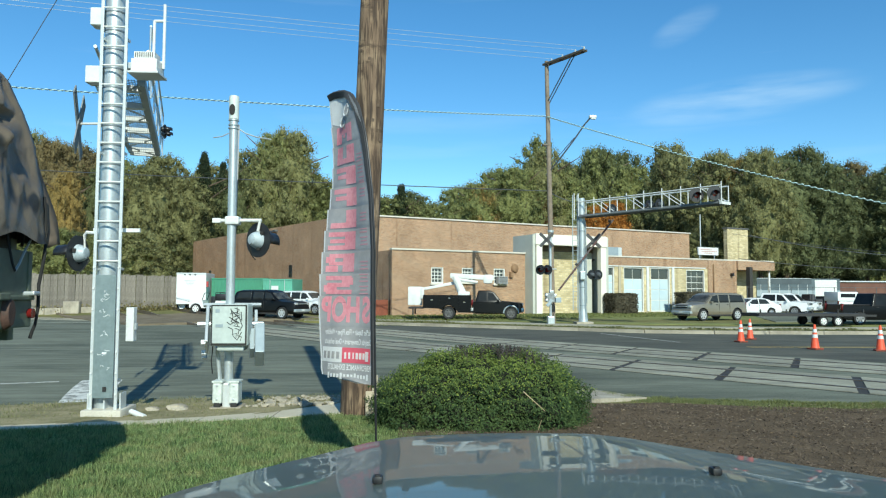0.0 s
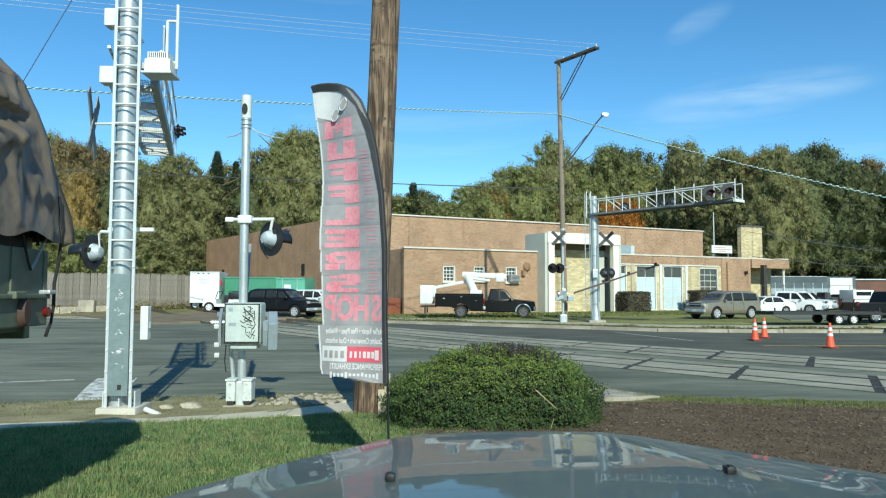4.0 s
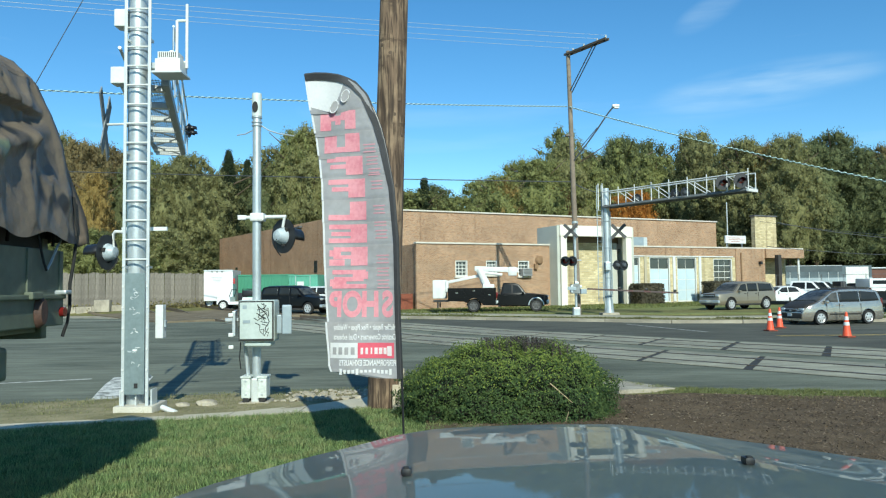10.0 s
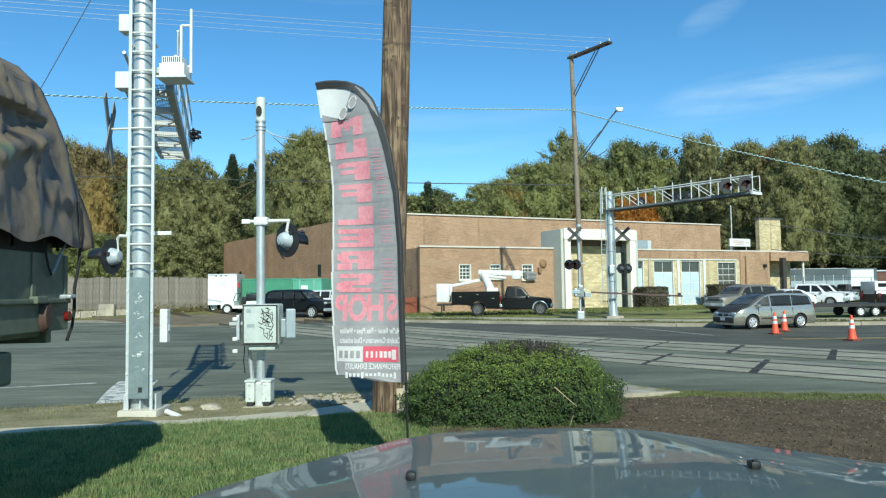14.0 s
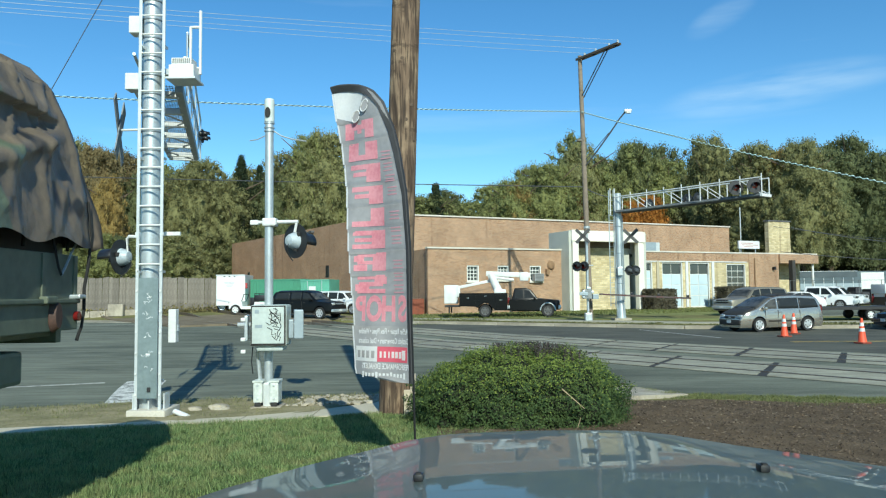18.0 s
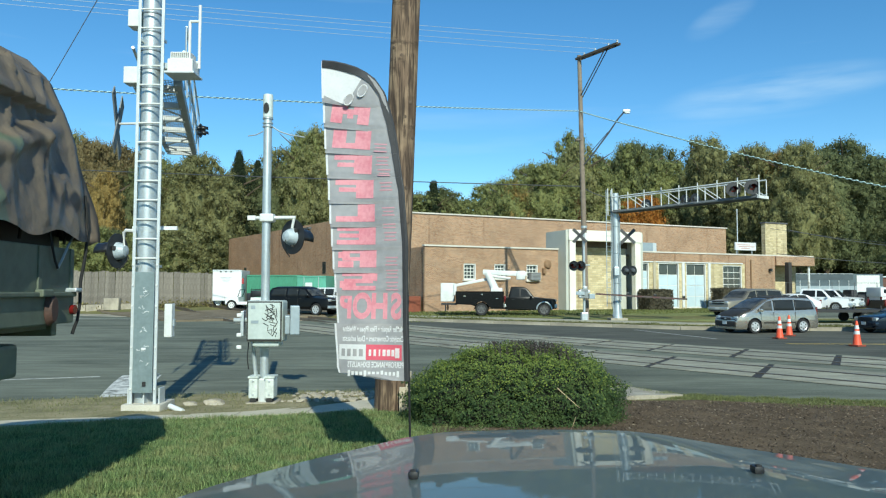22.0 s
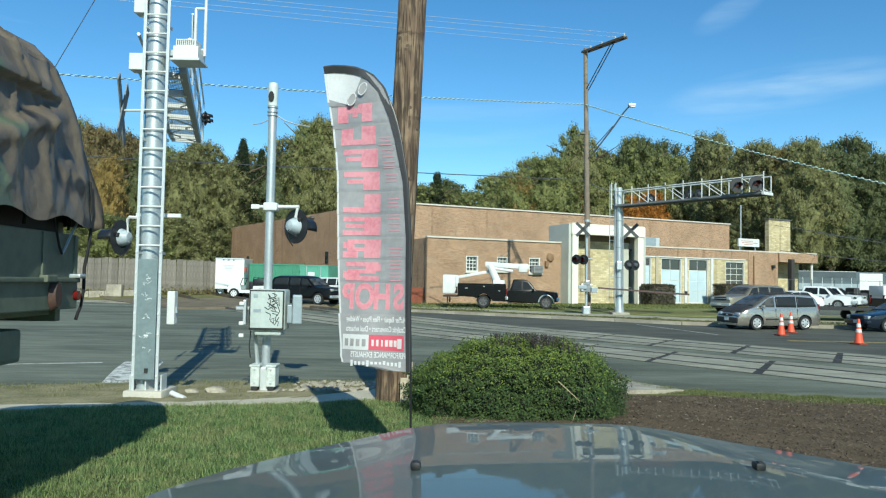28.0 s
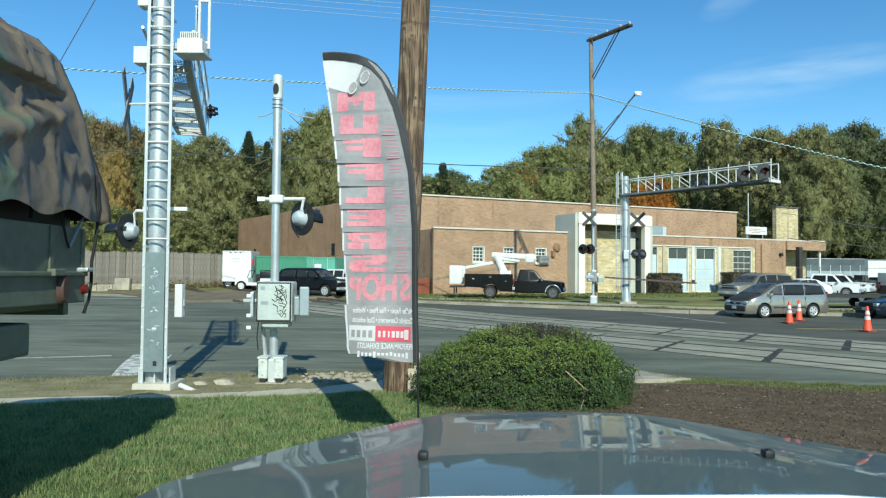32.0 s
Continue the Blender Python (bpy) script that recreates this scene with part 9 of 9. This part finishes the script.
part("red_lamp", bx(1.2, -1.6, 2.1, 0.2, 0.2, 0.45), mat("notice_red", (0.4, 0.05, 0.05), (0.3, 0.04, 0.04), 0.7), bxv, smooth=False)
for s in (-0.8, 0.8):
    wheel_parts(bxv, s, -1.2, 0.4, galv)
# small open utility vehicle
jx, jy = -15.2, 58.2
jeep = thing("open_jeep", "small white open jeep with black top parts", "jeep", jx, jy, ground_z(jx, jy) + 0.03, 180)
bm = bmesh.new()
add_prism(bm, body_profile([(1.55, 0.6), (1.5, 0.95), (0.55, 1.0), (0.5, 0.62), (-0.4, 0.62), (-0.45, 0.95), (-1.5, 0.95), (-1.55, 0.6)], (1.05, -1.0), 0.36, 0.4), -0.75, 0.75)
part("body", bm, carwhite, jeep, "white tub body", smooth=False)
for s in (-0.7, 0.7):
    part("windscreen_frame", tube([(0.6, s, 0.95), (0.4, s, 1.55)], 0.03, 6), black_m, jeep)
    part("roll_bar", tube([(-0.4, s, 0.9), (-0.45, s, 1.6), (-1.3, s, 1.55)], 0.035, 6), black_m, jeep, "black roll bar")
    for x in (1.05, -1.0):
        wheel_parts(jeep, x, s, 0.36, white_m, 0.2)
part("windscreen_top", rod((0.4, -0.7, 1.55), (0.4, 0.7, 1.55), 0.03, seg=6), black_m, jeep)
part("seat", bx(-0.3, 0, 0.95, 0.5, 1.2, 0.7, bevel=0.08), black_m, jeep, "black seats")
part("soft_top", bx(-0.95, 0, 1.25, 1.1, 1.3, 0.5, bevel=0.1), black_m, jeep, "folded black top")
blk = thing("concrete_block", "pale concrete block beside the railway", "block", -27.0, 60.8, ground_z(-27.0, 60.8), 5)
part("block", bx(0, 0, 0.5, 1.2, 0.7, 1.0, bevel=0.06), concrete, blk)
for i in range(7):
    b2 = copy_thing(blk, pose(-34 + i * 1.3, 61.5, ground_z(-34 + i * 1.3, 61.5) - 0.55, 0, 0, 3 * i))
# weeds by the fence
wl_ = leaf_mat("weed_leaf", (0.30, 0.25, 0.11), (0.14, 0.13, 0.06))
for i in range(16):
    x = -33 + i * 1.25 + rng.uniform(-0.3, 0.3)
    y = 61.8 + rng.uniform(-0.7, 0.7) - (1.5 if x > -18 else 0)
    w = thing("weed_clump", "dry tan weeds at the foot of the fence", "weeds", x, y, ground_z(x, y), 0, "weeds by the fence")
    share("foliage", leaf_mesh("weed", 160, lambda g: (g.normal(0, 0.45), g.normal(0, 0.3), abs(g.normal(0.15, 0.22))), 0.11, 60 + i, wl_), w, pose(0, 0, 0))

# ---- far right yard: trailers, mesh fence ----
yard = thing("storage_trailer", "long pale blue and white trailer behind the parking lot", "trailer", 43.5, 84.0, ground_z(43.5, 84.0), 0)
part("body", bx(0, 0, 2.1, 13.0, 2.5, 2.4, bevel=0.03), mat("pale_blue", (0.10, 0.135, 0.15), (0.06, 0.085, 0.10), 0.6, 0.5, amount=1.6), yard, "pale blue body", smooth=False)
part("stripe", bx(0, -1.27, 1.6, 13.0, 0.03, 0.7), plate_m, yard, smooth=False)
part("panel", bx(4.8, -1.28, 2.2, 2.6, 0.03, 1.9), white_m, yard, smooth=False)
for x in (-5, 4.5, 5.6):
    wheel_parts(yard, x, -1.1, 0.5, galv)
part("top_band", bx(-1.7, -1.27, 2.95, 9.6, 0.03, 0.6), mat("slate_blue", (0.07, 0.09, 0.10), (0.045, 0.06, 0.07), 0.5, 0.7, amount=1.5), yard, "slate blue upper band", smooth=False)
part("roof_edge", bx(-1.7, -1.27, 3.32, 9.6, 0.06, 0.05), alum, yard, "pale roof edge", smooth=False)
for k in range(9):
    part("rib", bx(-6.2 + k * 1.1, -1.275, 2.0, 0.05, 0.04, 1.2), alum, yard, smooth=False)
shed = thing("brick_shed", "low red-brown brick shed behind the yard", "shed", 56.0, 87.0, ground_z(56.0, 87.0), 0)
part("wall", bx(0, 0, 1.45, 12.6, 4.0, 2.9, bevel=0.02), mat("shed_brick", (0.17, 0.085, 0.06), (0.10, 0.05, 0.04), 0.9, 0.8, 0.003), shed, "red-brown wall", smooth=False)
part("roof", bx(0, 0, 2.97, 13.0, 4.4, 0.14, bevel=0.02), alum, shed, "pale metal roof edge", smooth=False)
bh = thing("machinery", "dark machinery standing behind the parked trucks", "machinery", 37.6, 72.0, ground_z(37.6, 72.0), 0)
for x, z, w, h in ((0, 0.6, 0.9, 1.1), (0.9, 0.8, 0.7, 1.5), (1.7, 0.5, 0.9, 0.9), (2.6, 0.9, 0.6, 1.7), (3.3, 0.65, 0.8, 1.2), (4.1, 0.8, 0.7, 1.5)):
    part("block", bx(x, 0, z, w, 1.6, h, bevel=0.15), mat("machine_dark", (0.045, 0.045, 0.05), (0.025, 0.025, 0.03), 0.7), bh)
yard_steel = mat("yard_steel", (0.12, 0.13, 0.13), (0.07, 0.075, 0.08), 0.6, 4.0)
mf = thing("mesh_fence", "thin dark chain-link fence with posts", "fence", 33, 70.0, ground_z(33, 70.0), 8)
for i in range(11):
    part("post", rod((i * 2.4, 0, 0), (i * 2.4, 0, 2.5), 0.03, seg=6), yard_steel, mf)
part("top_rail", rod((0, 0, 2.45), (24, 0, 2.45), 0.018, seg=6), yard_steel, mf)
part("mid_rail", rod((0, 0, 1.3), (24, 0, 1.3), 0.012, seg=6), yard_steel, mf)
# rough grass hanging over the far kerb
tp = along([(60, 36.95), (21, 36.4), (15.5, 36.75), (12.2, 37.55), (9.3, 39.75), (3.2, 43.85), (-3.9, 48.75)], 0.5)


def tuft_spot(g):
    x, y = tp[g.randint(len(tp))]
    k = abs(g.normal(0, 0.45))
    return x + g.uniform(-0.4, 0.4) + 0.5 * k, y + k, 0.17 + 0.05 * g.uniform(0, 1) ** 2 + (0.06 if noise.noise((x * 0.7, y * 0.7, 0)) > 0.15 else 0.0)


tuft_me = leaf_mesh("verge_tufts", 9000, tuft_spot, 0.055, 61, leaf_mat("tuft_leaf", (0.27, 0.26, 0.12), (0.12, 0.13, 0.05)))
tagged(new("verge_tufts", tuft_me), "rough grass tufts along the far kerb", "grass", kind="stuff")


def far_lawn_spot(g):
    s, d = g.uniform(-8, 34), g.uniform(0.5, 11)
    p = ORG + U * s + NRM * d
    return p.x, p.y, ground_z(p.x, p.y) + 0.05


lawn_me = leaf_mesh("far_lawn_grass", 9000, far_lawn_spot, 0.07, 62, leaf_mat("far_lawn_leaf", (0.25, 0.27, 0.10), (0.12, 0.14, 0.045)))
tagged(new("far_lawn_grass", lawn_me), "uneven mown grass before the brick building", "grass", kind="stuff")
# wood scrap on the asphalt and small leaves on the apron
st = thing("dropped_branch", "thin dark branch lying on the concrete apron", "branch", 3.15, 15.35, 0.04, 0)
part("stem", tube([(-0.35, 0, 0.02), (0.0, 0.05, 0.03), (0.35, 0.0, 0.02), (0.55, -0.08, 0.03), (0.62, 0.06, 0.09)], 0.014, 5), bark, st)
part("side_stem", tube([(0.0, 0.05, 0.03), (-0.08, 0.12, 0.12)], 0.01, 5), bark, st)
sd_ = leaf_mesh("fallen_leaves", 260, lambda g: (g.uniform(-8, 1.2), g.uniform(4, 12.5), 0.0), 0.03, 77, leaf_mat("fallen_leaf", (0.42, 0.30, 0.14), (0.2, 0.12, 0.05)))
for v in sd_.vertices:
    v.co.z = ground_z(v.co.x, v.co.y) + 0.075
tagged(new("fallen_leaves", sd_), "scattered dry leaves on the lawn and footway", "leaves", kind="stuff")
fl_ = leaf_mesh("fallen_leaves", 900, lambda g: (g.uniform(1.5, 9.5), 12.4 - abs(g.normal(0, 2.0)), 0.0), 0.026, 78, leaf_mat("pale_fallen_leaf", (0.62, 0.52, 0.38), (0.30, 0.20, 0.11)))
for v in fl_.vertices:
    v.co.z = ground_z(v.co.x, v.co.y) + 0.115 + 0.25 * (v.co.z)
tagged(new("fallen_leaves", fl_), "pale dry leaves scattered on the mulch", "leaves", kind="stuff")


# ---- what moves ----
# how far the flag is turned from square to the road, in degrees, at five heights
YAW_FOOT = [(0, 42), (1, 46), (2, 28), (3, 26), (6, 18), (7, 24), (8, 19), (9, 30), (10, 13), (11, 17), (12, 16), (13, 14), (14, 19), (17, 33), (18, 36), (19, 26), (20, 6), (21, 25), (22, 15), (23, 10), (24, 20), (25, 15), (28, 19), (29, 17), (30, 17), (31, 17), (32, 17)]
YAW_LOW = [(0, 42), (1, 43), (2, 34), (3, 33), (6, 26), (7, 20), (8, 21), (9, 22), (10, 19), (11, 26), (12, 21), (13, 26), (14, 22), (17, 39), (18, 39), (19, 27), (20, 14), (21, 27), (22, 23), (23, 14), (24, 16), (25, 19), (28, 22), (29, 18), (30, 16), (31, 19), (32, 23)]
YAW_MID = [(0, 48), (1, 41), (2, 37), (3, 33), (6, 26), (7, 24), (8, 21), (9, 22), (10, 18), (11, 21), (12, 25), (13, 30), (14, 27), (17, 40), (18, 34), (19, 26), (20, 18), (21, 20), (22, 15), (23, 8), (24, 15), (25, 14), (28, 20), (29, 18), (30, 19), (31, 26), (32, 16)]
YAW_HIGH = [(0, 53), (1, 43), (2, 32), (3, 34), (6, 28), (7, 26), (8, 18), (9, 22), (10, 16), (11, 15), (12, 24), (13, 29), (14, 26), (17, 36), (18, 31), (19, 24), (20, 16), (21, 9), (22, 7), (23, 4), (24, 12), (25, 8), (28, 18), (29, 14), (30, 20), (31, 30), (32, 6)]
YAW_TIP = [(0, 55), (1, 46), (2, 30), (3, 32), (6, 28), (7, 26), (8, 16), (9, 20), (10, 10), (11, 11), (12, 23), (13, 28), (14, 20), (17, 34), (18, 27), (19, 19), (20, 9), (21, 2), (22, -3), (23, -2), (24, 10), (25, 2), (28, 13), (29, 10), (30, 14), (31, 29), (32, 4)]
# how far a gust lifts the tip, in degrees
LIFT = [(0, 0), (20, 0), (21, 2.5), (22, 7), (23, 2.5), (24, 0), (32, 0)]
GATE_KEYS = [(0, 52), (1, 42), (2, 33.7), (3, 25.8), (3.5, 22.2), (4.5, 14), (5.5, 5.5), (6, 1.8), (6.5, -2.4), (7, -3.2), (32, -3.2)]

# sideways places of the minivan, in 1/38 m before its last stop, and of the car behind it
VAN_KEYS = [(0, 620), (2, 480), (3.5, 400), (4.5, 350), (5.5, 312), (6, 302), (6.5, 287), (7, 262), (7.5, 239), (8, 217), (8.5, 196), (9, 172), (9.5, 151), (10, 133), (10.5, 118), (11, 101), (11.5, 76), (12, 55), (12.5, 38), (13, 23), (13.5, 10), (14, 4), (14.5, 1), (15, 0), (32, 0)]
SEDAN_KEYS = [(0, 48), (12, 33), (16.5, 24.2), (17, 23.4), (18, 22.65), (19, 22.35), (20, 22.2), (21, 22.05), (23, 21.9), (25, 21.6), (28, 21.5), (32, 21.5)]


def roll(car_, keys, sign, unit, r):
    """Turns a car's wheels by the way it has gone."""
    wheels_ = [(w, w.matrix_basis.copy()) for w in car_.children if w.name.startswith("wheel")]
    start = lerp_pts(keys, 0.0)
    marks, last = [(0.0, 0.0)], 0.0
    for i in range(1, 641):
        a = sign * (lerp_pts(keys, i * 0.05) - start) * unit / r
        if abs(a - last) > radians(40) or i == 640:
            marks.append((i * 0.05, a))
            last = a
    for w, m0 in wheels_:
        side = 1 if m0.translation.y > 0 else -1
        walk(w, [(t, m0 @ Matrix.Rotation(a * side, 4, "Z")) for t, a in marks])


def motions():
    """Gate arms come down, the flag swings on its pole, traffic rolls."""
    times = [row[0] for row in YAW_FOOT]
    poses = [[] for b in bands]
    for t in times:
        yaws = list(zip((0.8, 1.7, 2.6, 3.5, 4.4), [lerp_pts(k, t) for k in (YAW_FOOT, YAW_LOW, YAW_MID, YAW_HIGH, YAW_TIP)]))
        joint = Vector((lerp_pts(POLE_EDGE, CUTS[0]), 0, CUTS[0]))
        for i, (lo, hi) in enumerate(zip(CUTS, CUTS[1:])):
            mid = (lo + hi) / 2
            lean = 0.9 * max(0.0, (mid - 1.0) / 3.5) + lerp_pts(LIFT, t) * min(1.0, max(0.0, (mid - 3.0) / 1.0))
            foot = Vector((lerp_pts(POLE_EDGE, lo), 0, lo))
            m = Matrix.Translation(joint) @ Matrix.Rotation(radians(lean), 4, "Y") @ Matrix.Rotation(radians(-lerp_pts(yaws, mid)), 4, "Z") @ Matrix.Translation(-foot)
            poses[i].append((t, m))
            joint = m @ Vector((lerp_pts(POLE_EDGE, min(hi, 4.45)), 0, min(hi, 4.45)))
    for b, rows in zip(bands, poses):
        walk(b, rows)
    walk(minivan, [(t, pose(15.62 + d / 37.0, 35.3, 0, 0, 0, 195.5 - 5 * min(1, d / 300))) for t, d in VAN_KEYS])
    walk(sedan, [(t, pose(x + 0.4, 35.1, 0, 0, 0, 188)) for t, x in SEDAN_KEYS])
    roll(minivan, VAN_KEYS, -1, 1 / 37.0, 0.33)
    roll(sedan, SEDAN_KEYS, -1, 1.0, 0.32)
    walk(far_arm, [(t, pose(0.1, -0.05, 1.62, 0, -a, 0)) for t, a in GATE_KEYS])
    walk(near_arm, [(t, pose(0, -0.05, 1.42, max(a, 0.0) * 1.05, 0, 12)) for t, a in GATE_KEYS])


motions()
